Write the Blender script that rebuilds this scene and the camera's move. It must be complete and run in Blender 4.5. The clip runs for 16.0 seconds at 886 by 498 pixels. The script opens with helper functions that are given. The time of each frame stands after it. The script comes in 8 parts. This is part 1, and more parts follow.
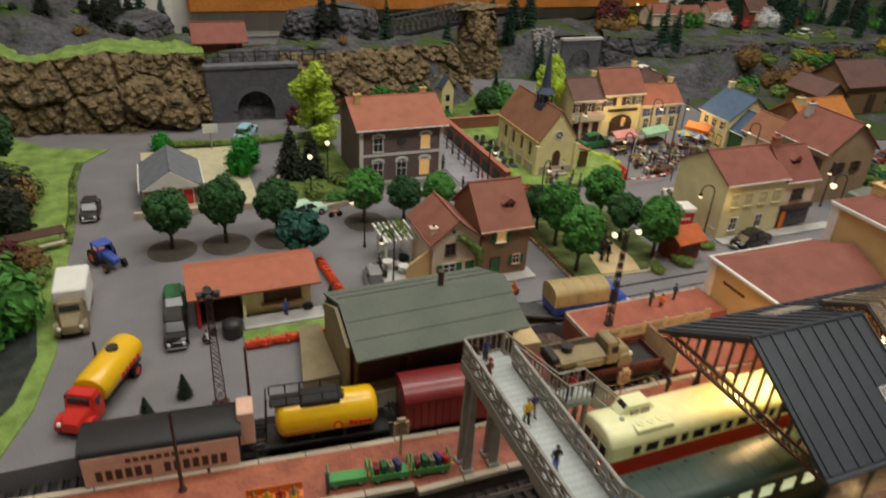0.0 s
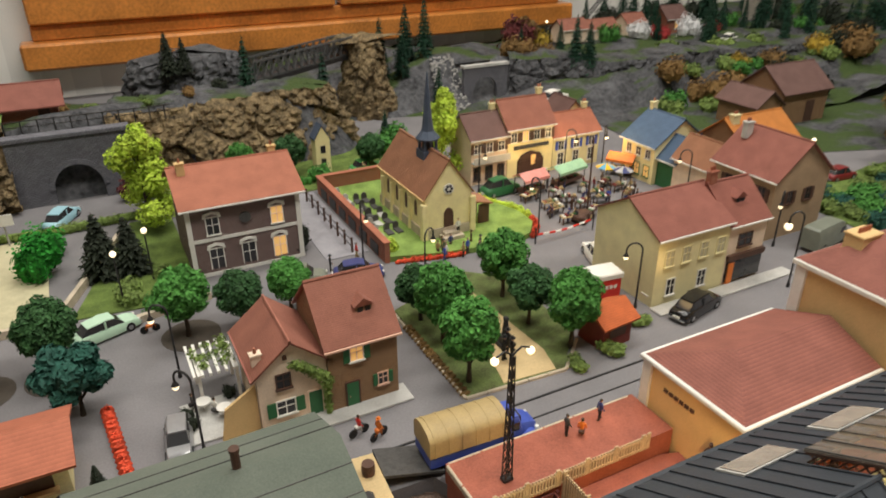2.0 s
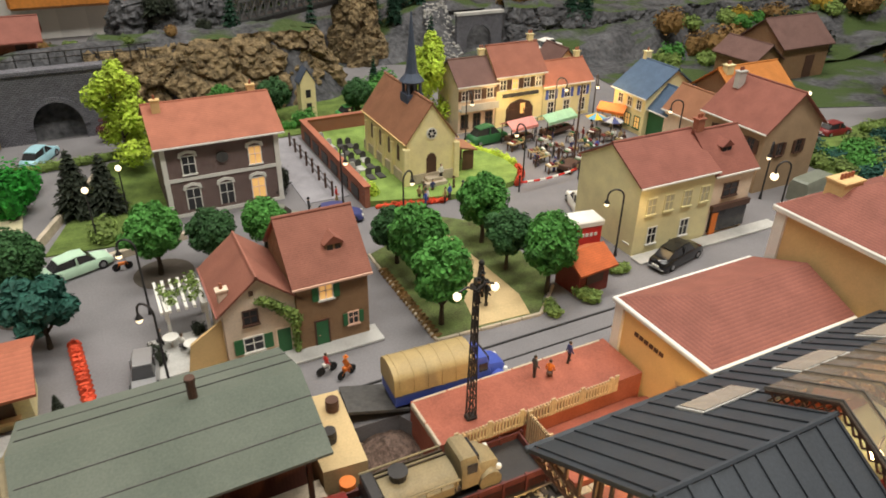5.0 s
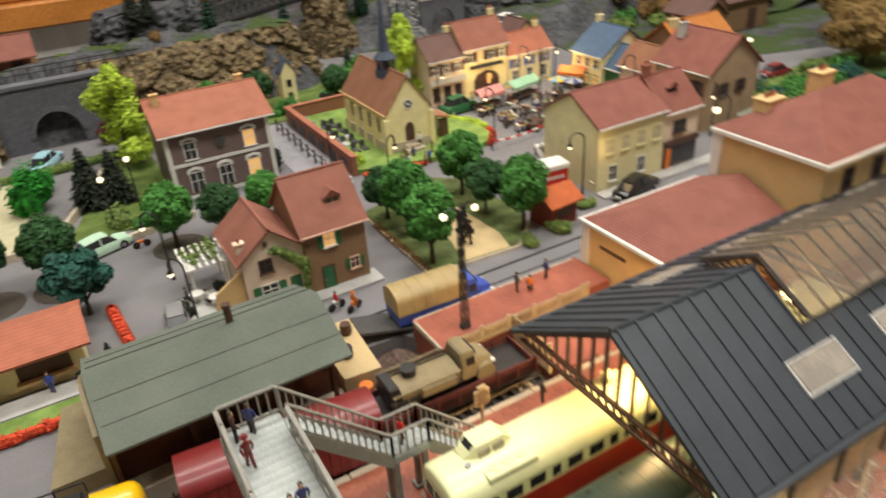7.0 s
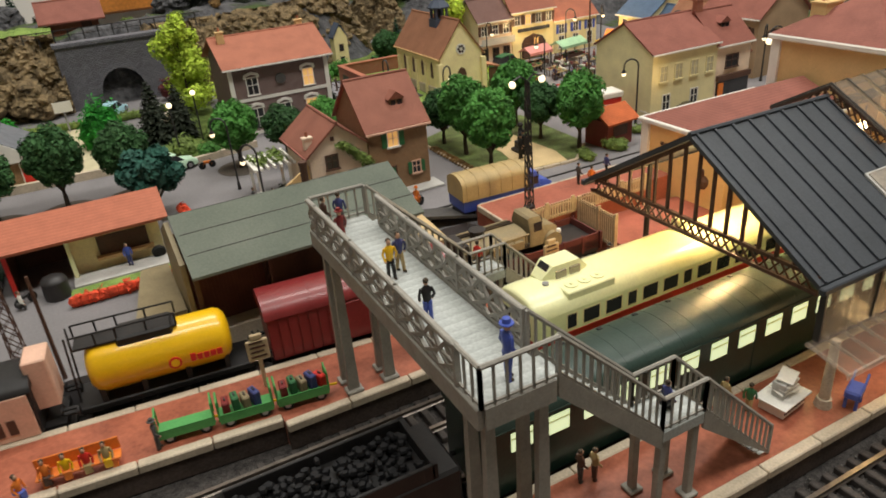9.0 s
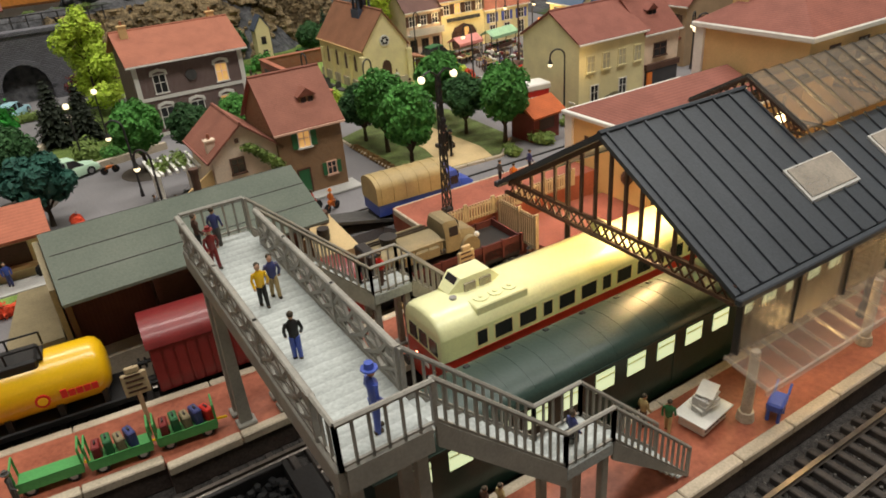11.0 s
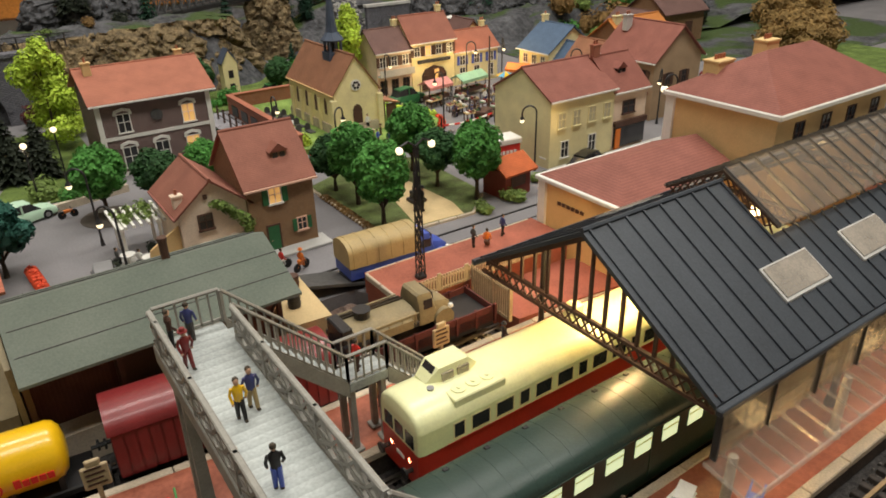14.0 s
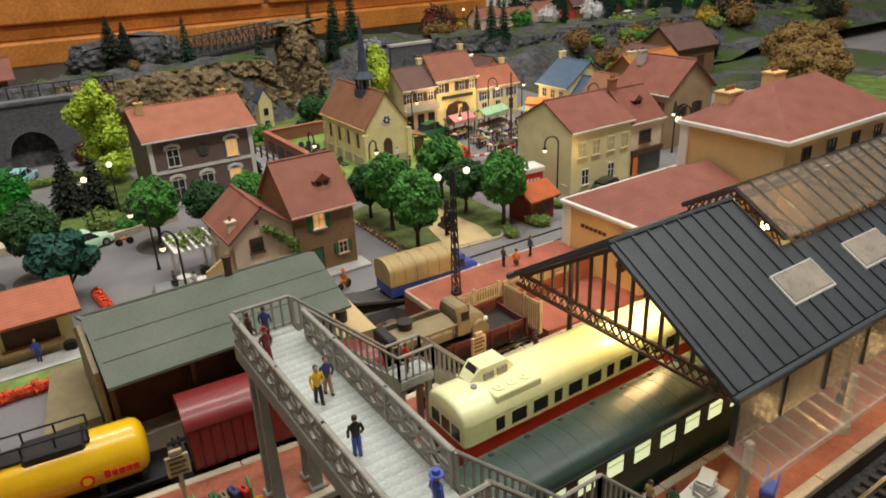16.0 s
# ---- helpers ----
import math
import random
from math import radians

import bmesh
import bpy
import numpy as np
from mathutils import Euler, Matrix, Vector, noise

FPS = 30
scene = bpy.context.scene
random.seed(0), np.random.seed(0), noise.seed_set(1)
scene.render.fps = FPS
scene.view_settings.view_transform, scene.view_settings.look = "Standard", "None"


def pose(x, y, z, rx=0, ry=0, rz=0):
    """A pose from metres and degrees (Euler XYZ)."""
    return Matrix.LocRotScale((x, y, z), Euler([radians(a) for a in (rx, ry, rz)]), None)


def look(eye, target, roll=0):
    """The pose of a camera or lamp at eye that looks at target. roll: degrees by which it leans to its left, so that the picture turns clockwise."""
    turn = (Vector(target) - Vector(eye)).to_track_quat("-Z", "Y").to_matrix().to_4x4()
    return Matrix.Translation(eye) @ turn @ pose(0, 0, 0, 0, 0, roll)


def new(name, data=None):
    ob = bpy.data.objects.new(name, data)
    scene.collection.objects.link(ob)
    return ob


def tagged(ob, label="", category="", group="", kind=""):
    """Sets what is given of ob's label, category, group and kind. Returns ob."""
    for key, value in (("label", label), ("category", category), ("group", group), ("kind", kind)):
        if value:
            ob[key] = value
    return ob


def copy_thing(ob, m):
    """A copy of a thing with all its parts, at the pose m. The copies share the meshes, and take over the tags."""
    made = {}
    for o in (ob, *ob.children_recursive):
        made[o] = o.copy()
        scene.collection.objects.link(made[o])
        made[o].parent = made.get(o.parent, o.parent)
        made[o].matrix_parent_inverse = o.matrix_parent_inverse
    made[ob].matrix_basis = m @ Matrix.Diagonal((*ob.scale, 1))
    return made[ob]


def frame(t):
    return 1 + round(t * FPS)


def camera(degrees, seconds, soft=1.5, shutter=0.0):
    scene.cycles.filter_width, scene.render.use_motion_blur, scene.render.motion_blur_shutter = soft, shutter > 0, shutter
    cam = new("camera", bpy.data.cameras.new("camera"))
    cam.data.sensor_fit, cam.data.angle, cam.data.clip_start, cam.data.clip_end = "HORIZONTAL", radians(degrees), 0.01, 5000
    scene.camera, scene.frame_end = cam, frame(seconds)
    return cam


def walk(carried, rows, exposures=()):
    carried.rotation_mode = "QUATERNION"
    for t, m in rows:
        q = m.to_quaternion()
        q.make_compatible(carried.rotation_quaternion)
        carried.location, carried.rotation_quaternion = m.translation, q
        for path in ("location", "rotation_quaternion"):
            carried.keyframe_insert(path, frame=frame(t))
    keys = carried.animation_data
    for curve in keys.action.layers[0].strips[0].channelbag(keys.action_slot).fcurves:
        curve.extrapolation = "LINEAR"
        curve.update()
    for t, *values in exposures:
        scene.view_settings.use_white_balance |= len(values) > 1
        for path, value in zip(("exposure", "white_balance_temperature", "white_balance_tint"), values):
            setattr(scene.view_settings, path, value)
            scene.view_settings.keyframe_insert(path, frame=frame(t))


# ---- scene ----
cam = camera(64.8, 16.0, soft=1.75, shutter=0.5)
PATH = [
    (0, (0.0910, 0.0180, 0.3250), (0.7860, 1.6270, -0.6390), 3.7),
    (0.5, (0.0940, 0.0510, 0.3410), (0.7290, 1.6970, -0.6010), 2.3),
    (1, (0.1250, 0.0840, 0.3330), (0.8300, 1.7280, -0.5620), -1.8),
    (1.5, (0.1920, 0.1170, 0.3160), (1.0360, 1.7300, -0.5140), 2.4),
    (2, (0.2350, 0.1490, 0.2960), (1.0570, 1.7400, -0.5950), -0.2),
    (2.5, (0.2480, 0.1600, 0.2910), (1.0070, 1.7450, -0.6630), -0.6),
    (3, (0.2890, 0.1580, 0.2860), (1.0830, 1.7180, -0.6810), -1.3),
    (3.5, (0.3010, 0.1550, 0.2800), (1.1600, 1.6670, -0.7070), 1.7),
    (4, (0.2890, 0.1590, 0.2800), (1.0760, 1.6970, -0.7280), 0.8),
    (6.5, (0.2170, 0.0980, 0.2810), (1.0350, 1.6520, -0.6760), 1.2),
    (7, (0.2160, 0.0780, 0.2780), (1.0450, 1.5990, -0.7230), -4.0),
    (7.5, (0.1790, 0.0300, 0.2810), (1.1310, 1.4620, -0.7390), -7.8),
    (8, (0.1490, 0.0250, 0.2370), (1.1290, 1.4490, -0.7690), -6.4),
    (8.5, (0.1590, 0.0280, 0.2110), (1.0430, 1.5530, -0.7330), -5.5),
    (9, (0.1640, 0.0440, 0.1970), (0.9510, 1.6460, -0.7050), -4.7),
    (9.5, (0.1830, 0.0480, 0.1860), (1.0510, 1.6120, -0.7080), -4.4),
    (12, (0.2000, 0.0630, 0.2010), (1.0990, 1.5750, -0.7500), -4.3),
    (12.5, (0.2010, 0.0640, 0.2060), (1.1230, 1.5700, -0.7330), -3.6),
    (13, (0.1990, 0.0670, 0.2090), (1.1490, 1.5640, -0.7160), -3.0),
    (13.5, (0.2010, 0.0740, 0.2140), (1.1820, 1.5560, -0.7050), -2.6),
    (14, (0.2010, 0.0760, 0.2170), (1.2080, 1.5520, -0.6820), -1.4),
    (14.5, (0.1980, 0.0690, 0.2120), (1.1980, 1.5560, -0.6770), -2.2),
    (15, (0.1850, 0.0600, 0.2090), (1.1800, 1.5590, -0.6630), -2.3),
    (15.5, (0.1700, 0.0550, 0.2150), (1.1680, 1.5740, -0.6210), -1.9),
    (16, (0.1710, 0.0530, 0.2240), (1.1670, 1.5880, -0.5850), -2.5),
]
walk(cam, [(t, look(eye, target, roll)) for t, eye, target, roll in PATH],
     exposures=[(0, -0.6), (0.5, -0.45), (1.0, -0.34), (1.5, -0.25), (2.0, -0.2), (2.5, -0.1), (3.5, -0.05), (7.0, 0.0), (8.0, -0.12), (9.5, -0.2), (12, -0.28), (13, -0.24), (16, -0.24)])

# ---- light ----
world = bpy.data.worlds.new("room")
scene.world = world
world.use_nodes = True
world.node_tree.nodes["Background"].inputs["Color"].default_value = (1.0, 0.93, 0.84, 1)
world.node_tree.nodes["Background"].inputs["Strength"].default_value = 0.12



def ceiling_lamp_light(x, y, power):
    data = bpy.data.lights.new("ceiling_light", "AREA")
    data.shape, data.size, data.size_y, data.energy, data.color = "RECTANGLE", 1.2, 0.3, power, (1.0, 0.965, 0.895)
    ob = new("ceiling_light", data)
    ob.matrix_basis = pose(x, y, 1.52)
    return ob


# assumed ceiling lamps out of view; places and powers tuned for even brightness
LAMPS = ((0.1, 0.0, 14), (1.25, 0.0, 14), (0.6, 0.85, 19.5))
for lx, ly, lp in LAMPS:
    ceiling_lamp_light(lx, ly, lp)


def warm_point_light(x, y, z, power, radius=0.006, color=(1.0, 0.66, 0.28)):
    data = bpy.data.lights.new("lamp_light", "POINT")
    data.energy, data.shadow_soft_size, data.color = power, radius, color
    ob = new("lamp_light", data)
    ob.location = (x / 100, y / 100, z / 100)
    return ob


# warm lamps under the station roof
for bx, by, bz, bp in ((43.4, 26.6, 6.4, 0.34), (48.4, 23.6, 8.5, 0.12), (64, 25.6, 7.6, 0.08), (82, 25.6, 7.6, 0.08)):
    warm_point_light(bx, by, bz, bp)
# warm street lamps round the market
for bx, by, bz, bp in ((66.5, 78.2, 4.4, 0.034), (73, 78.2, 4.4, 0.034), (78, 76.2, 4.4, 0.022), (61, 69, 4.6, 0.036), (60.6, 49.0, 4.4, 0.008)):
    warm_point_light(bx, by, bz, bp)
# added warm fill under the platform canopy, without any lamp of its own
for bx in (43, 52, 62):
    warm_point_light(bx, 17.0, 2.6, 0.014)

# ---- materials ----
MATS = {}


def mat(name, col, rough=0.6, metal=0.0, var=0.14, scale=120, bump=0.15, bscale=900, spec=0.4, emit=0.0, ecol=None, alpha=1.0, obj_var=0.0, col2=None, coat=0.0, dist=0.0006):
    """A paint, plastic or scenic surface: two scales of variation and a fine relief."""
    if name in MATS:
        return MATS[name]
    m = bpy.data.materials.new(name)
    m.use_nodes = True
    nt = m.node_tree
    b = nt.nodes["Principled BSDF"]
    tc = nt.nodes.new("ShaderNodeTexCoord")
    n1, n2 = nt.nodes.new("ShaderNodeTexNoise"), nt.nodes.new("ShaderNodeTexNoise")
    n1.inputs["Scale"].default_value, n2.inputs["Scale"].default_value = scale, bscale
    n1.inputs["Detail"].default_value, n2.inputs["Detail"].default_value = 3, 3
    for n in (n1, n2):
        nt.links.new(tc.outputs["Object"], n.inputs["Vector"])
    mixn = nt.nodes.new("ShaderNodeMath")
    mixn.operation = "MULTIPLY_ADD"
    nt.links.new(n2.outputs["Fac"], mixn.inputs[0])
    mixn.inputs[1].default_value = 0.45
    half = nt.nodes.new("ShaderNodeMath")
    half.operation = "MULTIPLY"
    half.inputs[1].default_value = 0.55
    nt.links.new(n1.outputs["Fac"], half.inputs[0])
    nt.links.new(half.outputs[0], mixn.inputs[2])
    last = mixn.outputs[0]
    if obj_var:
        oi = nt.nodes.new("ShaderNodeObjectInfo")
        add = nt.nodes.new("ShaderNodeMath")
        add.operation = "MULTIPLY_ADD"
        nt.links.new(oi.outputs["Random"], add.inputs[0])
        add.inputs[1].default_value = obj_var
        nt.links.new(last, add.inputs[2])
        last = add.outputs[0]
    ramp = nt.nodes.new("ShaderNodeValToRGB")
    nt.links.new(last, ramp.inputs["Fac"])
    lo, hi = [c * (1 - 1.6 * var) for c in col], [min(1, c * (1 + 1.6 * var)) for c in (col2 or col)]
    ramp.color_ramp.elements[0].position, ramp.color_ramp.elements[1].position = 0.3, 0.72
    ramp.color_ramp.elements[0].color, ramp.color_ramp.elements[1].color = (*lo, 1), (*hi, 1)
    nt.links.new(ramp.outputs["Color"], b.inputs["Base Color"])
    b.inputs["Roughness"].default_value, b.inputs["Metallic"].default_value = rough, metal
    b.inputs["Specular IOR Level"].default_value = spec
    b.inputs["Coat Weight"].default_value = coat
    b.inputs["Alpha"].default_value = alpha
    if emit:
        b.inputs["Emission Color"].default_value = (*(ecol or col), 1)
        b.inputs["Emission Strength"].default_value = emit
    if bump:
        bp = nt.nodes.new("ShaderNodeBump")
        bp.inputs["Strength"].default_value, bp.inputs["Distance"].default_value = bump, dist
        nt.links.new(n2.outputs["Fac"], bp.inputs["Height"])
        nt.links.new(bp.outputs["Normal"], b.inputs["Normal"])
    MATS[name] = m
    return m


def courses(m, freq, strength=0.5, direction="Z", dark=0.0, rows=0, turn=0.0):
    """Adds fine regular courses (tiles, boards, ribs) as relief and slight darkening to a material."""
    nt = m.node_tree
    b = nt.nodes["Principled BSDF"]
    tc = nt.nodes.new("ShaderNodeTexCoord")
    mp = nt.nodes.new("ShaderNodeMapping")
    mp.inputs["Rotation"].default_value[2] = radians(turn)
    nt.links.new(tc.outputs["Object"], mp.inputs["Vector"])
    w = nt.nodes.new("ShaderNodeTexWave")
    w.bands_direction, w.wave_profile = direction, "SAW"
    w.inputs["Scale"].default_value = freq
    w.inputs["Distortion"].default_value = 0.4
    w.inputs["Detail Scale"].default_value = 3
    nt.links.new(mp.outputs["Vector"], w.inputs["Vector"])
    bp = nt.nodes.new("ShaderNodeBump")
    bp.inputs["Strength"].default_value, bp.inputs["Distance"].default_value = strength, 0.0006
    nt.links.new(w.outputs["Fac"], bp.inputs["Height"])
    old = b.inputs["Normal"].links[0].from_socket if b.inputs["Normal"].links else None
    if old:
        nt.links.new(old, bp.inputs["Normal"])
    nt.links.new(bp.outputs["Normal"], b.inputs["Normal"])
    if dark:
        src = b.inputs["Base Color"].links[0].from_socket
        mx = nt.nodes.new("ShaderNodeMix")
        mx.data_type, mx.blend_type = "RGBA", "MULTIPLY"
        mx.inputs["Factor"].default_value = dark
        nt.links.new(src, mx.inputs["A"])
        nt.links.new(w.outputs["Color"], mx.inputs["B"])
        nt.links.new(mx.outputs["Result"], b.inputs["Base Color"])
    return m


def brickwork(name, col, mortar, size=260, rough=0.8, ratio=0.45):
    m = mat(name, col, rough)
    nt = m.node_tree
    b = nt.nodes["Principled BSDF"]
    tc = nt.nodes.new("ShaderNodeTexCoord")
    sep, com, add = nt.nodes.new("ShaderNodeSeparateXYZ"), nt.nodes.new("ShaderNodeCombineXYZ"), nt.nodes.new("ShaderNodeMath")
    nt.links.new(tc.outputs["Object"], sep.inputs[0])
    nt.links.new(sep.outputs["X"], add.inputs[0])
    nt.links.new(sep.outputs["Y"], add.inputs[1])
    nt.links.new(add.outputs[0], com.inputs["X"])
    nt.links.new(sep.outputs["Z"], com.inputs["Y"])
    bt = nt.nodes.new("ShaderNodeTexBrick")
    bt.inputs["Scale"].default_value = size
    bt.inputs["Mortar Size"].default_value = 0.03
    bt.inputs["Row Height"].default_value = ratio * 0.5
    nt.links.new(com.outputs[0], bt.inputs["Vector"])
    src = b.inputs["Base Color"].links[0].from_socket
    nt.links.new(src, bt.inputs["Color1"])
    mx = nt.nodes.new("ShaderNodeMix")
    mx.data_type, mx.blend_type = "RGBA", "MULTIPLY"
    mx.inputs["Factor"].default_value = 1
    nt.links.new(src, mx.inputs["A"])
    mx.inputs["B"].default_value = (0.72, 0.7, 0.72, 1)
    nt.links.new(mx.outputs["Result"], bt.inputs["Color2"])
    bt.inputs["Mortar"].default_value = (*mortar, 1)
    nt.links.new(bt.outputs["Color"], b.inputs["Base Color"])
    bp = nt.nodes.new("ShaderNodeBump")
    bp.inputs["Strength"].default_value, bp.inputs["Distance"].default_value = 0.4, 0.0004
    bp.invert = True
    nt.links.new(bt.outputs["Fac"], bp.inputs["Height"])
    nt.links.new(bp.outputs["Normal"], b.inputs["Normal"])
    return m


def glass(name, col, rough=0.15, alpha=0.35):
    m = mat(name, col, rough, var=0.1, bump=0.1, alpha=alpha, spec=0.6)
    return m


STREET = mat("street_paint", (0.2, 0.19, 0.195), 0.85, var=0.12, scale=25, bscale=700, bump=0.25)
PAVE = mat("pavement_stone", (0.5, 0.49, 0.46), 0.85, scale=60)
CREAMSTONE = mat("edge_stone", (0.52, 0.44, 0.33), 0.8, scale=90, var=0.2)
PLATFORM = mat("platform_red", (0.3, 0.082, 0.045), 0.42, var=0.2, scale=60, bscale=500, col2=(0.36, 0.115, 0.065))
DOCK = mat("dock_red", (0.33, 0.1, 0.062), 0.75, var=0.2, scale=60)
BALLAST = mat("ballast", (0.022, 0.02, 0.019), 0.95, var=0.5, scale=350, bscale=1500, bump=0.9, col2=(0.06, 0.054, 0.05), dist=0.001)
BALLAST2 = mat("brown_ballast", (0.09, 0.055, 0.042), 0.95, var=0.5, scale=300, bscale=1400, bump=0.9, col2=(0.15, 0.1, 0.078), dist=0.001)
SLEEPER = mat("sleeper_wood", (0.045, 0.038, 0.034), 0.85, var=0.3, scale=300, obj_var=0.2)
GREYSLEEPER = mat("grey_sleeper", (0.066, 0.063, 0.06), 0.8, var=0.25, scale=300, obj_var=0.2)
RAIL = mat("rail_steel", (0.22, 0.19, 0.165), 0.32, 0.85, var=0.2)
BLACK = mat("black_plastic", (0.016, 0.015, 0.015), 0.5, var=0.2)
DARK = mat("dark_iron", (0.03, 0.028, 0.028), 0.45, var=0.2)
BROWNIRON = mat("brown_iron", (0.09, 0.045, 0.03), 0.55, var=0.2)
BRIDGEGREY = mat("bridge_grey", (0.3, 0.285, 0.25), 0.6, var=0.12, scale=150)
DECKGREY = courses(mat("deck_grey", (0.46, 0.49, 0.47), 0.6, var=0.2, scale=45), 75, 0.5, "Y", 0.22)
SHEDROOF = courses(mat("shed_roof", (0.045, 0.052, 0.062), 0.5, var=0.16, scale=40), 90, 0.15, "X")
FELT = mat("green_grey_felt", (0.12, 0.145, 0.115), 0.85, var=0.1, scale=28, col2=(0.145, 0.16, 0.13))
MILK = mat("milky_glass", (0.4, 0.34, 0.27), 0.25, var=0.25, scale=90, alpha=0.6)
CLEAR = glass("clear_ribbed_glass", (0.62, 0.54, 0.44), 0.12, 0.24)
CANOPY = glass("canopy_glass", (0.5, 0.4, 0.32), 0.08, 0.13)
SMOKE = glass("smoky_glass", (0.3, 0.25, 0.2), 0.12, 0.34)
PANE = mat("dark_pane", (0.03, 0.03, 0.033), 0.15, var=0.1, bump=0, spec=0.6)
LIT = mat("lit_pane", (0.9, 0.55, 0.2), 0.4, var=0.15, emit=0.5, ecol=(1.0, 0.5, 0.16))
LITW = mat("lit_coach_pane", (0.85, 0.9, 0.6), 0.4, var=0.3, scale=60, emit=0.8, ecol=(0.85, 1.0, 0.55))
BULB = mat("bulb", (1, 0.95, 0.8), 0.3, bump=0, emit=2.2, ecol=(1.0, 0.78, 0.46))
BULBHOT = mat("hot_bulb", (1, 0.8, 0.5), 0.3, bump=0, emit=9, ecol=(1.0, 0.72, 0.35))
WHITE = mat("white_paint", (0.78, 0.76, 0.7), 0.6, var=0.06)
CREAM = mat("cream_paint", (0.84, 0.84, 0.48), 0.35, var=0.06, coat=0.3)
RCRED = mat("railcar_red", (0.5, 0.035, 0.02), 0.35, var=0.08, coat=0.3)
COACHGREEN = mat("coach_green", (0.016, 0.038, 0.027), 0.35, var=0.15, coat=0.2)
COACHROOF = mat("coach_roof_green", (0.028, 0.052, 0.042), 0.38, var=0.12, scale=60)
TANKYELLOW = mat("tank_yellow", (0.85, 0.5, 0.01), 0.3, var=0.05, coat=0.4)
MAROON = mat("wagon_maroon", (0.2, 0.022, 0.022), 0.4, var=0.12, coat=0.2)
PINKBOARD = mat("pale_pink_board", (0.72, 0.45, 0.33), 0.6, var=0.08)
RED = mat("red_paint", (0.62, 0.03, 0.02), 0.4, var=0.1)
ORANGE = mat("orange_paint", (0.75, 0.2, 0.03), 0.5, var=0.12)
BLUE = mat("blue_paint", (0.06, 0.1, 0.42), 0.4, var=0.1)
DARKBLUE = mat("dark_blue_paint", (0.05, 0.06, 0.18), 0.4, var=0.12)
GREENP = mat("green_paint", (0.03, 0.14, 0.05), 0.45, var=0.12)
GRASSGREEN = mat("cart_green", (0.08, 0.33, 0.09), 0.5, var=0.1)
TAN = mat("tan_canvas", (0.42, 0.31, 0.14), 0.55, var=0.1)
SILVER = mat("silver_paint", (0.34, 0.34, 0.35), 0.3, 0.4, var=0.08)
PALEGREEN = mat("pale_green_paint", (0.5, 0.7, 0.52), 0.4, var=0.06)
SAND = mat("sand_paint", (0.25, 0.2, 0.11), 0.6, var=0.15)
TYRE = mat("tyre", (0.015, 0.015, 0.015), 0.8, var=0.2)
GREYTAN = mat("fence_tan", (0.52, 0.4, 0.24), 0.7, var=0.15)
WOOD = courses(mat("varnished_wood", (0.56, 0.21, 0.045), 0.3, var=0.28, scale=14, bscale=200, coat=0.3), 12, 0.1, "Z")
PANEL = courses(mat("white_panelling", (0.84, 0.81, 0.76), 0.6, var=0.05, scale=8), 7, 0.3, "X", 0.12)
PLASTERWALL = mat("room_plaster", (0.6, 0.56, 0.5), 0.85, var=0.05, scale=4)
TERRA = [courses(mat("tiles_%d" % i, c, 0.75, var=0.14, scale=70), 330, 0.5, "Z", 0.25) for i, c in enumerate(((0.45, 0.16, 0.095), (0.37, 0.145, 0.1), (0.32, 0.115, 0.085), (0.39, 0.18, 0.1), (0.19, 0.105, 0.09)))]
BLUEROOF = courses(mat("blue_slates", (0.1, 0.16, 0.26), 0.7, var=0.12), 330, 0.5, "Z", 0.25)
SLATE = mat("spire_slate", (0.06, 0.08, 0.12), 0.6, var=0.15)
BEIGE = mat("beige_plaster", (0.78, 0.62, 0.47), 0.85, var=0.12, scale=80)
YELLOWPL = mat("yellow_plaster", (0.90, 0.77, 0.41), 0.85, var=0.1, scale=80)
PALEYEL = mat("pale_yellow_plaster", (0.74, 0.67, 0.38), 0.85, var=0.08, scale=80)
STATIONPL = mat("station_plaster", (0.7, 0.48, 0.22), 0.8, var=0.07, scale=60)
BROWNPL = brickwork("brown_brick", (0.27, 0.15, 0.07), (0.33, 0.22, 0.13))
GREYBR = brickwork("grey_brown_brick", (0.17, 0.105, 0.095), (0.28, 0.22, 0.2))
REDBR = brickwork("red_brick", (0.36, 0.11, 0.06), (0.35, 0.2, 0.14))
GREYSTONE = brickwork("portal_stone", (0.19, 0.19, 0.21), (0.05, 0.05, 0.06), 120)
GRASS = mat("grass_flock", (0.07, 0.12, 0.022), 0.95, var=0.35, scale=60, bscale=1300, bump=0.9, col2=(0.14, 0.2, 0.045), dist=0.001)
LAWN = mat("lawn_flock", (0.16, 0.27, 0.05), 0.95, var=0.25, scale=60, bscale=1300, bump=0.9, col2=(0.25, 0.36, 0.09), dist=0.001)
MOUNT = mat("grey_rock_paint", (0.032, 0.034, 0.039), 0.9, var=0.5, scale=30, bscale=160, bump=0.9, col2=(0.085, 0.085, 0.09), dist=0.004)
ROCK = mat("brown_rock", (0.04, 0.027, 0.014), 0.9, var=0.6, scale=70, bscale=260, bump=0.9, col2=(0.2, 0.145, 0.075), dist=0.006)
SANDY = mat("sandy_ground", (0.56, 0.42, 0.22), 0.9, var=0.12, scale=60)
COURT = mat("court_paint", (0.55, 0.5, 0.32), 0.85, var=0.1)
TRUNK = mat("trunk_brown", (0.06, 0.045, 0.03), 0.9, var=0.3)
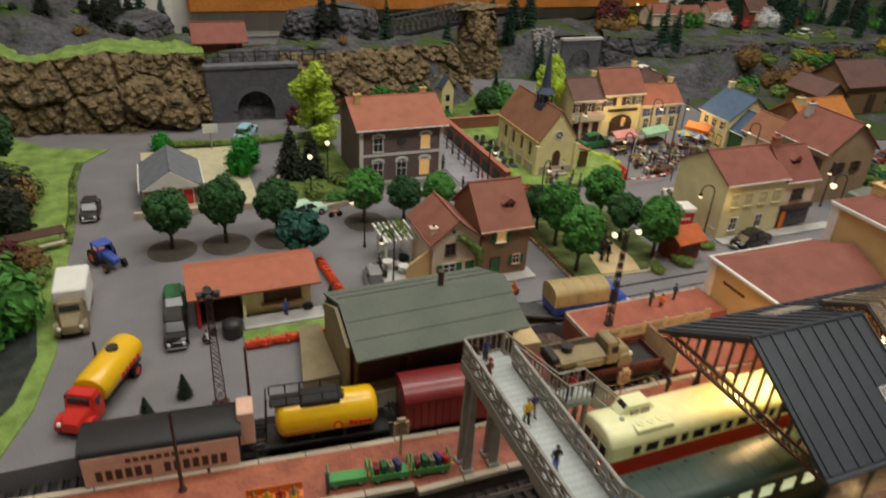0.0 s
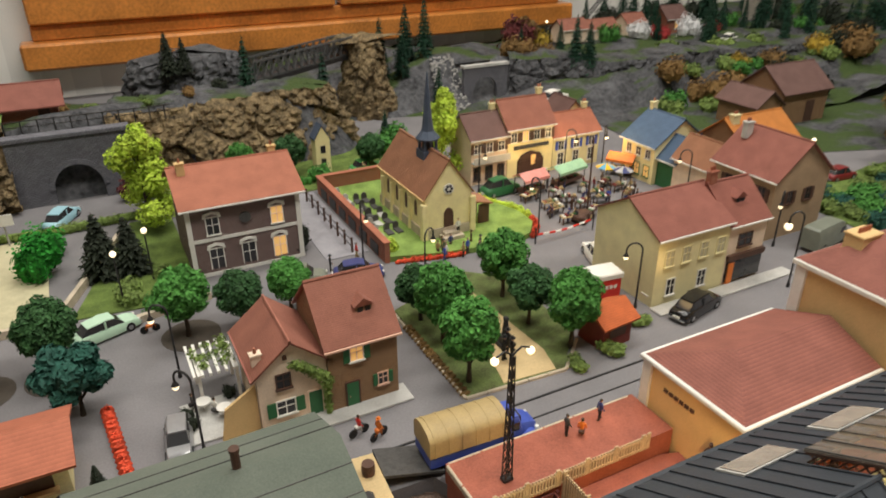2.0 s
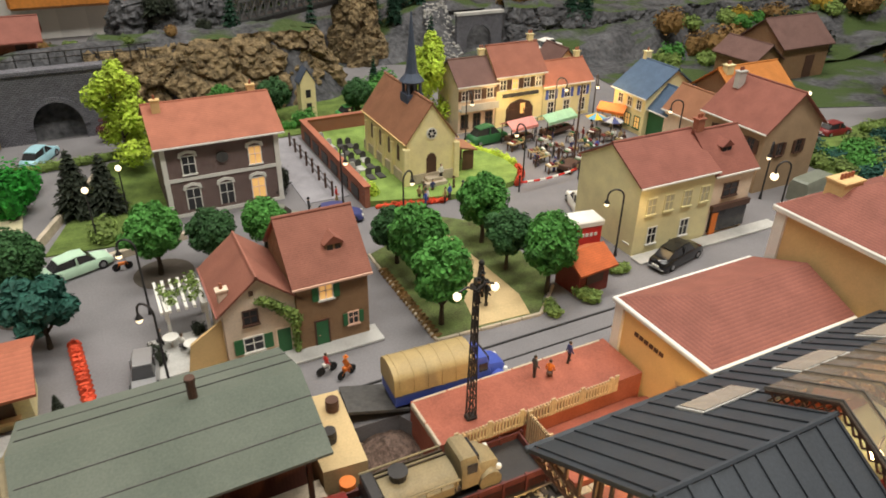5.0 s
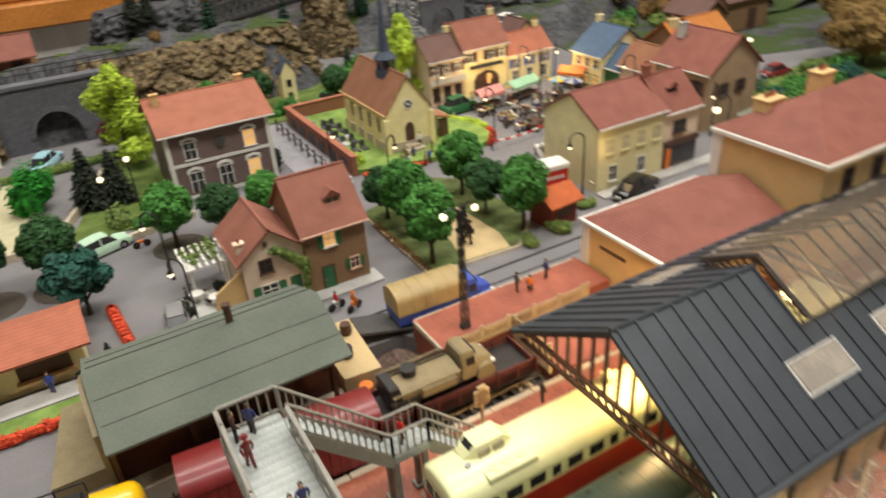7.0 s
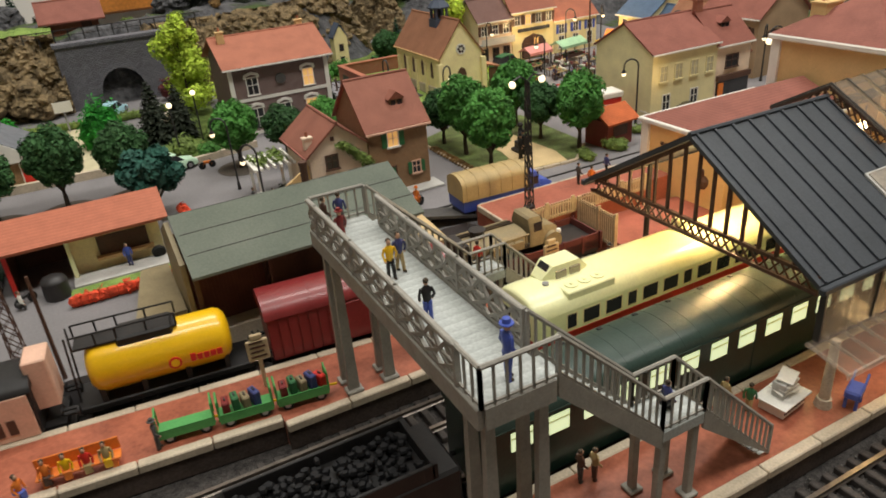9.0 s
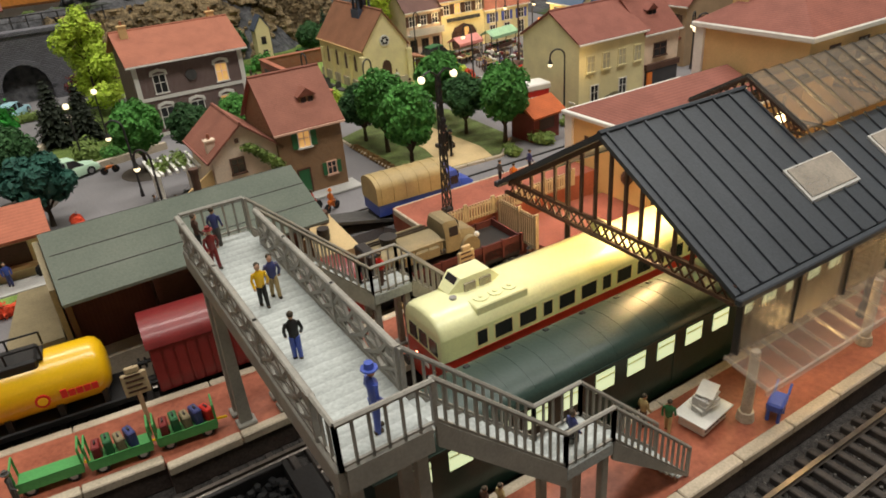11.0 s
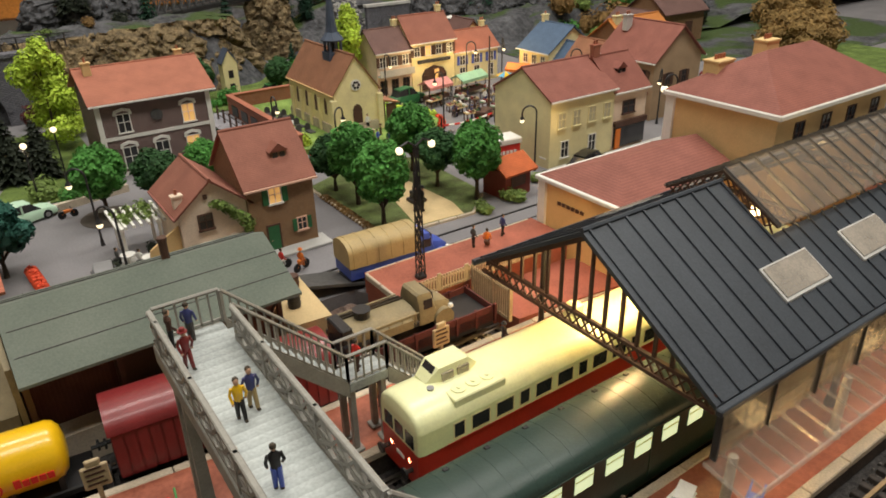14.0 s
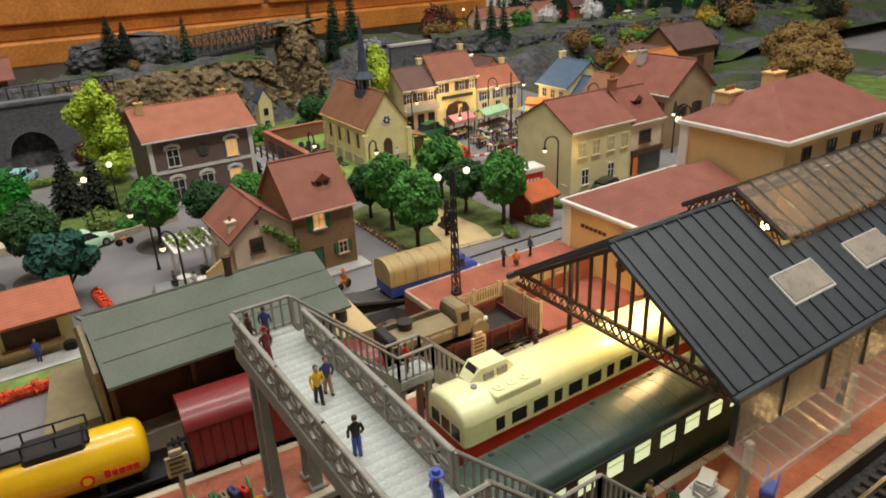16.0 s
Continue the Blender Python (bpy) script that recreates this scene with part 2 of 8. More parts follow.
LEAF = {k: mat("leaf_" + k, c, 0.7, var=0.5, scale=110, bscale=420, bump=0.3, spec=0.25, obj_var=0.1) for k, c in dict(dark=(0.035, 0.095, 0.03), mid=(0.06, 0.19, 0.035), teal=(0.02, 0.075, 0.055), fir=(0.012, 0.04, 0.022), bright=(0.02, 0.2, 0.02), lime=(0.42, 0.58, 0.06), olive=(0.14, 0.2, 0.05), rust=(0.17, 0.1, 0.035), brown=(0.19, 0.12, 0.04), gold=(0.32, 0.22, 0.03), red=(0.3, 0.03, 0.03), white=(0.6, 0.62, 0.62), bordeaux=(0.09, 0.02, 0.02), black=(0.02, 0.026, 0.016), rose=(0.6, 0.07, 0.03)).items()}


# ---- building helpers: all numbers in centimetres ----
class Shape:
    def __init__(self):
        self.v, self.f, self.mi = [], [], []

    def add(self, verts, faces, mi=0):
        n = len(self.v)
        self.v += [tuple(p) for p in verts]
        self.f += [tuple(i + n for i in f) for f in faces]
        self.mi += [mi] * len(faces)
        return self

    def box(self, x0, x1, y0, y1, z0, z1, b=0.0, mi=0):
        if b <= 0:
            v = [(x, y, z) for z in (z0, z1) for y in (y0, y1) for x in (x0, x1)]
            return self.add(v, [(0, 2, 3, 1), (4, 5, 7, 6), (0, 1, 5, 4), (2, 6, 7, 3), (0, 4, 6, 2), (1, 3, 7, 5)], mi)
        v, idx = [], {}
        for i, x in enumerate((x0, x1)):
            for j, y in enumerate((y0, y1)):
                for k, z in enumerate((z0, z1)):
                    sx, sy, sz = (b, -b)[i], (b, -b)[j], (b, -b)[k]
                    for a, p in enumerate(((x, y + sy, z + sz), (x + sx, y, z + sz), (x + sx, y + sy, z))):
                        idx[i, j, k, a] = len(v)
                        v.append(p)
        f = []
        for i in (0, 1):
            f.append([idx[i, j, k, 0] for j, k in ((0, 0), (1, 0), (1, 1), (0, 1))])
            f.append([idx[j, i, k, 1] for j, k in ((0, 0), (1, 0), (1, 1), (0, 1))])
            f.append([idx[j, k, i, 2] for j, k in ((0, 0), (1, 0), (1, 1), (0, 1))])
            for j in (0, 1):
                f.append([idx[i, j, 0, 0], idx[i, j, 0, 1], idx[i, j, 1, 1], idx[i, j, 1, 0]])
                f.append([idx[i, 0, j, 0], idx[i, 0, j, 2], idx[i, 1, j, 2], idx[i, 1, j, 0]])
                f.append([idx[0, i, j, 1], idx[0, i, j, 2], idx[1, i, j, 2], idx[1, i, j, 1]])
                for k in (0, 1):
                    f.append([idx[i, j, k, a] for a in range(3)])
        return self.add(v, f, mi)

    def cyl(self, p0, p1, r0, r1=None, n=8, mi=0):
        r1 = r0 if r1 is None else r1
        a, b = Vector(p0), Vector(p1)
        d = (b - a).normalized()
        u = d.orthogonal().normalized()
        w = d.cross(u)
        v = []
        for c, r in ((a, r0), (b, r1)):
            v += [c + (u * math.cos(2 * math.pi * i / n) + w * math.sin(2 * math.pi * i / n)) * r for i in range(n)]
        f = [(i, (i + 1) % n, n + (i + 1) % n, n + i) for i in range(n)] + [tuple(range(n))[::-1], tuple(range(n, 2 * n))]
        return self.add(v, f, mi)

    def tube(self, pts, r, n=6, mi=0):
        """One bent round bar through the points."""
        pts = [Vector(p) for p in pts]
        u, rings = None, []
        for i, p in enumerate(pts):
            d = (pts[min(i + 1, len(pts) - 1)] - pts[max(i - 1, 0)]).normalized()
            u = d.orthogonal() if u is None else u - d * u.dot(d)
            u.normalize()
            w = d.cross(u)
            rings.append([p + (u * math.cos(2 * math.pi * k / n) + w * math.sin(2 * math.pi * k / n)) * r for k in range(n)])
        return self.loft(rings, mi)

    def prism(self, poly, axis, a, b, mi=0):
        """A 2D outline pushed along an axis. x: (y, z) outline; y: (x, z); z: (x, y)."""
        put = {"x": lambda p, q: (q, p[0], p[1]), "y": lambda p, q: (p[0], q, p[1]), "z": lambda p, q: (p[0], p[1], q)}[axis]
        n = len(poly)
        v = [put(p, a) for p in poly] + [put(p, b) for p in poly]
        f = [(i, (i + 1) % n, n + (i + 1) % n, n + i) for i in range(n)] + [tuple(range(n))[::-1], tuple(range(n, 2 * n))]
        return self.add(v, f, mi)

    def loft(self, rings, mi=0, caps=True):
        n = len(rings[0])
        v = [p for r in rings for p in r]
        f = [(k * n + i, k * n + (i + 1) % n, (k + 1) * n + (i + 1) % n, (k + 1) * n + i) for k in range(len(rings) - 1) for i in range(n)]
        if caps:
            f += [tuple(range(n))[::-1], tuple(range((len(rings) - 1) * n, len(rings) * n))]
        return self.add(v, f, mi)

    def ball(self, c, r, n=8, mi=0):
        r = (r, r, r) if isinstance(r, (int, float)) else r
        rings = []
        m = max(4, n // 2 + 1)
        for k in range(1, m):
            t = math.pi * k / m
            rings.append([(c[0] + r[0] * math.sin(t) * math.cos(2 * math.pi * i / n), c[1] + r[1] * math.sin(t) * math.sin(2 * math.pi * i / n), c[2] - r[2] * math.cos(t)) for i in range(n)])
        return self.loft(rings, mi)

    def leaves(self, c, r, n, size, rng, shell=0.55, flat=1.0, mi=0):
        """Loose small leaves round a centre, thick at the shell."""
        for _ in range(n):
            d = Vector((rng.gauss(0, 1), rng.gauss(0, 1), rng.gauss(0, 1))).normalized()
            k = shell + (1 - shell) * rng.random() ** 0.6
            p = Vector((c[0] + d.x * r[0] * k, c[1] + d.y * r[1] * k, c[2] + d.z * r[2] * k))
            nrm = (d + Vector((rng.uniform(-1, 1), rng.uniform(-1, 1), rng.uniform(-0.3, 1.2))) * 0.7).normalized()
            u = nrm.orthogonal().normalized()
            u.rotate(Matrix.Rotation(rng.uniform(0, 6.28), 3, nrm))
            w = nrm.cross(u)
            s = size * rng.uniform(0.6, 1.3)
            self.add([p - u * s, p - w * s * 0.55 + nrm * s * 0.2, p + u * s, p + w * s * 0.55 + nrm * s * 0.2], [(0, 1, 2, 3)], mi)
        return self

    def mesh(self, name, mats, off=(0, 0, 0), smooth=0):
        me = bpy.data.meshes.new(name)
        me.from_pydata([((x - off[0]) / 100, (y - off[1]) / 100, (z - off[2]) / 100) for x, y, z in self.v], [], self.f)
        for m in (mats if isinstance(mats, (list, tuple)) else [mats]):
            me.materials.append(m)
        me.polygons.foreach_set("material_index", self.mi)
        if len(self.f) < 6000:
            bm = bmesh.new()
            bm.from_mesh(me)
            bmesh.ops.recalc_face_normals(bm, faces=bm.faces)
            bm.to_mesh(me)
            bm.free()
        if smooth:
            me.polygons.foreach_set("use_smooth", [True] * len(me.polygons))
            me.set_sharp_from_angle(angle=radians(smooth))
        return me


ORIGIN = {}


def at(x, y, z=0.0, rz=0.0):
    return pose(x / 100, y / 100, z / 100, 0, 0, rz)


def thing(name, x, y, z=0.0, rz=0.0, label="", category="", group="", kind="", move=(0, 0)):
    ob = new(name)
    ob.empty_display_size = 0.01
    ob.matrix_basis = at(x + move[0], y + move[1], z, rz)
    ORIGIN[ob.name] = (x, y, z)
    return tagged(ob, label, category, group, kind)


def part(name, shape, material, parent, label="", world_cm=False, smooth=0):
    """One mesh under a thing or a part. world_cm: the shape is given in the layout's own coordinates."""
    top = parent
    while top.parent:
        top = top.parent
    ob = new(name, shape.mesh(name, material, ORIGIN.get(top.name, (0, 0, 0)) if world_cm else (0, 0, 0), smooth))
    ob.parent = parent
    return tagged(ob, label)


def twin(ob, name, x, y, z, parent, rz=0.0):
    """Another piece on the same mesh."""
    o = new(name, ob.data)
    o.parent = parent
    o.matrix_basis = at(x, y, z, rz)
    return o


def solo(name, shape, material, label="", category="", group="", kind="", x=0, y=0, z=0, rz=0, smooth=0):
    ob = new(name, shape.mesh(name, material, (0, 0, 0), smooth))
    ob.matrix_basis = at(x, y, z, rz)
    return tagged(ob, label, category, group, kind)


def structure(name, shape, material, label="", smooth=0):
    return solo(name, shape, material, label, "", "", "structure", smooth=smooth)


# ---- room round the layout ----
WALL_Y = 149.6
structure("wall_north", Shape().box(-160, 330, WALL_Y, WALL_Y + 12, -100, 155), PANEL, "white tongue-and-groove panelled room wall")
structure("wall_south", Shape().box(-160, 330, -170, -158, -100, 155), PLASTERWALL, "plain plaster room wall")
structure("wall_west", Shape().box(-172, -160, -158, WALL_Y, -100, 155), PLASTERWALL, "plain plaster room wall")
structure("wall_east", Shape().box(330, 342, -158, WALL_Y, -100, 155), PLASTERWALL, "plain plaster room wall")
structure("ceiling", Shape().box(-172, 342, -170, WALL_Y + 12, 155, 160), PLASTERWALL, "plain pale ceiling")
structure("floor", Shape().box(-172, 342, -170, WALL_Y + 12, -104, -100), mat("floor_brown", (0.2, 0.15, 0.11), 0.6), "plain brown floor")

win = thing("window_1", 60, WALL_Y, 20, 0, "varnished brown wooden window frame in the panelled wall", "", "", "structure")
W0, W1, WZ = 18, 121, 9.6
part("window_sill", Shape().box(W0 - 2, W1 + 2, WALL_Y - 5, WALL_Y - 0.2, WZ - 4.2, WZ, 0.4), WOOD, win, "", True)
part("window_frame", Shape().box(W0, W1, WALL_Y - 2.2, WALL_Y - 0.2, WZ + 0.05, WZ + 2.5, 0.2), WOOD, win, "", True)
for a, b in ((W0, (W0 + W1) / 2 - 0.6), ((W0 + W1) / 2 + 0.6, W1)):
    sash = part("sash", Shape().box(a, b, WALL_Y - 3.4, WALL_Y - 0.3, WZ + 2.6, WZ + 9, 0.3).box(a, a + 8, WALL_Y - 3.4, WALL_Y - 0.3, WZ + 9, WZ + 80, 0.3).box(b - 8, b, WALL_Y - 3.4, WALL_Y - 0.3, WZ + 9, WZ + 80, 0.3).box(a, b, WALL_Y - 3.4, WALL_Y - 0.3, WZ + 80, WZ + 88, 0.3), WOOD, win, "", True)
    part("pane", Shape().box(a + 8, b - 8, WALL_Y - 1.6, WALL_Y - 1.2, WZ + 9, WZ + 80), mat("window_pane", (0.35, 0.36, 0.36), 0.12, bump=0), sash, "", True)

# unseen housings near the assumed ceiling lights
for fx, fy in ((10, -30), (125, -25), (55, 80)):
    fit_ob = thing("ceiling_lamp", fx, fy, 152.4, 0, "assumed white fluorescent ceiling lamp fixture, out of view", "lamp", "ceiling lamps")
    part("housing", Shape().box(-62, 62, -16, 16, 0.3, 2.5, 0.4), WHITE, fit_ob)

# ---- baseboard, track bed and town ground ----
structure("ground", Shape().box(-150, 300, -20, 149.4, -6, -1.75), BALLAST, "dark ballast sheet under the whole model layout")
structure("layout_edge", Shape().box(-150, 300, -22, -20.05, -30, 0), WOOD, "wooden front edge of the model layout")


def ground_piece(name, pts, z0, z1, material, label):
    return structure(name, Shape().prism(pts, "z", z0, z1), material, label)


ground_piece("road", [(-60, 37.9), (28.2, 37.9), (28.2, 42.0), (33.8, 42.0), (36.8, 41.9), (37.2, 41.0), (50.3, 41.0), (300, 41.0), (300, 149), (-60, 149)], -1.7, 0.0, STREET, "grey painted town streets of the model village")
ground_piece("dock", [(42.6, 37.4), (49.9, 37.4), (62, 33.2), (62, 31.5), (43, 33.5), (42.6, 36.6)], -1.7, -0.2, DOCK, "red loading yard beside the goods building")
dock = thing("loading_dock", 42, 38.9, 0, 0, "red topped loading dock with pale stone edge", "dock")
part("top", Shape().prism([(37.2, 41.2), (50.6, 41.2), (50.6, 37.5), (37.2, 37.5)], "z", -1.7, 1.4), DOCK, dock, "", True)

# platforms
plat = thing("platform", 45, 17.5, 0, 0, "red station platform with pale stone edges", "platform", "station platforms", "structure")
part("slab", Shape().box(-40, 180, 16.9, 20.2, -1.7, -0.32), PLATFORM, plat, "", True)
plat2 = thing("platform", 20, 31, 0, 0, "red island platform with pale stone edges", "platform", "station platforms", "structure")
part("slab", Shape().prism([(-40, 33.5), (-40, 38.6), (8.8, 34.5), (26, 32.9), (120, 32.6), (120, 29.35), (26, 29.35), (20.3, 29.4), (20.3, 29.9), (12, 30.5)], "z", -1.7, -0.32), PLATFORM, plat2, "", True)


def edge_stones(parent, p, q, w, ztop, step=3.0):
    a, b = Vector((*p, 0)), Vector((*q, 0))
    L = (b - a).length
    n = max(1, round(L / step))
    rz = math.degrees(math.atan2(b.y - a.y, b.x - a.x))
    o = ORIGIN[parent.name]
    first = None
    for i in range(n):
        c = a + (b - a) * ((i + 0.5) / n)
        if first is None:
            first = part("edge_stone", Shape().box(-L / n / 2 + 0.02, L / n / 2 - 0.02, -w / 2, w / 2, -0.42, 0, 0.05), CREAMSTONE, parent)
            first.matrix_basis = at(c.x - o[0], c.y - o[1], ztop - o[2], rz)
        else:
            twin(first, "edge_stone", c.x - o[0], c.y - o[1], ztop - o[2], parent, rz)
    c = (a + b) / 2
    face = part("edge_wall", Shape().box(-L / 2, L / 2, -w / 2 + 0.07, w / 2 - 0.07, -1.4, -0.425), mat("platform_face", (0.075, 0.055, 0.045), 0.9, var=0.35, scale=60), parent)
    face.matrix_basis = at(c.x - o[0], c.y - o[1], ztop - o[2], rz)


edge_stones(dock, (37.3, 41.15), (50.3, 41.15), 0.2, 1.42, 2.2)
edge_stones(dock, (37.25, 37.5), (37.25, 41.1), 0.2, 1.42, 1.8)
edge_stones(plat, (-10, 16.65), (110, 16.65), 0.5, -0.28)
edge_stones(plat, (-10, 20.42), (110, 20.42), 0.42, -0.28)
edge_stones(plat2, (-10, 34.8 + 1.75), (8.8, 34.75), 0.45, -0.28)
edge_stones(plat2, (8.9, 34.7), (26, 33.1), 0.45, -0.28)
edge_stones(plat2, (26, 33.1), (70, 32.85), 0.45, -0.28)
edge_stones(plat2, (-10, 32.2), (20.3, 29.75), 0.5, -0.28)
edge_stones(plat2, (20.3, 29.2), (80, 29.2), 0.45, -0.28)

# ---- tracks ----


def track(pts, sleeper_mat, label, step=0.75, ballast=None):
    t = thing("railway_track", *pts[0], -1.75, 0, label, "railway track", "station tracks", "structure")
    o = ORIGIN[t.name]
    for side in (-0.83, 0.83):
        s = Shape()
        for a, b in zip(pts, pts[1:]):
            d = (Vector(b) - Vector(a)).normalized()
            nx, ny = -d.y * side, d.x * side
            v = []
            for px, py in (a, b):
                for w, z in ((-0.12, -1.45), (0.12, -1.45), (0.05, -1.4), (0.05, -1.27), (0.09, -1.2), (-0.09, -1.2), (-0.05, -1.27), (-0.05, -1.4)):
                    v.append((px + nx - d.y * w, py + ny + d.x * w, z))
            s.add(v, [(i, (i + 1) % 8, 8 + (i + 1) % 8, 8 + i) for i in range(8)])
        part("rail", s, RAIL, t, "", True)
    first = None
    for a, b in zip(pts, pts[1:]):
        a, b = Vector((*a, 0)), Vector((*b, 0))
        rz = math.degrees(math.atan2(b.y - a.y, b.x - a.x))
        n = int((b - a).length / step)
        for i in range(n):
            c = a + (b - a) * (i / n)
            if first is None:
                first = part("sleeper", Shape().box(-0.16, 0.16, -1.5, 1.5, -0.1, 0.3, 0.04), sleeper_mat, t)
                first.matrix_basis = at(c.x - o[0], c.y - o[1], 0.0, rz)
            else:
                twin(first, "sleeper", c.x - o[0], c.y - o[1], 0.0, t, rz)
    return t


track([(5, 8.6), (90, 8.6)], SLEEPER, "steel rails on dark sleepers in dark ballast")
track([(10, 14.5), (110, 14.5)], SLEEPER, "steel rails on dark sleepers beside the platform")
track([(-20, 22.4), (70, 22.4)], SLEEPER, "dark sleepers and rails under the green coach")
track([(-20, 29.3), (12, 27.3), (70, 27.3)], SLEEPER, "dark sleepers and rails under the railcar")
track([(-30, 40.3), (8, 36.7), (26, 35.2), (33, 35.8), (45, 35.9)], SLEEPER, "dark sleepers and rails of the goods track")
structure("ballast_strip", Shape().box(5, 110, 10.7, 12.5, -1.7, -1.62), BALLAST2, "reddish brown gravel strip between two tracks")


def loose_stones(n, x0, x1, y0, y1, z, sizes, material, label, seed):
    """Loose ballast stones on the track bed."""
    rg = random.Random(seed)
    s = Shape()
    for _ in range(n):
        k = rg.uniform(*sizes)
        x, y = rg.uniform(x0, x1), rg.uniform(y0, y1)
        s.cyl((x, y, z - 0.02), (x + rg.uniform(-0.3, 0.3) * k, y + rg.uniform(-0.3, 0.3) * k, z + k), k * rg.uniform(0.6, 1.1), k * rg.uniform(0.2, 0.6), 5)
    return solo("ballast_stones", s, material, label, "gravel", "", "stuff")


loose_stones(2600, 24, 66, 6.2, 16.2, -1.72, (0.05, 0.13), mat("ballast_stone", (0.05, 0.046, 0.043), 0.9, var=0.6, scale=500, col2=(0.13, 0.12, 0.11)), "dark loose ballast stones between the sleepers", 41)
loose_stones(1500, 24, 66, 10.6, 12.6, -1.63, (0.06, 0.15), mat("brown_stone", (0.13, 0.07, 0.055), 0.9, var=0.5, scale=500, col2=(0.24, 0.15, 0.12)), "reddish brown loose gravel between two tracks", 42)
street_rail = thing("street_rail", 47, 45, 0, 0, "thin dark rail groove set in the street", "rail", "", "structure")
part("groove", Shape().box(24, 62, 45.0, 45.12, 0, 0.1), DARK, street_rail, "", True)
part("groove", Shape().box(24, 62, 43.4, 43.5, 0, 0.06), DARK, street_rail, "", True)

# ---- footbridge ----
DZ = 7.6
XW, XE, BS, BN = 23.35, 25.85, 17.1, 30.85
fb = thing("footbridge", 24.6, 24, -0.3, 0, "grey footbridge with lattice railings and two stairs down to the platforms", "bridge")


def fpart(name, s, m=BRIDGEGREY, parent=fb, label="", smooth=0):
    return part(name, s, m, parent, label, True, smooth)


fpart("deck", Shape().box(XW + 0.05, XE - 0.05, BS, BN, DZ - 0.25, DZ, 0.04), DECKGREY)
for x in (XW, XE):
    fpart("girder", Shape().box(x - 0.12, x + 0.12, BS if x == XW else 18.75, BN if x == XW else 29.5, DZ - 0.75, DZ - 0.02, 0.03))
fpart("girder", Shape().box(XW + 0.1, XE - 0.1, BN - 0.1, BN + 0.1, DZ - 0.75, DZ - 0.02))
fpart("girder", Shape().box(XW + 0.1, XE - 0.1, BS - 0.1, BS + 0.1, DZ - 0.75, DZ - 0.02))


def lattice_rail(y0, y1, x):
    h = 1.4
    r = fpart("railing", Shape().box(x - 0.1, x + 0.1, y0, y1, DZ + h - 0.2, DZ + h, 0.04).box(x - 0.06, x + 0.06, y0, y1, DZ + 0.02, DZ + 0.14).box(x - 0.04, x + 0.04, y0, y1, DZ + 0.62, DZ + 0.7))
    n = round((y1 - y0) / 0.95)
    w = (y1 - y0) / n
    post = cross = None
    for i in range(n + 1):
        y = y0 + i * w
        s = Shape().box(x - 0.09, x + 0.09, y - 0.06, y + 0.06, DZ - 0.5, DZ + h)
        if i % 4 == 0:
            fpart("post", s, parent=r)
        if i < n:
            s = Shape()
            for a, b, c, d in ((y, DZ + 0.12, y + w, DZ + 0.64), (y + w, DZ + 0.12, y, DZ + 0.64), (y, DZ + 0.68, y + w / 2, DZ + 1.2), (y + w, DZ + 0.68, y + w / 2, DZ + 1.2)):
                s.cyl((x, a, b), (x, c, d), 0.075, n=4)
            s.cyl((x, y + w / 2, DZ + 0.38), (x + 0.04, y + w / 2, DZ + 0.38), 0.24, n=8).cyl((x - 0.02, y + w / 2, DZ + 0.92), (x + 0.02, y + w / 2, DZ + 0.92), 0.17, n=8)
            fpart("lattice", s, parent=r)


lattice_rail(18.3, BN, XW)
lattice_rail(18.75, 29.45, XE)


def bar_rail(p, q, h=1.35, step=0.42):
    """A plain railing of upright bars between two points of its foot line."""
    p, q = Vector(p), Vector(q)
    up = Vector((0, 0, h))
    r = fpart("railing", Shape().cyl(p + up, q + up, 0.08, n=6).cyl(p + Vector((0, 0, 0.12)), q + Vector((0, 0, 0.12)), 0.05, n=4))
    n = max(1, round((q - p).length / step))
    for i in range(n + 1):
        c = p + (q - p) * (i / n)
        fpart("baluster", Shape().cyl(c, c + up, 0.05 if i % n else 0.08, n=4), parent=r)


bar_rail((XW + 0.1, BN + 0.05, DZ), (XE, BN + 0.05, DZ))
bar_rail((XW, BS - 0.05, DZ), (XE, BS - 0.05, DZ))
bar_rail((XW, BS - 0.05, DZ), (XW, 18.3, DZ))


def stairs(ya, yb):
    """From the deck's east side down by a landing to the platform."""
    zl, zp = 3.5, -0.3
    xs = (XE + 0.05, 30.1, 32.0, 35.8)
    for (xa, za), (xb, zb), n in (((xs[0], DZ), (xs[1], zl), 13), ((xs[2], zl), (xs[3], zp), 12)):
        for y in (ya + 0.06, yb - 0.06):
            fpart("stringer", Shape().prism([(xa, za - 0.75), (xa, za + 0.05), (xb, zb + 0.05), (xb, zb - 0.0 if zb < 0 else zb - 0.75)], "y", y - 0.06, y + 0.06))
            bar_rail((xa, y, za), (xb, y, zb))
        for i in range(n):
            k = (i + 0.5) / n
            x, z = xa + (xb - xa) * k, za + (zb - za) * (i + 1) / n
            fpart("step", Shape().box(x - 0.19, x + 0.19, ya + 0.13, yb - 0.13, z - 0.08, z), DECKGREY)
    fpart("landing", Shape().box(xs[1], xs[2], ya, yb, zl - 0.5, zl, 0.04), DECKGREY)
    bar_rail((xs[1], ya + 0.06, zl), (xs[2], ya + 0.06, zl))
    bar_rail((xs[1], yb - 0.06, zl), (xs[2], yb - 0.06, zl))
    for x in (30.25, 31.75):
        for y in (ya + 0.2, yb - 0.2):
            fpart("column", Shape().box(x - 0.14, x + 0.14, y - 0.14, y + 0.14, zp, zl - 0.5, 0.03).box(x - 0.3, x + 0.3, y - 0.3, y + 0.3, zp, zp + 0.15, 0.04))


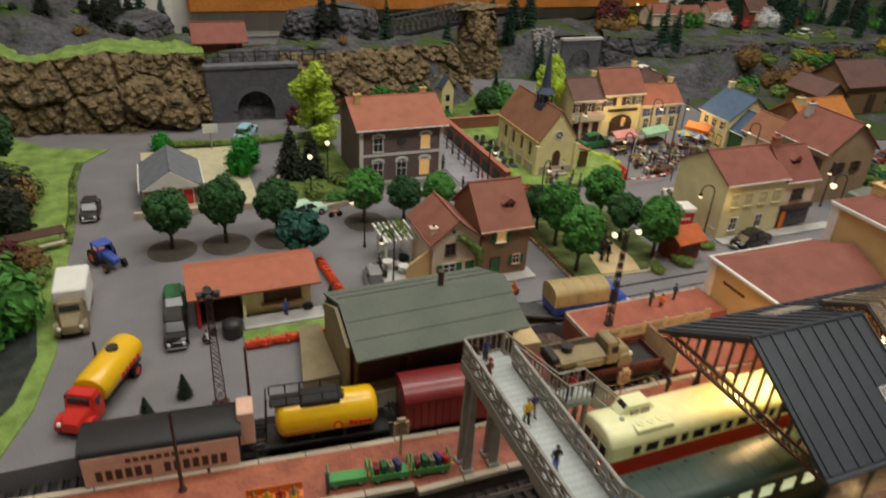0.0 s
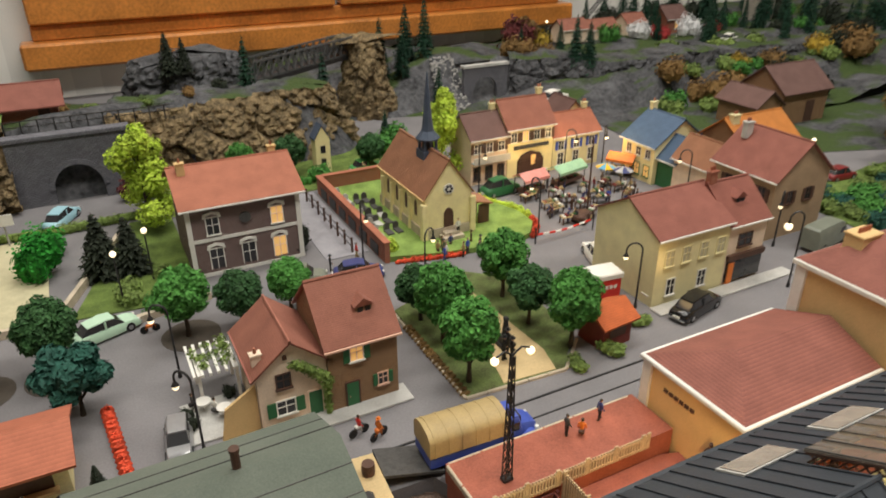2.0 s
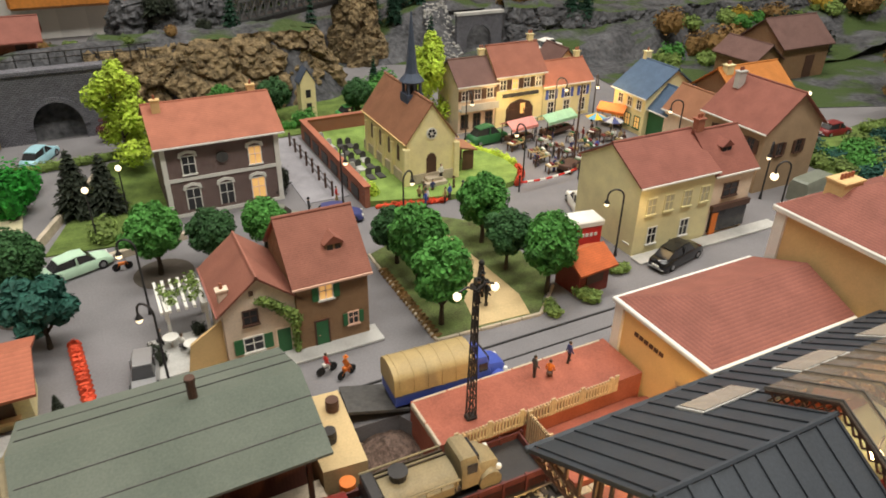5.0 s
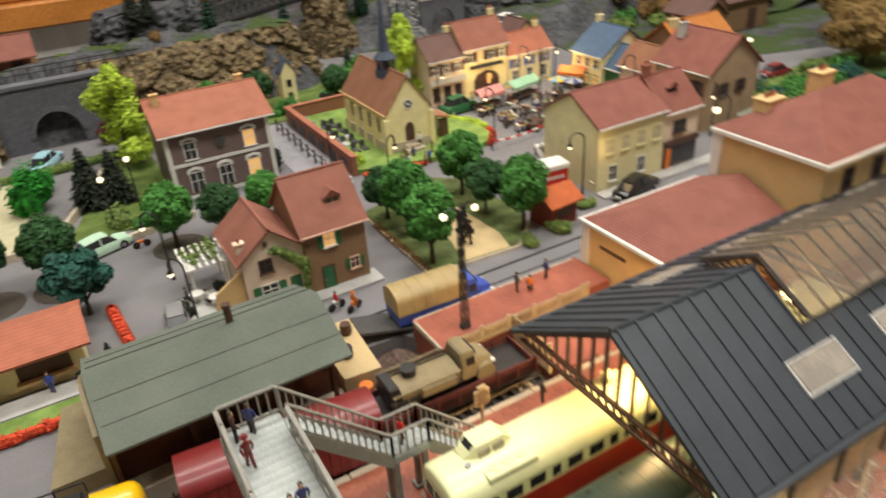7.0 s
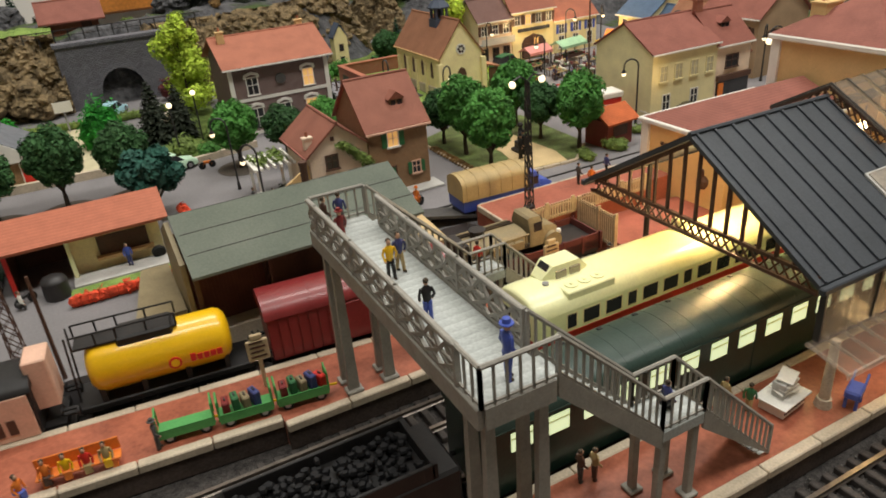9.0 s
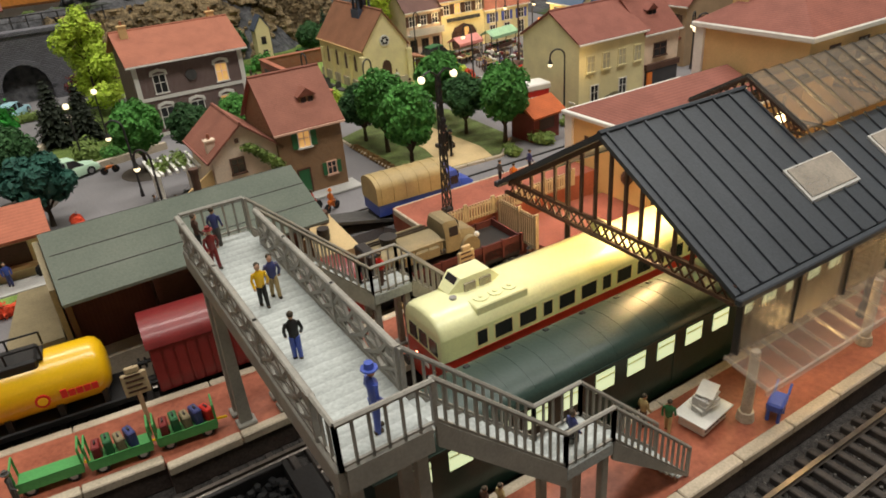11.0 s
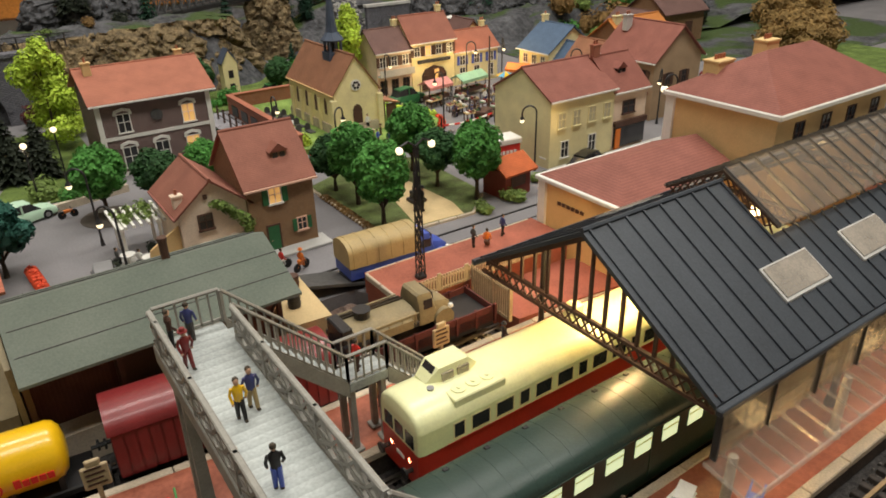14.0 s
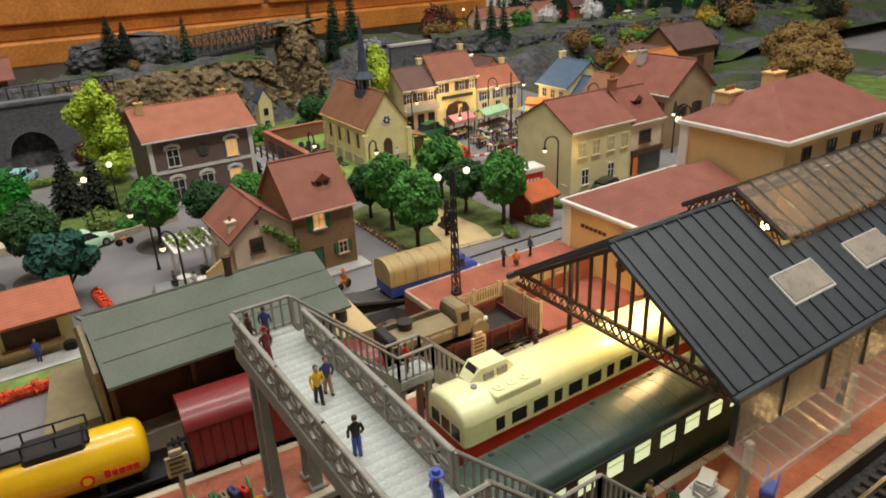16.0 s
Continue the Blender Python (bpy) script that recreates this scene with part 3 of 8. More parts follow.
stairs(17.1, 18.7)
stairs(29.5, 30.85)
for y in (30.6, 29.7, 18.4, 17.4):
    for x in (XW + 0.35, XE - 0.35):
        fpart("column", Shape().prism([(x - 0.26, -0.15), (x + 0.26, -0.15), (x + 0.15, DZ - 0.7), (x - 0.15, DZ - 0.7)], "y", y - 0.13, y + 0.13).box(x - 0.4, x + 0.4, y - 0.32, y + 0.32, -0.3, -0.13, 0.04))

# ---- train shed ----
SX, SE_ = 38.95, 125
YS, YR, YN, ZE, ZR = 18.6, 25.0, 31.4, 6.0, 9.85
shed = thing("train_shed", 60, 25, -0.3, 0, "train shed with black seamed roof, iron gable truss and glazed ridge", "station roof")


def spart(name, s, m, parent=shed, label="", smooth=0):
    return part(name, s, m, parent, label, True, smooth)


SL = (ZR - ZE) / (YR - YS)
MX, MY = 47.5, 22.2


def slope_roof(sign):
    f = lambda y: YR + sign * (y - YR)
    k = lambda y: ZE + (y - YS) * SL
    y0, y1 = YS - 0.5, YR
    a = spart("roof_slope", Shape().prism([(f(y0), k(y0)), (f(y1), k(y1)), (f(y1), k(y1) - 0.22), (f(y0), k(y0) - 0.22)], "x", SX - 0.35, MX), SHEDROOF)
    b = spart("roof_slope", Shape().prism([(f(y0), k(y0)), (f(MY), k(MY)), (f(MY), k(MY) - 0.22), (f(y0), k(y0) - 0.22)], "x", MX + 0.01, SE_), SHEDROOF)
    x = SX
    while x < 100:
        e = YR if x < MX else MY
        spart("seam", Shape().prism([(f(y0), k(y0) + 0.1), (f(e), k(e) + 0.1), (f(e), k(e) - 0.02), (f(y0), k(y0) - 0.02)], "x", x - 0.06, x + 0.06), SHEDROOF, a if x < MX else b)
        x += 1.05
    # eave gutter
    spart("gutter", Shape().box(SX - 0.4, SE_, min(f(y0), f(y0 - 0.3)), max(f(y0), f(y0 - 0.3)), k(y0) - 0.35, k(y0) - 0.05, 0.05), SHEDROOF, a)
    # raised glazed ridge
    g = spart("ridge_glazing", Shape().prism([(f(MY - 0.3), k(MY) + 0.55), (f(YR), ZR + 0.6), (f(YR), ZR + 0.5), (f(MY - 0.3), k(MY) + 0.45)], "x", MX, SE_), SMOKE)
    x = MX + 0.1
    while x < 90:
        spart("glazing_bar", Shape().prism([(f(MY - 0.3), k(MY) + 0.62), (f(YR), ZR + 0.67), (f(YR), ZR + 0.47), (f(MY - 0.3), k(MY) + 0.42)], "x", x - 0.03, x + 0.03), GREYSLEEPER, g)
        x += 1.15
    # milky roof lights
    for i in range(9):
        x = 46.85 + i * 6.05
        ya, yb = 19.8, 21.05
        p = spart("skylight", Shape().prism([(f(ya), k(ya) + 0.2), (f(yb), k(yb) + 0.2), (f(yb), k(yb) + 0.02), (f(ya), k(ya) + 0.02)], "x", x - 1.55, x + 1.55), MILK)
        spart("skylight_frame", Shape().prism([(f(ya - 0.1), k(ya - 0.1) + 0.13), (f(yb + 0.1), k(yb + 0.1) + 0.13), (f(yb + 0.1), k(yb + 0.1) + 0.01), (f(ya - 0.1), k(ya - 0.1) + 0.01)], "x", x - 1.68, x + 1.68), PAVE, p)


slope_roof(1)
slope_roof(-1)
# ridge roll
spart("ridge", Shape().cyl((SX - 0.35, YR, ZR + 0.03), (MX, YR, ZR + 0.03), 0.12, n=6), SHEDROOF)


def truss(x, full=True):
    t = spart("truss", Shape().box(x - 0.1, x + 0.1, YS - 0.3, YN + 0.3, ZE - 0.25, ZE - 0.1).box(x - 0.1, x + 0.1, YS - 0.3, YN + 0.3, ZE - 0.95, ZE - 0.8)
              .prism([(YS, ZE - 0.25), (YR, ZR - 0.25), (YN, ZE - 0.25), (YN, ZE - 0.5), (YR, ZR - 0.5), (YS, ZE - 0.5)], "x", x - 0.08, x + 0.08), BROWNIRON if full else DARK)
    n = 26
    w = (YN - YS) / n
    for i in range(n):
        y = YS + i * w
        s = Shape().cyl((x, y, ZE - 0.85), (x, y + w, ZE - 0.2), 0.05, n=4).cyl((x, y + w, ZE - 0.85), (x, y, ZE - 0.2), 0.05, n=4)
        spart("brace", s, BROWNIRON, t)
    if full:
        for i in range(1, 15):
            y = YS + i * (YN - YS) / 15
            z = ZE + (y - YS) * SL if y < YR else ZE + (YN - y) * SL
            spart("gable_bar", Shape().box(x - 0.06, x + 0.06, y - 0.07, y + 0.07, ZE - 0.1, z - 0.3), BROWNIRON, t)


truss(SX)
# open lattice below the raised glazing
cl = spart("clerestory_frame", Shape().prism([(MY - 0.2, ZE + (MY - YS) * SL + 0.5), (YR, ZR + 0.53), (YN - MY + YS + 0.2, ZE + (MY - YS) * SL + 0.5), (YN - MY + YS + 0.2, ZE + (MY - YS) * SL + 0.36), (YR, ZR + 0.37), (MY - 0.2, ZE + (MY - YS) * SL + 0.36)], "x", MX + 0.02, MX + 0.2), BROWNIRON)
for sg in (1, -1):
    for i in range(7):
        ya, yb = MY + (YR - MY) * i / 7, MY + (YR - MY) * (i + 1) / 7
        za, zb = ZE + (ya - YS) * SL, ZE + (yb - YS) * SL
        spart("brace", Shape().cyl((MX + 0.1, YR + sg * (ya - YR), za + 0.02), (MX + 0.1, YR + sg * (yb - YR), zb + 0.5), 0.05, n=4).cyl((MX + 0.1, YR + sg * (yb - YR), zb + 0.02), (MX + 0.1, YR + sg * (ya - YR), za + 0.5), 0.05, n=4), BROWNIRON, cl)
for x in (47.4, 56, 66, 78):
    truss(x, False)
for x in (43.2, 50, 58, 68, 80):
    for y in (31.9, 19.0):
        if x > 43.5 or y > 20:
            spart("column", Shape().cyl((x, y, -0.3), (x, y, ZE - 0.3), 0.17, 0.14, 8).cyl((x, y, -0.3), (x, y, 0.3), 0.3, 0.22, 8), DARK, smooth=40)
# glazed south wall and lean-to canopy
wall = spart("glazed_wall", Shape().box(SX, 110, 18.0, 18.1, 3.1, ZE - 0.4), CLEAR)
for i in range(70):
    x = SX + i * 0.55
    spart("glazing_bar", Shape().box(x - 0.05, x + 0.05, 17.92, 18.18, 3.1, ZE - 0.4), CLEAR if i % 6 else DARK, wall)
can = spart("canopy", Shape().prism([(18.1, 3.2), (16.2, 2.85), (16.2, 2.77), (18.1, 3.12)], "x", SX - 0.6, 110), CANOPY)
for i in range(45):
    x = SX - 0.5 + i * 0.95
    spart("canopy_bar", Shape().prism([(18.1, 3.26), (16.2, 2.9), (16.2, 2.76), (18.1, 3.1)], "x", x - 0.025, x + 0.025), CLEAR, can)
spart("canopy_edge", Shape().box(SX - 0.7, 110, 16.13, 16.23, 2.72, 2.95), CLEAR, can)
for x in (39.9, 48, 56, 64, 74):
    spart("canopy_column", Shape().cyl((x, 17.8, -0.3), (x, 17.8, 2.95), 0.22, 0.18, 10).cyl((x, 17.8, -0.3), (x, 17.8, 0.1), 0.36, 0.3, 10), CREAMSTONE, can, smooth=40)
for bx in (48.4, 64, 82):
    lamp = thing("hanging_lamp", bx, 23.6, 8.6, 0, "small glowing bulb hanging under the station roof", "lamp", "hanging lamps")
    part("bulb", Shape().ball((0, 0, 0), 0.26), BULBHOT, lamp, smooth=60)
    part("cord", Shape().cyl((0, 0, 0.2), (0, 0, 0.95), 0.05, n=5), DARK, lamp)


# ---- rolling stock ----
def wheelset(parent, x, y=0.0, r=0.55, m=BLACK):
    for s in (-0.78, 0.78):
        part("wheel", Shape().cyl((x, y + s - 0.12, r - 1.2), (x, y + s + 0.12, r - 1.2), r, n=14).cyl((x, y + s * 1.1 - 0.04, r - 1.2), (x, y + s * 1.1 + 0.04, r - 1.2), r * 0.3, n=8), m, parent, smooth=40)


def buffers(parent, x, s):
    for y in (-0.95, 0.95):
        part("buffer", Shape().cyl((x, y, 0.05), (x + 0.55 * s, y, 0.05), 0.1, n=6).cyl((x + 0.55 * s, y, 0.05), (x + 0.65 * s, y, 0.05), 0.26, n=10), BLACK, parent)


def round_rect(w, z0, z1, crown=0.0, n=5, edge=0.3):
    """A carriage section: straight sides and a crowned roof, as (y, z)."""
    pts = [(-w, z0), (w, z0), (w, z1 - edge)]
    for i in range(n + 1):
        a = i / n
        y = w * math.cos(a * math.pi)
        z = z1 - edge + (edge + crown) * math.sin(a * math.pi) ** 0.62
        pts.append((y, z))
    pts.append((-w, z1 - edge))
    return pts


def railcar():
    c = thing("railcar", 45.1, 27.45, 0.42, 0, "cream and red diesel railcar with a raised roof cab", "railcar")
    L = 13.9

    def rings(w, za, zb, inset):
        out = []
        for x, k, dz in ((-L, 0.92, -0.34), (-L + 0.05, 0.95, -0.18), (-L + 0.15, 0.98, -0.08), (-L + 0.35, 0.995, -0.02), (-L + 0.7, 1.0, 0), (L, 1.0, 0)):
            out.append((x, w * k, dz))
        return out

    def hull(za, zb, top, w, m, name, bulge=0.0):
        s = Shape()
        rr = []
        for x, ww, dz in rings(w, za, zb, 0):
            if top:
                sec = [(-ww, za), (ww, za)] + [(ww * math.cos(a * math.pi / 10), za + (zb - za + dz * 0.7) * math.sin(a * math.pi / 10) ** 0.75) for a in range(1, 10)]
            else:
                sec = [(-ww, za), (ww, za), (ww, zb), (-ww, zb)]
            rr.append([(x, y, z) for y, z in sec])
        s.loft(rr)
        return part(name, s, m, c, smooth=35)

    hull(-0.75, 1.05, False, 1.52, RCRED, "lower_body")
    body = hull(1.05, 2.15, False, 1.55, CREAM, "upper_body")
    roof = hull(2.15, 3.05, True, 1.55, CREAM, "roof")
    part("waistband", Shape().box(-L + 1.4, L, -1.565, -1.545, 0.98, 1.06).box(-L + 1.4, L, 1.545, 1.565, 0.98, 1.06), RCRED, c)
    x = -L + 1.75
    for i in range(17):
        w = 0.5 if i % 3 == 0 else 0.9
        for s in (-1, 1):
            wn = part("window", Shape().box(x, x + w, s * 1.545 - 0.02, s * 1.545 + 0.02, 1.25, 1.95), PANE, body)
            part("window_frame", Shape().box(x - 0.06, x + w + 0.06, s * 1.545 - 0.012, s * 1.545 + 0.012, 1.19, 2.01), YELLOWPL, wn)
        x += w + 0.42
    for y, k in ((-0.82, 1), (0, 1), (0.82, 1)):
        part("windscreen", Shape().prism([(y - 0.32, 1.2), (y + 0.32, 1.2), (y + 0.3, 1.9), (y - 0.3, 1.9)], "x", -L - 0.03 + (0.1 if not k else 0), -L + 0.22 + (0 if k else 0.08)), PANE, body)
    for y in (-0.72, 0.72):
        part("headlight", Shape().cyl((-L + 0.0, y, 0.35), (-L + 0.3, y, 0.35), 0.13, n=10), BULBHOT, c)
    part("number_plate", Shape().box(-L - 0.02, -L + 0.1, -0.3, 0.3, 0.1, 0.3), WHITE, c)
    cab = part("driver_cab", Shape().loft([[(x, -0.15 + 0.06 * a, 2.4), (x, 1.3 - 0.06 * a, 2.4), (x, 1.12 - 0.2 * a, 3.65 - 0.8 * a), (x, 0.03 + 0.2 * a, 3.65 - 0.8 * a)] for x, a in ((-L + 1.50, 0.75), (-L + 2.10, 0), (-L + 3.60, 0), (-L + 4.20, 0.75))]), CREAM, c, smooth=30)
    for x in (-L + 2.20, -L + 3.00):
        part("cab_window", Shape().box(x - 0.02, x + 0.56, -0.125, -0.03, 3.0, 3.42), MILK, cab)
    part("cab_window", Shape().add([(-L + 1.72, 0.18, 3.2), (-L + 1.72, 0.98, 3.2), (-L + 2.02, 0.92, 3.68), (-L + 2.02, 0.24, 3.68), (-L + 1.85, 0.18, 3.1), (-L + 1.85, 0.98, 3.1), (-L + 2.12, 0.92, 3.55), (-L + 2.12, 0.24, 3.55)], [(0, 1, 2, 3), (4, 7, 6, 5), (0, 4, 5, 1), (1, 5, 6, 2), (2, 6, 7, 3), (3, 7, 4, 0)]), PANE, cab)
    part("roof_grille", Shape().box(-L + 1.90, -L + 4.60, -1.4, -0.22, 2.5, 2.98, 0.05), CREAM, roof)
    for i in range(3):
        part("fan", Shape().cyl((-L + 2.50 + 0.75 * i, -0.8, 2.95), (-L + 2.50 + 0.75 * i, -0.8, 3.03), 0.33, n=12).cyl((-L + 2.50 + 0.75 * i, -0.8, 3.03), (-L + 2.50 + 0.75 * i, -0.8, 3.08), 0.1, n=8), CREAM, roof)
    part("horn", Shape().cyl((-L + 1.5, -0.2, 2.95), (-L + 1.5, -0.2, 3.12), 0.16, n=10), SILVER, roof)
    part("exhaust", Shape().box(-3.6, -3.0, 0.3, 1.0, 2.8, 3.5, 0.06), CREAM, roof)
    for x in (-L + 2.2, -L + 4.4, L - 4, L - 2):
        wheelset(c, x)
    buffers(c, -L + 0.2, -1)
    return c


railcar()


def coach():
    c = thing("passenger_coach", 38.8, 22.4, 0, 0, "dark green passenger coach with lit windows and ribbed roof", "railway coach")
    L = 13.3
    part("body", Shape().prism([(-1.48, -0.5), (1.48, -0.5), (1.5, 0.2), (1.5, 2.52), (-1.5, 2.52), (-1.5, 0.2)], "x", -L, L), COACHGREEN, c)
    arc = [(1.56 * math.cos(a * math.pi / 14), 2.52 + 0.8 * math.sin(a * math.pi / 14) ** 0.8) for a in range(15)]
    roof = part("roof", Shape().prism(arc, "x", -L - 0.08, L + 0.08), COACHROOF, c, smooth=35)
    i = 0
    x = -L
    while x < L:
        rib = [(1.572 * math.cos(a * math.pi / 10), 2.52 + 0.815 * math.sin(a * math.pi / 10) ** 0.8) for a in range(11)]
        part("roof_rib", Shape().prism(rib, "x", x - 0.02, x + 0.02), COACHROOF, roof)
        if i % 2:
            part("roof_vent", Shape().box(x + 0.35, x + 0.6, 0.85, 1.05, 3.1, 3.24, 0.03), BLACK, roof)
        x += 0.95
        i += 1
    part("gutter", Shape().box(-L, L, -1.6, -1.5, 2.47, 2.57).box(-L, L, 1.5, 1.6, 2.47, 2.57), COACHGREEN, c)
    x = -L + 1.1
    i = 0
    while x < L - 1.2:
        for s in (-1, 1):
            w = part("window", Shape().box(x, x + 0.95, s * 1.505 - 0.02, s * 1.505 + 0.02, 1.42, 2.28), LITW, c)
            part("window_bar", Shape().box(x, x + 0.95, s * 1.53 - 0.015, s * 1.53 + 0.015, 2.0, 2.06), CREAM, w)
        if i % 4 == 3:
            part("door", Shape().box(x + 1.0, x + 1.6, -1.53, -1.5, -0.2, 2.35), COACHGREEN, c)
        x += 1.66
        i += 1
    part("underframe", Shape().box(-L + 0.3, L - 0.3, -1.2, 1.2, -0.75, -0.5).box(-3, 3, -1.0, 1.0, -1.1, -0.7, 0.08), BLACK, c)
    for x in (-L + 2, -L + 4.4, L - 4.4, L - 2):
        wheelset(c, x)
    buffers(c, -L, -1)


coach()


def tank_wagon():
    c = thing("tank_wagon", 16.4, 35.9, 0, -5.6, "yellow tank wagon with black walkway on its top", "tank wagon")
    z = 1.35
    rings = []
    for x, r in ((-3.25, 0.5), (-3.15, 0.95), (-2.95, 1.2), (-2.7, 1.3), (2.7, 1.3), (2.95, 1.2), (3.15, 0.95), (3.25, 0.5)):
        rings.append([(x, r * math.cos(2 * math.pi * i / 20), z + r * math.sin(2 * math.pi * i / 20)) for i in range(20)])
    tank = part("tank", Shape().loft(rings), TANKYELLOW, c, smooth=40)
    part("logo_disc", Shape().cyl((0.55, -1.26, 1.15), (0.55, -1.36, 1.15), 0.3, n=14), RED, tank)
    part("logo_centre", Shape().cyl((0.55, -1.28, 1.15), (0.55, -1.38, 1.15), 0.2, n=14), TANKYELLOW, tank)
    for k in range(5):
        part("lettering_bar", Shape().box(1.25 + 0.3 * k, 1.5 + 0.3 * k, -1.36, -1.28, 1.0, 1.3 if k else 1.4), RED, tank)
    part("walkway", Shape().box(-3.5, 1.0, -0.55, 0.55, z + 1.26, z + 1.36).box(-1.7, 0.8, -0.75, 0.75, z + 0.9, z + 1.5, 0.1), BLACK, c)
    r = part("handrail", Shape().cyl((-3.5, -0.6, z + 2.0), (1.0, -0.6, z + 2.0), 0.05, n=5).cyl((-3.5, 0.6, z + 2.0), (1.0, 0.6, z + 2.0), 0.05, n=5), BLACK, c)
    for x in (-3.5, -2.5, -1.6, -0.3, 1.0):
        for y in (-0.6, 0.6):
            part("handrail_post", Shape().cyl((x, y, z + 1.4), (x, y, z + 2.0), 0.05, n=5), BLACK, r)
    part("ladder", Shape().cyl((-3.9, -0.5, -0.4), (-3.7, -0.5, z + 2), 0.05, n=5).cyl((-3.9, 0.5, -0.4), (-3.7, 0.5, z + 2), 0.05, n=5), BLACK, c)
    part("chassis", Shape().box(-4.0, 4.0, -1.1, 1.1, -0.45, -0.1, 0.05), BLACK, c)
    for x in (-2.8, -1.0, 1.0, 2.8):
        part("saddle", Shape().box(x - 0.12, x + 0.12, -1.0, 1.0, -0.1, 0.6), BLACK, c)
    for x in (-2.5, 2.5):
        wheelset(c, x)
    buffers(c, -4.0, -1)
    buffers(c, 4.0, 1)


tank_wagon()


def box_wagon(name, x, y, rz, body_m, roof_m, label, L=5.0):
    c = thing(name, x, y, 0, rz, label, "goods wagon")
    part("body", Shape().box(-L, L, -1.4, 1.4, -0.3, 2.1, 0.04), body_m, c)
    arc = [(1.5 * math.cos(a * math.pi / 12), 2.05 + 0.85 * math.sin(a * math.pi / 12)) for a in range(13)]
    roof = part("roof", Shape().prism(arc, "x", -L - 0.1, L + 0.1), roof_m, c, smooth=35)
    for i in range(6):
        rib = [(1.515 * math.cos(a * math.pi / 12), 2.05 + 0.865 * math.sin(a * math.pi / 12)) for a in range(13)]
        xx = -L + 0.6 + i * (2 * L - 1.2) / 5
        part("roof_rib", Shape().prism(rib, "x", xx - 0.02, xx + 0.02), roof_m, roof)
    for i in range(int(L * 2 / 0.5)):
        xx = -L + 0.25 + i * 0.5
        part("board", Shape().box(xx - 0.2, xx + 0.2, -1.45, -1.39, -0.25, 2.0), body_m, c)
    part("door", Shape().box(-1.1, 1.1, -1.52, -1.45, -0.25, 1.9, 0.03), body_m, c)
    part("chassis", Shape().box(-L - 0.1, L + 0.1, -1.1, 1.1, -0.7, -0.3), BLACK, c)
    for xx in (-L * 0.6, L * 0.6):
        wheelset(c, xx)
    buffers(c, -L, -1)
    buffers(c, L, 1)
    return c


box_wagon("box_wagon", 26.3, 35.1, -4.5, MAROON, MAROON, "maroon covered goods wagon with shiny rounded roof")


def beer_wagon():
    c = thing("brewery_wagon", 6.6, 36.5, 0, -5.5, "black roofed brewery goods wagon with pale pink sign board", "goods wagon")
    L = 4.4
    part("body", Shape().box(-L, L, -1.4, 1.4, -0.3, 2.0, 0.05), BLACK, c)
    arc = [(1.5 * math.cos(a * math.pi / 12), 1.95 + 0.6 * math.sin(a * math.pi / 12)) for a in range(13)]
    part("roof", Shape().prism(arc, "x", -L - 0.1, L + 0.1), BLACK, c, smooth=35)
    sign = part("sign_board", Shape().box(-L + 0.05, L - 0.1, -1.52, -1.42, -0.25, 1.9, 0.03), PINKBOARD, c)
    for i in range(14):
        if i != 6:
            part("lettering_bar", Shape().box(-3.7 + i * 0.53, -3.35 + i * 0.53, -1.55, -1.51, 0.1, 0.85), BROWNIRON, sign)
    for i in range(10):
        part("lettering_bar", Shape().box(-2.0 + i * 0.42, -1.72 + i * 0.42, -1.55, -1.51, 1.25, 1.55), BROWNIRON, sign)
    part("brakeman_cabin", Shape().box(L - 0.1, L + 0.9, -0.8, 0.8, 0.5, 3.0, 0.06), PINKBOARD, c)
    part("chassis", Shape().box(-L - 0.1, L + 0.9, -1.1, 1.1, -0.7, -0.3), BLACK, c)
    for xx in (-L * 0.6, L * 0.6):
        wheelset(c, xx)
    buffers(c, L + 0.9, 1)


beer_wagon()


def tender():
    c = thing("steam_tender", 20.4, 22.5, 0, 0, "black locomotive tender loaded with coal", "locomotive")
    part("body", Shape().box(-5, 4.2, -1.5, 1.5, -0.6, 1.7, 0.12), BLACK, c)
    part("bunker_rim", Shape().box(-3.5, 3.2, -1.45, -1.3, 1.6, 2.3, 0.03).box(-3.5, 3.2, 1.3, 1.45, 1.6, 2.3, 0.03).box(3.1, 3.3, -1.45, 1.45, 1.6, 2.3), BLACK, c)
    s = Shape()
    rng = random.Random(5)
    for _ in range(260):
        p = (rng.uniform(-3.3, 2.9), rng.uniform(-1.2, 1.2), rng.uniform(1.6, 2.15))
        s.ball(p, (rng.uniform(0.12, 0.24), rng.uniform(0.12, 0.24), rng.uniform(0.1, 0.2)), 5)
    part("coal", s, mat("coal", (0.01, 0.01, 0.011), 0.65, var=0.4, spec=0.25), c)
    part("chassis", Shape().box(-5.2, 4.6, -1.2, 1.2, -0.9, -0.6), BLACK, c)
    for x in (-3.6, -1.6, 1.2, 3.2):
        wheelset(c, x)
    boiler = thing("steam_locomotive", 8.9, 22.5, 0, 0, "black steam locomotive beside the island platform", "locomotive")
    part("cab", Shape().box(2.6, 5.4, -1.5, 1.5, -0.4, 2.9, 0.1), BLACK, boiler)
    part("boiler", Shape().cyl((-9, 0, 1.2), (2.7, 0, 1.2), 1.15, n=18), BLACK, boiler, smooth=40)
    part("running_board", Shape().box(-10, 2.6, -1.4, 1.4, -0.2, 0.0), BLACK, boiler)
    for x in (-8, -5.5, -3, -0.5):
        wheelset(boiler, x, r=0.85)


tender()


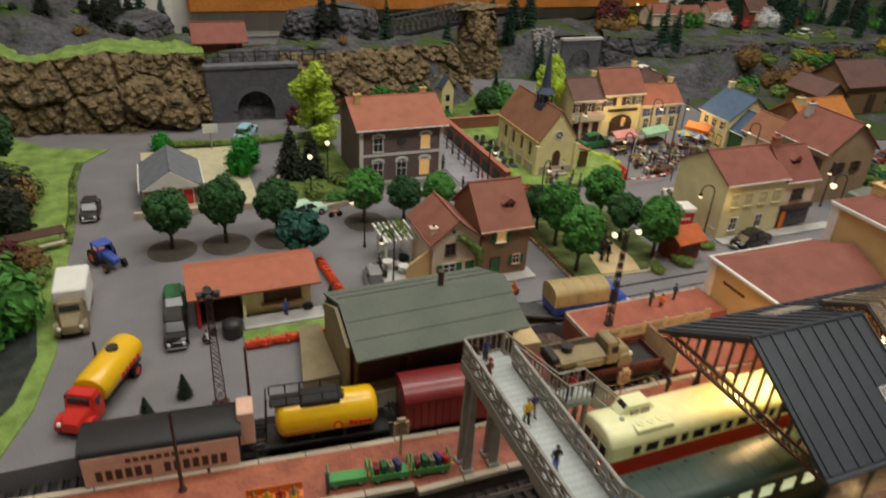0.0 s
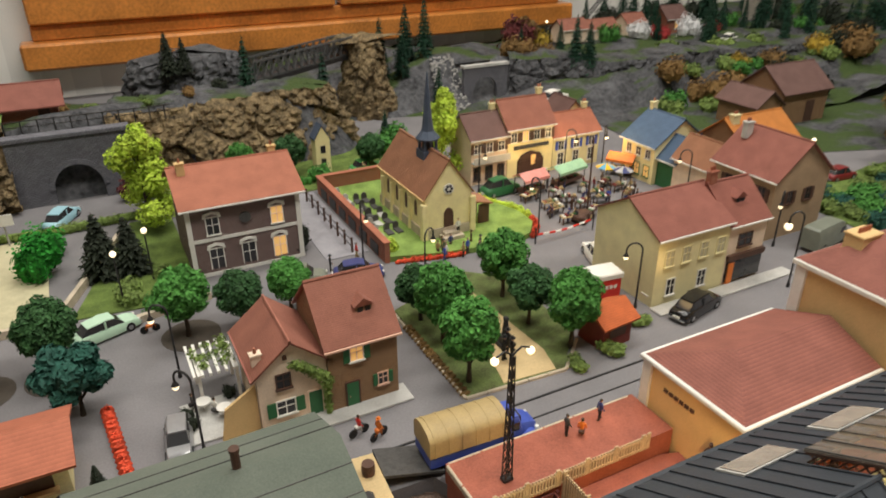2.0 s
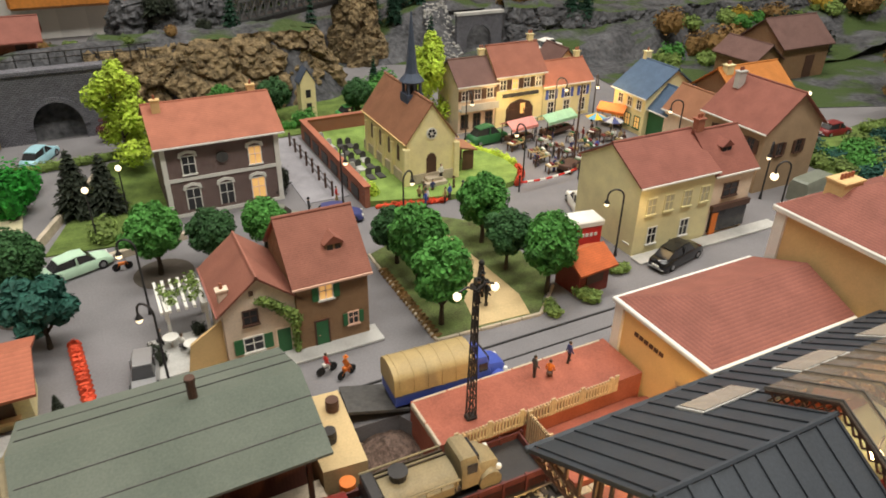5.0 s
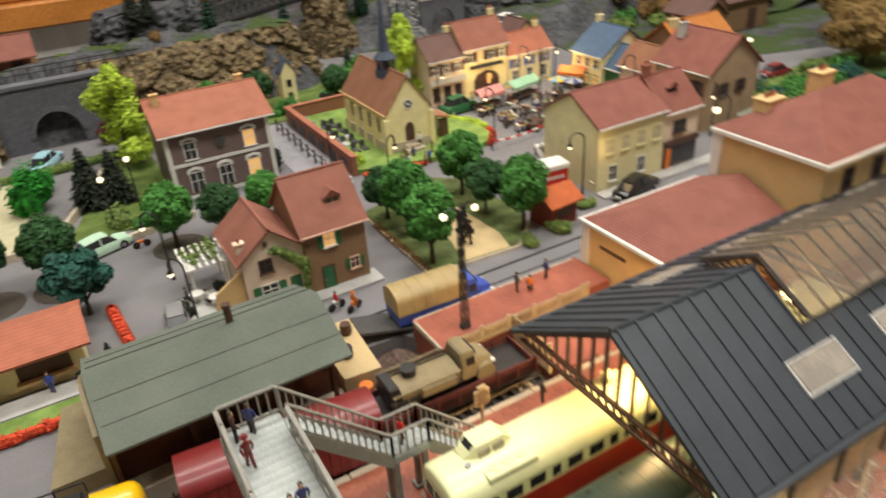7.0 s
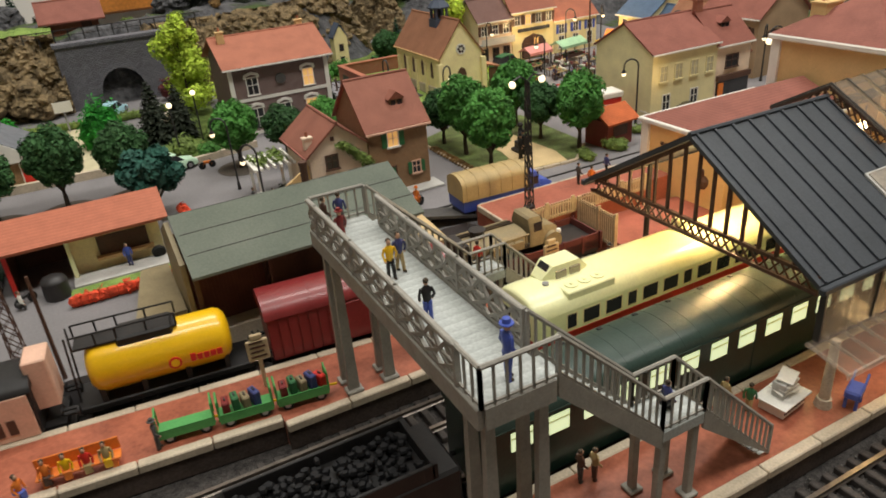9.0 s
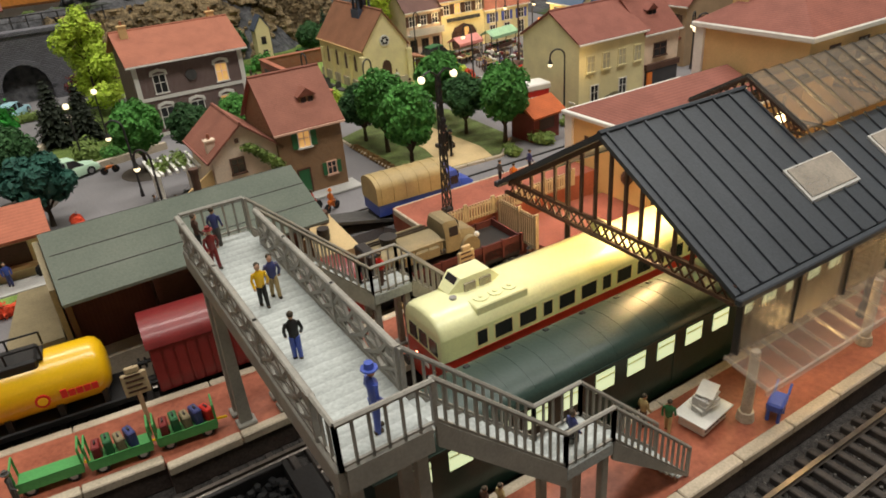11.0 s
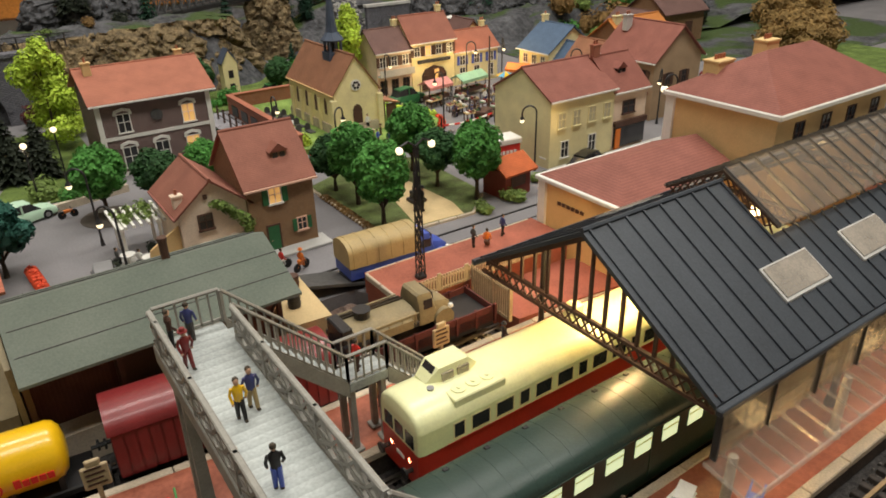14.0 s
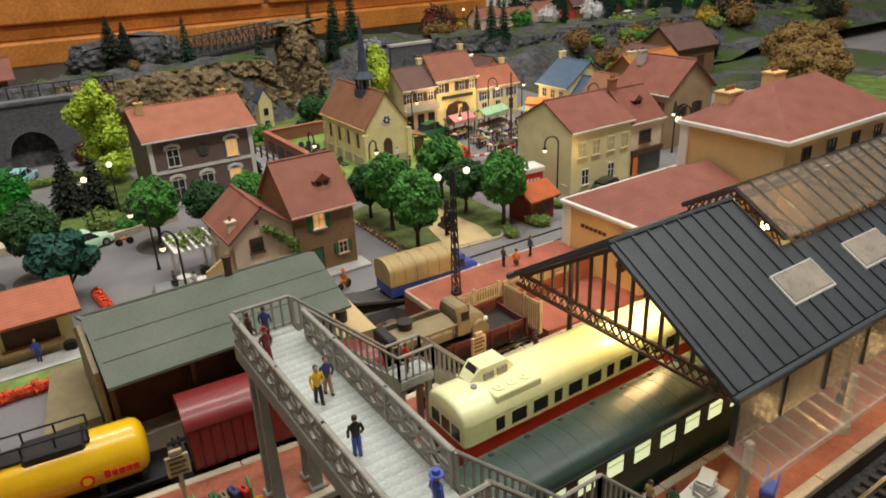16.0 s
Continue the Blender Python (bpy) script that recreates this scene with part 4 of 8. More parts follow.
def gondola():
    c = thing("gondola_wagon", 36.3, 35.9, 0, -1, "low brown-red gondola wagon on the goods track", "goods wagon")
    WAGONBROWN = mat("wagon_brown", (0.11, 0.03, 0.025), 0.6, var=0.3, scale=60)
    L = 5.5
    part("floor", Shape().box(-L, L, -1.4, 1.4, -0.5, 0.3), DARK, c)
    for y in (-1.4, 1.3):
        sd = part("side", Shape().box(-L, L, y, y + 0.1, -0.3, 0.7), WAGONBROWN, c)
        for i in range(9):
            part("stanchion", Shape().box(-L + 0.3 + i * 1.35, -L + 0.45 + i * 1.35, y - 0.05, y + 0.15, -0.4, 0.75), WAGONBROWN, sd)
    for x in (-L, L - 0.1):
        part("end", Shape().box(x, x + 0.1, -1.4, 1.4, -0.3, 0.75), WAGONBROWN, c)
    part("chassis", Shape().box(-L - 0.1, L + 0.1, -1.1, 1.1, -0.8, -0.5), BLACK, c)
    for xx in (-L * 0.6, L * 0.6):
        wheelset(c, xx)


gondola()

# ---- houses ----
def window_on(b, side, u, z, w, h, wall, pane=PANE, frame=WHITE, shutters=None, bars=True, sill=True):
    """A window on a wall. side S/N: u is x and wall is y; W/E: u is y and wall is x. Centimetres in layout coordinates."""
    s = {"S": -1, "N": 1, "W": -1, "E": 1}[side]

    def bx(u0, u1, d0, d1, z0, z1):
        a, c = sorted((wall + s * d0, wall + s * d1))
        return (u0, u1, a, c, z0, z1) if side in "SN" else (a, c, u0, u1, z0, z1)

    t = 0.09
    f = Shape().box(*bx(u - w / 2 - t, u + w / 2 + t, -0.05, 0.07, z + h, z + h + t)).box(*bx(u - w / 2 - t, u - w / 2, -0.05, 0.07, z, z + h)).box(*bx(u + w / 2, u + w / 2 + t, -0.05, 0.07, z, z + h))
    if bars:
        f.box(*bx(u - 0.03, u + 0.03, 0, 0.06, z, z + h)).box(*bx(u - w / 2, u + w / 2, 0, 0.06, z + h * 0.55, z + h * 0.55 + 0.05))
    win_ob = part("window", f, frame, b, "", True)
    part("pane", Shape().box(*bx(u - w / 2, u + w / 2, -0.02, 0.02, z, z + h)), pane, win_ob, "", True)
    if sill:
        part("sill", Shape().box(*bx(u - w / 2 - 0.15, u + w / 2 + 0.15, 0, 0.17, z - 0.12, z)), frame, win_ob, "", True)
    if shutters:
        for a in (-1, 1):
            c = u + a * (w / 2 + 0.09 + w / 4)
            part("shutter", Shape().box(*bx(c - w / 4, c + w / 4, 0.02, 0.1, z - 0.03, z + h + 0.03)), shutters, win_ob, "", True)


def door_on(b, side, u, z, w, h, wall, m=GREENP, frame=WHITE):
    s = {"S": -1, "N": 1, "W": -1, "E": 1}[side]

    def bx(u0, u1, d0, d1, z0, z1):
        a, c = sorted((wall + s * d0, wall + s * d1))
        return (u0, u1, a, c, z0, z1) if side in "SN" else (a, c, u0, u1, z0, z1)

    d = part("door", Shape().box(*bx(u - w / 2, u + w / 2, -0.02, 0.05, z, z + h)), m, b, "", True)
    part("door_frame", Shape().box(*bx(u - w / 2 - 0.09, u - w / 2, -0.02, 0.08, z, z + h)).box(*bx(u + w / 2, u + w / 2 + 0.09, -0.02, 0.08, z, z + h)).box(*bx(u - w / 2 - 0.09, u + w / 2 + 0.09, -0.02, 0.08, z + h, z + h + 0.1)), frame, d, "", True)


def gable_house(b, x0, x1, y0, y1, z0, eave, ridge, axis, wall_m, roof_m, over=0.3, trim=WHITE, thick=0.16):
    """Walls with gables and two roof slopes. axis: the way the ridge runs."""
    if axis == "x":
        ym = (y0 + y1) / 2
        part("wall", Shape().prism([(y0, z0), (y1, z0), (y1, eave), (ym, ridge), (y0, eave)], "x", x0, x1), wall_m, b, "", True)
        k = (ridge - eave) / (ym - y0)
        for s in (-1, 1):
            ye = ym + s * (ym - y0 + over)
            ze = eave - over * k
            r = part("roof", Shape().prism([(ye, ze + 0.02), (ym, ridge + 0.02), (ym, ridge + thick + 0.02), (ye, ze + thick + 0.02)], "x", x0 - over, x1 + over), roof_m, b, "", True)
            part("eave_trim", Shape().box(x0 - over, x1 + over, min(ye, ye + s * 0.12), max(ye, ye + s * 0.12), ze + 0.0, ze + 0.13), trim, r, "", True)
        part("ridge_tiles", Shape().cyl((x0 - over, ym, ridge + thick), (x1 + over, ym, ridge + thick), 0.12, n=6), roof_m, b, "", True)
    else:
        xm = (x0 + x1) / 2
        part("wall", Shape().prism([(x0, z0), (x1, z0), (x1, eave), (xm, ridge), (x0, eave)], "y", y0, y1), wall_m, b, "", True)
        k = (ridge - eave) / (xm - x0)
        for s in (-1, 1):
            xe = xm + s * (xm - x0 + over)
            ze = eave - over * k
            r = part("roof", Shape().prism([(xe, ze + 0.02), (xm, ridge + 0.02), (xm, ridge + thick + 0.02), (xe, ze + thick + 0.02)], "y", y0 - over, y1 + over), roof_m, b, "", True)
            part("eave_trim", Shape().box(min(xe, xe + s * 0.12), max(xe, xe + s * 0.12), y0 - over, y1 + over, ze + 0.0, ze + 0.13), trim, r, "", True)
        part("ridge_tiles", Shape().cyl((xm, y0 - over, ridge + thick), (xm, y1 + over, ridge + thick), 0.12, n=6), roof_m, b, "", True)


def chimney(b, x, y, z0, z1, m, w=0.35, pots=1):
    c = part("chimney", Shape().box(x - w, x + w, y - w * 0.7, y + w * 0.7, z0, z1, 0.03).box(x - w - 0.07, x + w + 0.07, y - w * 0.7 - 0.07, y + w * 0.7 + 0.07, z1 - 0.15, z1 - 0.03), m, b, "", True)
    for i in range(pots):
        px = x + (i - (pots - 1) / 2) * 0.32
        part("chimney_pot", Shape().cyl((px, y, z1), (px, y, z1 + 0.35), 0.11, 0.09, 8), TERRA[0], c, "", True)


def dormer(b, x, y, z, roof_m, wall_m, face="S", w=0.55):
    s = -1 if face == "S" else 1
    d = part("dormer", Shape().box(x - w, x + w, min(y, y - s * 1.3), max(y, y - s * 1.3), z - 0.4, z + 0.75), wall_m, b, "", True)
    part("dormer_roof", Shape().prism([(x - w - 0.15, z + 0.7), (x, z + 1.25), (x + w + 0.15, z + 0.7)], "y", y + s * 0.15, y - s * 1.5), roof_m, d, "", True)
    for a in (-0.26, 0.26):
        part("pane", Shape().box(x + a - 0.18, x + a + 0.18, y + s * 0.03 - 0.02, y + s * 0.03 + 0.02, z + 0.05, z + 0.6), PANE, d, "", True)


# the two-part house beside the street
h1 = thing("house", 33, 53, 0, 0, "brown brick and beige plaster house with red tiled roofs", "house", move=(0.1, -0.7))
gable_house(h1, 33.4, 38.1, 50.6, 57.0, 0, 5.0, 8.0, "x", BROWNPL, TERRA[1], 0.25, PINKBOARD)
gable_house(h1, 29.0, 33.38, 50.9, 56.6, 0, 4.2, 6.0, "y", BEIGE, TERRA[1], 0.3, TERRA[2])
window_on(h1, "S", 35.3, 3.6, 0.8, 1.05, 50.6, LIT, WHITE, GREENP)
window_on(h1, "S", 37.0, 1.2, 0.6, 0.85, 50.6, PANE, PINKBOARD, GREENP)
door_on(h1, "S", 34.9, 0.1, 0.8, 1.9, 50.6, GREENP, BROWNIRON)
window_on(h1, "S", 30.6, 2.9, 0.8, 0.95, 50.9, PANE, BROWNIRON)
window_on(h1, "S", 30.6, 0.9, 1.1, 1.0, 50.9, PANE, WHITE, GREENP)
door_on(h1, "S", 32.5, 0.1, 0.85, 1.9, 50.9, GREENP, BEIGE)
part("attic_vent", Shape().box(30.7, 30.95, 50.8, 50.92, 4.9, 5.2), BROWNIRON, h1, "", True)
part("wooden_wall", Shape().prism([(28.95, 0), (26.6, 0), (27.0, 2.2), (28.95, 3.4)], "y", 51.2, 51.4), STATIONPL, h1, "", True)
chimney(h1, 29.3, 51.8, 4.0, 5.3, BEIGE, 0.3)
dormer(h1, 36.4, 51.8, 6.0, TERRA[1], BROWNPL)
window_on(h1, "E", 53, 3.3, 0.8, 1.0, 38.1, PANE, WHITE)
structure("pavement", Shape().box(31.1, 38.8, 48.7, 50.55, 0.0, 0.2, 0.04), PAVE, "pale stone pavement before the house")

# pergola
pg = thing("pergola", 27.0, 56.5, 0, 0, "white garden pergola grown over with leaves", "pergola", move=(0.7, -0.6))
for x in (25.6, 28.0):
    for y in (55.2, 57.8):
        part("post", Shape().box(x - 0.1, x + 0.1, y - 0.1, y + 0.1, 0, 2.4), WHITE, pg, "", True)
    part("beam", Shape().box(x - 0.1, x + 0.1, 54.8, 58.2, 2.4, 2.6), WHITE, pg, "", True)
for i in range(7):
    x = 25.3 + i * 0.5
    part("rafter", Shape().box(x - 0.09, x + 0.09, 54.5, 58.4, 2.6, 2.8), WHITE, pg, "", True)
structure("terrace", Shape().box(24.8, 28.2, 50.8, 55.0, 0.0, 0.18, 0.04), PAVE, "pale terrace slab beside the house")

# station master's house
h2 = thing("house", 34.3, 77.5, 0, 0, "grey-brown brick house with white corner stones and red roof", "house")
gable_house(h2, 28.9, 38.7, 72.6, 81.2, 0, 6.75, 8.8, "x", GREYBR, TERRA[0], 0.55)
for z in (3.3, 0.0):
    part("string_course", Shape().box(28.8, 38.8, 72.50, 72.62, z, z + 0.3), WHITE, h2, "", True)
for x in (28.85, 38.35):
    part("quoin", Shape().box(x, x + 0.4, 72.48, 72.70, 0.3, 6.4), WHITE, h2, "", True)
part("quoin", Shape().box(38.6, 38.76, 72.50, 73.00, 0.3, 6.4), WHITE, h2, "", True)
for x in (31.0, 33.8, 36.6):
    if x == 33.8:
        part("clock", Shape().cyl((x, 72.6, 5.0), (x, 72.42, 5.0), 0.5, n=18), GREYSLEEPER, h2, "", True)
    else:
        window_on(h2, "S", x, 3.9, 1.0, 1.55, 72.60, LIT if x > 36 else PANE, WHITE)
    window_on(h2, "S", x, 0.6, 1.1, 1.9, 72.60, LIT if x > 36 else PANE, WHITE, sill=False)
    for z in ((5.45, 2.5) if x != 33.8 else (2.5,)):
        part("arch_stone", Shape().prism([(x - 0.8, z), (x - 0.7, z + 0.4), (x, z + 0.6), (x + 0.7, z + 0.4), (x + 0.8, z), (x + 0.55, z), (x + 0.5, z + 0.2), (x, z + 0.35), (x - 0.5, z + 0.2), (x - 0.55, z)], "y", 72.45, 72.62), WHITE, h2, "", True)
for y in (75, 78.5):
    window_on(h2, "E", y, 3.9, 1.0, 1.4, 38.7, PANE, WHITE)
chimney(h2, 29.5, 76.0, 7.6, 9.6, STATIONPL, 0.35)
chimney(h2, 37.9, 77.6, 7.6, 9.5, STATIONPL, 0.35)

# chapel
ch = thing("chapel", 52.7, 75.5, 0.8, 0, "pale yellow chapel with round window and slate spire", "church", move=(-0.5, -1.0))
gable_house(ch, 50.2, 55.2, 70.3, 81.0, 0.8, 4.8, 8.1, "y", YELLOWPL, TERRA[3], 0.2, STATIONPL)
part("plinth", Shape().box(50.05, 55.35, 70.15, 81.1, 0.5, 1.5), CREAMSTONE, ch, "", True)
rose = part("rose_window", Shape().cyl((52.7, 70.32, 5.35), (52.7, 70.2, 5.35), 0.55, n=18), WHITE, ch, "", True)
for i in range(6):
    a = i * math.pi / 3
    part("pane", Shape().cyl((52.7 + 0.3 * math.cos(a), 70.2, 5.35 + 0.3 * math.sin(a)), (52.7 + 0.3 * math.cos(a), 70.17, 5.35 + 0.3 * math.sin(a)), 0.14, n=8), PANE, rose, "", True)
part("door", Shape().prism([(52.2, 1.3), (53.2, 1.3), (53.2, 2.9), (53.0, 3.3), (52.7, 3.45), (52.4, 3.3), (52.2, 2.9)], "y", 70.2, 70.35), BROWNIRON, ch, "dark arched doorway", True)
part("doorstep", Shape().box(51.6, 53.8, 69.0, 70.15, 0.5, 0.9).box(51.9, 53.5, 69.4, 70.15, 0.9, 1.2), CREAMSTONE, ch, "", True)
for y in (72.3, 74.5, 76.7, 78.9):
    for x, s in ((50.2, -1), (55.2, 1)):
        part("side_window", Shape().prism([(y - 0.25, 2.4), (y + 0.25, 2.4), (y + 0.25, 3.7), (y, 4.1), (y - 0.25, 3.7)], "x", x - 0.04, x + 0.04), BROWNIRON, ch, "", True)
        part("buttress", Shape().box(min(x, x + s * 0.3), max(x, x + s * 0.3), y + 0.9, y + 1.3, 0.6, 3.9), YELLOWPL, ch, "", True)
for x in (50.1, 55.3):
    part("corner_buttress", Shape().box(x - 0.3, x + 0.3, 70.0, 70.6, 0.5, 4.2, 0.06), YELLOWPL, ch, "", True)
SPX, SPY = 52.7, 74.6
tower = part("spire_base", Shape().prism([(SPX - 0.85, SPY - 0.85), (SPX + 0.85, SPY - 0.85), (SPX + 0.85, SPY + 0.85), (SPX - 0.85, SPY + 0.85)], "z", 6.6, 8.0), SLATE, ch, "", True)
for sx in (-0.6, 0, 0.6):
    for sy in (-0.6, 0.6):
        part("belfry_post", Shape().box(SPX + sx - 0.11, SPX + sx + 0.11, SPY + sy - 0.11, SPY + sy + 0.11, 8.0, 9.1), SLATE, tower, "", True)
part("belfry_core", Shape().box(SPX - 0.4, SPX + 0.4, SPY - 0.4, SPY + 0.4, 7.9, 9.1), DARK, tower, "", True)


def octa(r, z):
    return [(SPX + r * math.cos(math.pi / 8 + i * math.pi / 4), SPY + r * math.sin(math.pi / 8 + i * math.pi / 4), z) for i in range(8)]


part("spire", Shape().loft([octa(1.15, 9.05), octa(1.2, 9.2), octa(0.62, 9.9), octa(0.5, 10.6), octa(0.05, 15.5)]), SLATE, ch, "", True)
for py in (71.2, 73.6):
    part("porch_wall", Shape().box(56.6, 57.8, py, py + 0.1, 0.6, 2.6), BROWNIRON, ch, "", True)
part("porch_roof", Shape().prism([(55.1, 3.2), (58.1, 2.5), (58.1, 2.65), (55.1, 3.4)], "y", 71.0, 73.9), TERRA[3], ch, "", True)

# churchyard: lawn, brick wall, hedges, graves
ground_piece("lawn", [(45.3, 67.6), (50, 66.2), (56, 65.2), (59.5, 66.0), (61.3, 68.2), (61.5, 71), (60.3, 75), (57.5, 79.5), (57, 86.4), (45.3, 86.6)], -0.1, 0.55, LAWN, "bright green churchyard lawn")
cw = thing("churchyard_wall", 45, 77, 0, 0, "red brick churchyard wall", "wall", "", "structure")
part("wall", Shape().box(44.75, 45.25, 67.5, 86.9, 0, 2.0), REDBR, cw, "", True)
part("wall", Shape().box(45.26, 53, 86.5, 87.0, 0, 2.0), REDBR, cw, "", True)
part("coping", Shape().box(44.65, 45.35, 67.4, 87.0, 2.0, 2.15, 0.03), TERRA[0], cw, "", True)
part("coping", Shape().box(45.36, 53, 86.4, 87.1, 2.0, 2.15, 0.03), TERRA[0], cw, "", True)
for i in range(6):
    y = 69 + i * 2.9
    part("arch_panel", Shape().box(44.66, 44.74, y, y + 1.9, 0.2, 1.3), DARK, cw, "", True)
structure("path", Shape().box(40.2, 44.4, 70.5, 87.5, 0.0, 0.08, 0.02), mat("path_paving", (0.3, 0.29, 0.31), 0.85, var=0.15, scale=60), "pale grey paved path beside the churchyard wall")
pr = thing("fence", 42.9, 78, 0.08, 0, "dark iron railing along the paved path", "fence")
for z in (0.5, 1.15):
    part("rail", Shape().box(-0.04, 0.04, -7, 7, z, z + 0.08), DARK, pr)
for i in range(8):
    part("post", Shape().box(-0.09, 0.09, -7.05 + i * 2, -6.88 + i * 2, 0, 1.5), BROWNIRON, pr)
rng = random.Random(11)
for i in range(16):
    x, y = 46.2 + (i % 3) * 1.1 + rng.uniform(-0.2, 0.2), 72.5 + (i // 3) * 2.2 + rng.uniform(-0.3, 0.3)
    g = thing("grave", x, y, 0.55, rng.uniform(-6, 6), "small grey grave with headstone on the lawn", "grave", "graves")
    part("slab", Shape().box(-0.35, 0.35, -0.7, 0.5, 0, 0.15, 0.03), GREYSLEEPER if i % 4 else PAVE, g)
    part("headstone", Shape().prism([(-0.3, 0), (0.3, 0), (0.3, 0.6), (0.15, 0.8), (-0.15, 0.8), (-0.3, 0.6)], "y", 0.5, 0.62), GREYSLEEPER if i % 3 else PAVE, g)


def hedge(pts, h, w, m, label, size=0.16, dens=70):
    s = Shape()
    rg = random.Random(int(pts[0][0] * 7 + pts[0][1]))
    for (xa, ya), (xb, yb) in zip(pts, pts[1:]):
        L = math.hypot(xb - xa, yb - ya)
        for _ in range(max(2, int(L * 2.2))):
            k = rg.random()
            s.leaves((xa + (xb - xa) * k, ya + (yb - ya) * k, h * 0.5), (w, w, h * 0.6), dens // 3, size, rg, 0.3)
        for j in range(max(1, int(L / 0.5))):
            k = (j + 0.5) / max(1, int(L / 0.5))
            s.ball((xa + (xb - xa) * k, ya + (yb - ya) * k, h * 0.42), (0.45, w * 0.75, h * 0.45), 6)
    return solo("hedge", s, m, label, "hedge", "", "stuff")


hedge([(59.5, 76.5), (61.8, 72), (61.9, 69.6)], 1.0, 0.3, LEAF["lime"], "yellow-green low hedge along the churchyard lawn")
hedge([(61.9, 69.4), (61.2, 67.2), (59.6, 65.6)], 0.9, 0.3, LEAF["rose"], "red flowering low hedge along the churchyard lawn")
hedge([(45.6, 67.0), (49, 66.2), (52, 65.6)], 0.5, 0.25, LEAF["rose"], "low red flower border before the lawn")

# yellow house with two roofs on the street
h3 = thing("house", 67, 53.3, 0, 0, "pale yellow two-storey town house with red tiled roof", "house")
gable_house(h3, 60.8, 68.6, 50.4, 58.0, 0, 6.0, 8.2, "x", PALEYEL, TERRA[2], 0.2)
for x in (62.1, 63.9, 65.8, 67.7):
    window_on(h3, "S", x, 3.5, 0.8, 1.3, 50.4, mat("shutter_cream", (0.5, 0.46, 0.32), 0.7), PALEYEL)
for x in (62.6, 66.0):
    window_on(h3, "S", x, 0.8, 0.8, 1.4, 50.4, PANE, WHITE)
window_on(h3, "W", 51.2, 0.9, 0.5, 0.6, 60.9, PANE, WHITE)
h4 = thing("shop_house", 71.5, 53, 0, 0, "beige shop house with dark shop front and red roof", "house", move=(-0.6, 0.2))
gable_house(h4, 69.3, 73.7, 50.3, 56.3, 0, 5.6, 8.2, "x", BEIGE, TERRA[2], 0.25)
window_on(h4, "S", 71.3, 3.4, 1.5, 1.1, 50.3, PANE, BROWNIRON)
part("shop_front", Shape().box(69.5, 73.6, 50.1, 50.28, 0.3, 2.2), PANE, h4, "", True)
part("shop_sign", Shape().box(69.4, 73.7, 49.95, 50.28, 2.3, 2.8), BROWNIRON, h4, "", True)
part("shop_door", Shape().box(69.6, 70.2, 50.0, 50.2, 0.1, 2.1), ORANGE, h4, "", True)
dormer(h4, 71.4, 51.6, 6.6, TERRA[2], BROWNIRON)
chimney(h4, 69.6, 53.4, 7.9, 9.4, REDBR, 0.4, 2)
structure("pavement", Shape().box(60.5, 76, 48.9, 50.2, 0, 0.18, 0.04), PAVE, "pale stone pavement before the town houses")

# brown house with balcony
h5 = thing("house", 84, 58, 0, 0, "tall brown house with red roof, shutters and wooden balcony", "house", move=(-0.9, 0.6))
TANPL = mat("tan_brown_plaster", (0.4, 0.28, 0.17), 0.85, var=0.14, scale=60)
gable_house(h5, 80.1, 87.6, 54.2, 61.6, 0, 6.2, 9.3, "y", TANPL, TERRA[2], 0.35)
for y in (55.6, 57.6, 59.6):
    window_on(h5, "W", y, 3.8, 0.8, 1.3, 80.1, PANE, BROWNIRON, BROWNIRON)
    window_on(h5, "W", y, 0.8, 0.8, 1.3, 80.1, PANE, BROWNIRON)
part("balcony", Shape().box(79.0, 80.05, 54.6, 61.0, 2.8, 3.0).box(79.0, 79.08, 54.6, 61.0, 3.0, 3.7), REDBR, h5, "", True)
for x in (82.4, 85):
    window_on(h5, "S", x, 3.5, 0.7, 1.2, 54.2, PANE, BROWNIRON, BROWNIRON)
chimney(h5, 82.6, 60.5, 8.3, 10.0, PAVE, 0.45, 2)
# orange houses
h6 = thing("house", 86, 66, 0, 0, "orange tiled village house", "house")
gable_house(h6, 84.8, 93, 63.6, 69.4, 0, 6.2, 8.4, "x", BROWNPL, courses(mat("orange_tiles", (0.6, 0.22, 0.05), 0.75, var=0.12), 330, 0.5, "Z", 0.2), 0.4)
gable_house(h6, 80.4, 84.6, 62.4, 68.8, 0, 4.2, 6.4, "y", BEIGE, TERRA[3], 0.3)
chimney(h6, 85.5, 66, 6.8, 9.0, PALEYEL, 0.5, 2)
# blue slate house
h7 = thing("house", 81, 73.5, 0, 0, "yellow and green shop house with blue slate roof", "house", move=(0.9, 0.6))
gable_house(h7, 79.0, 86.6, 70.8, 76.2, 0, 4.5, 7.2, "y", YELLOWPL, BLUEROOF, 0.3)
gable_house(h7, 79.6, 84.0, 68.0, 70.75, 0, 3.4, 5.6, "y", GREENP, BLUEROOF, 0.3)
for y in (71.8, 73.4, 75):
    window_on(h7, "W", y, 2.9, 0.7, 1.0, 79.0, PANE, WHITE)
    window_on(h7, "W", y, 0.7, 0.8, 1.3, 79.0, LIT, GREENP)
chimney(h7, 83, 76, 6.6, 8.2, PALEYEL, 0.4, 1)
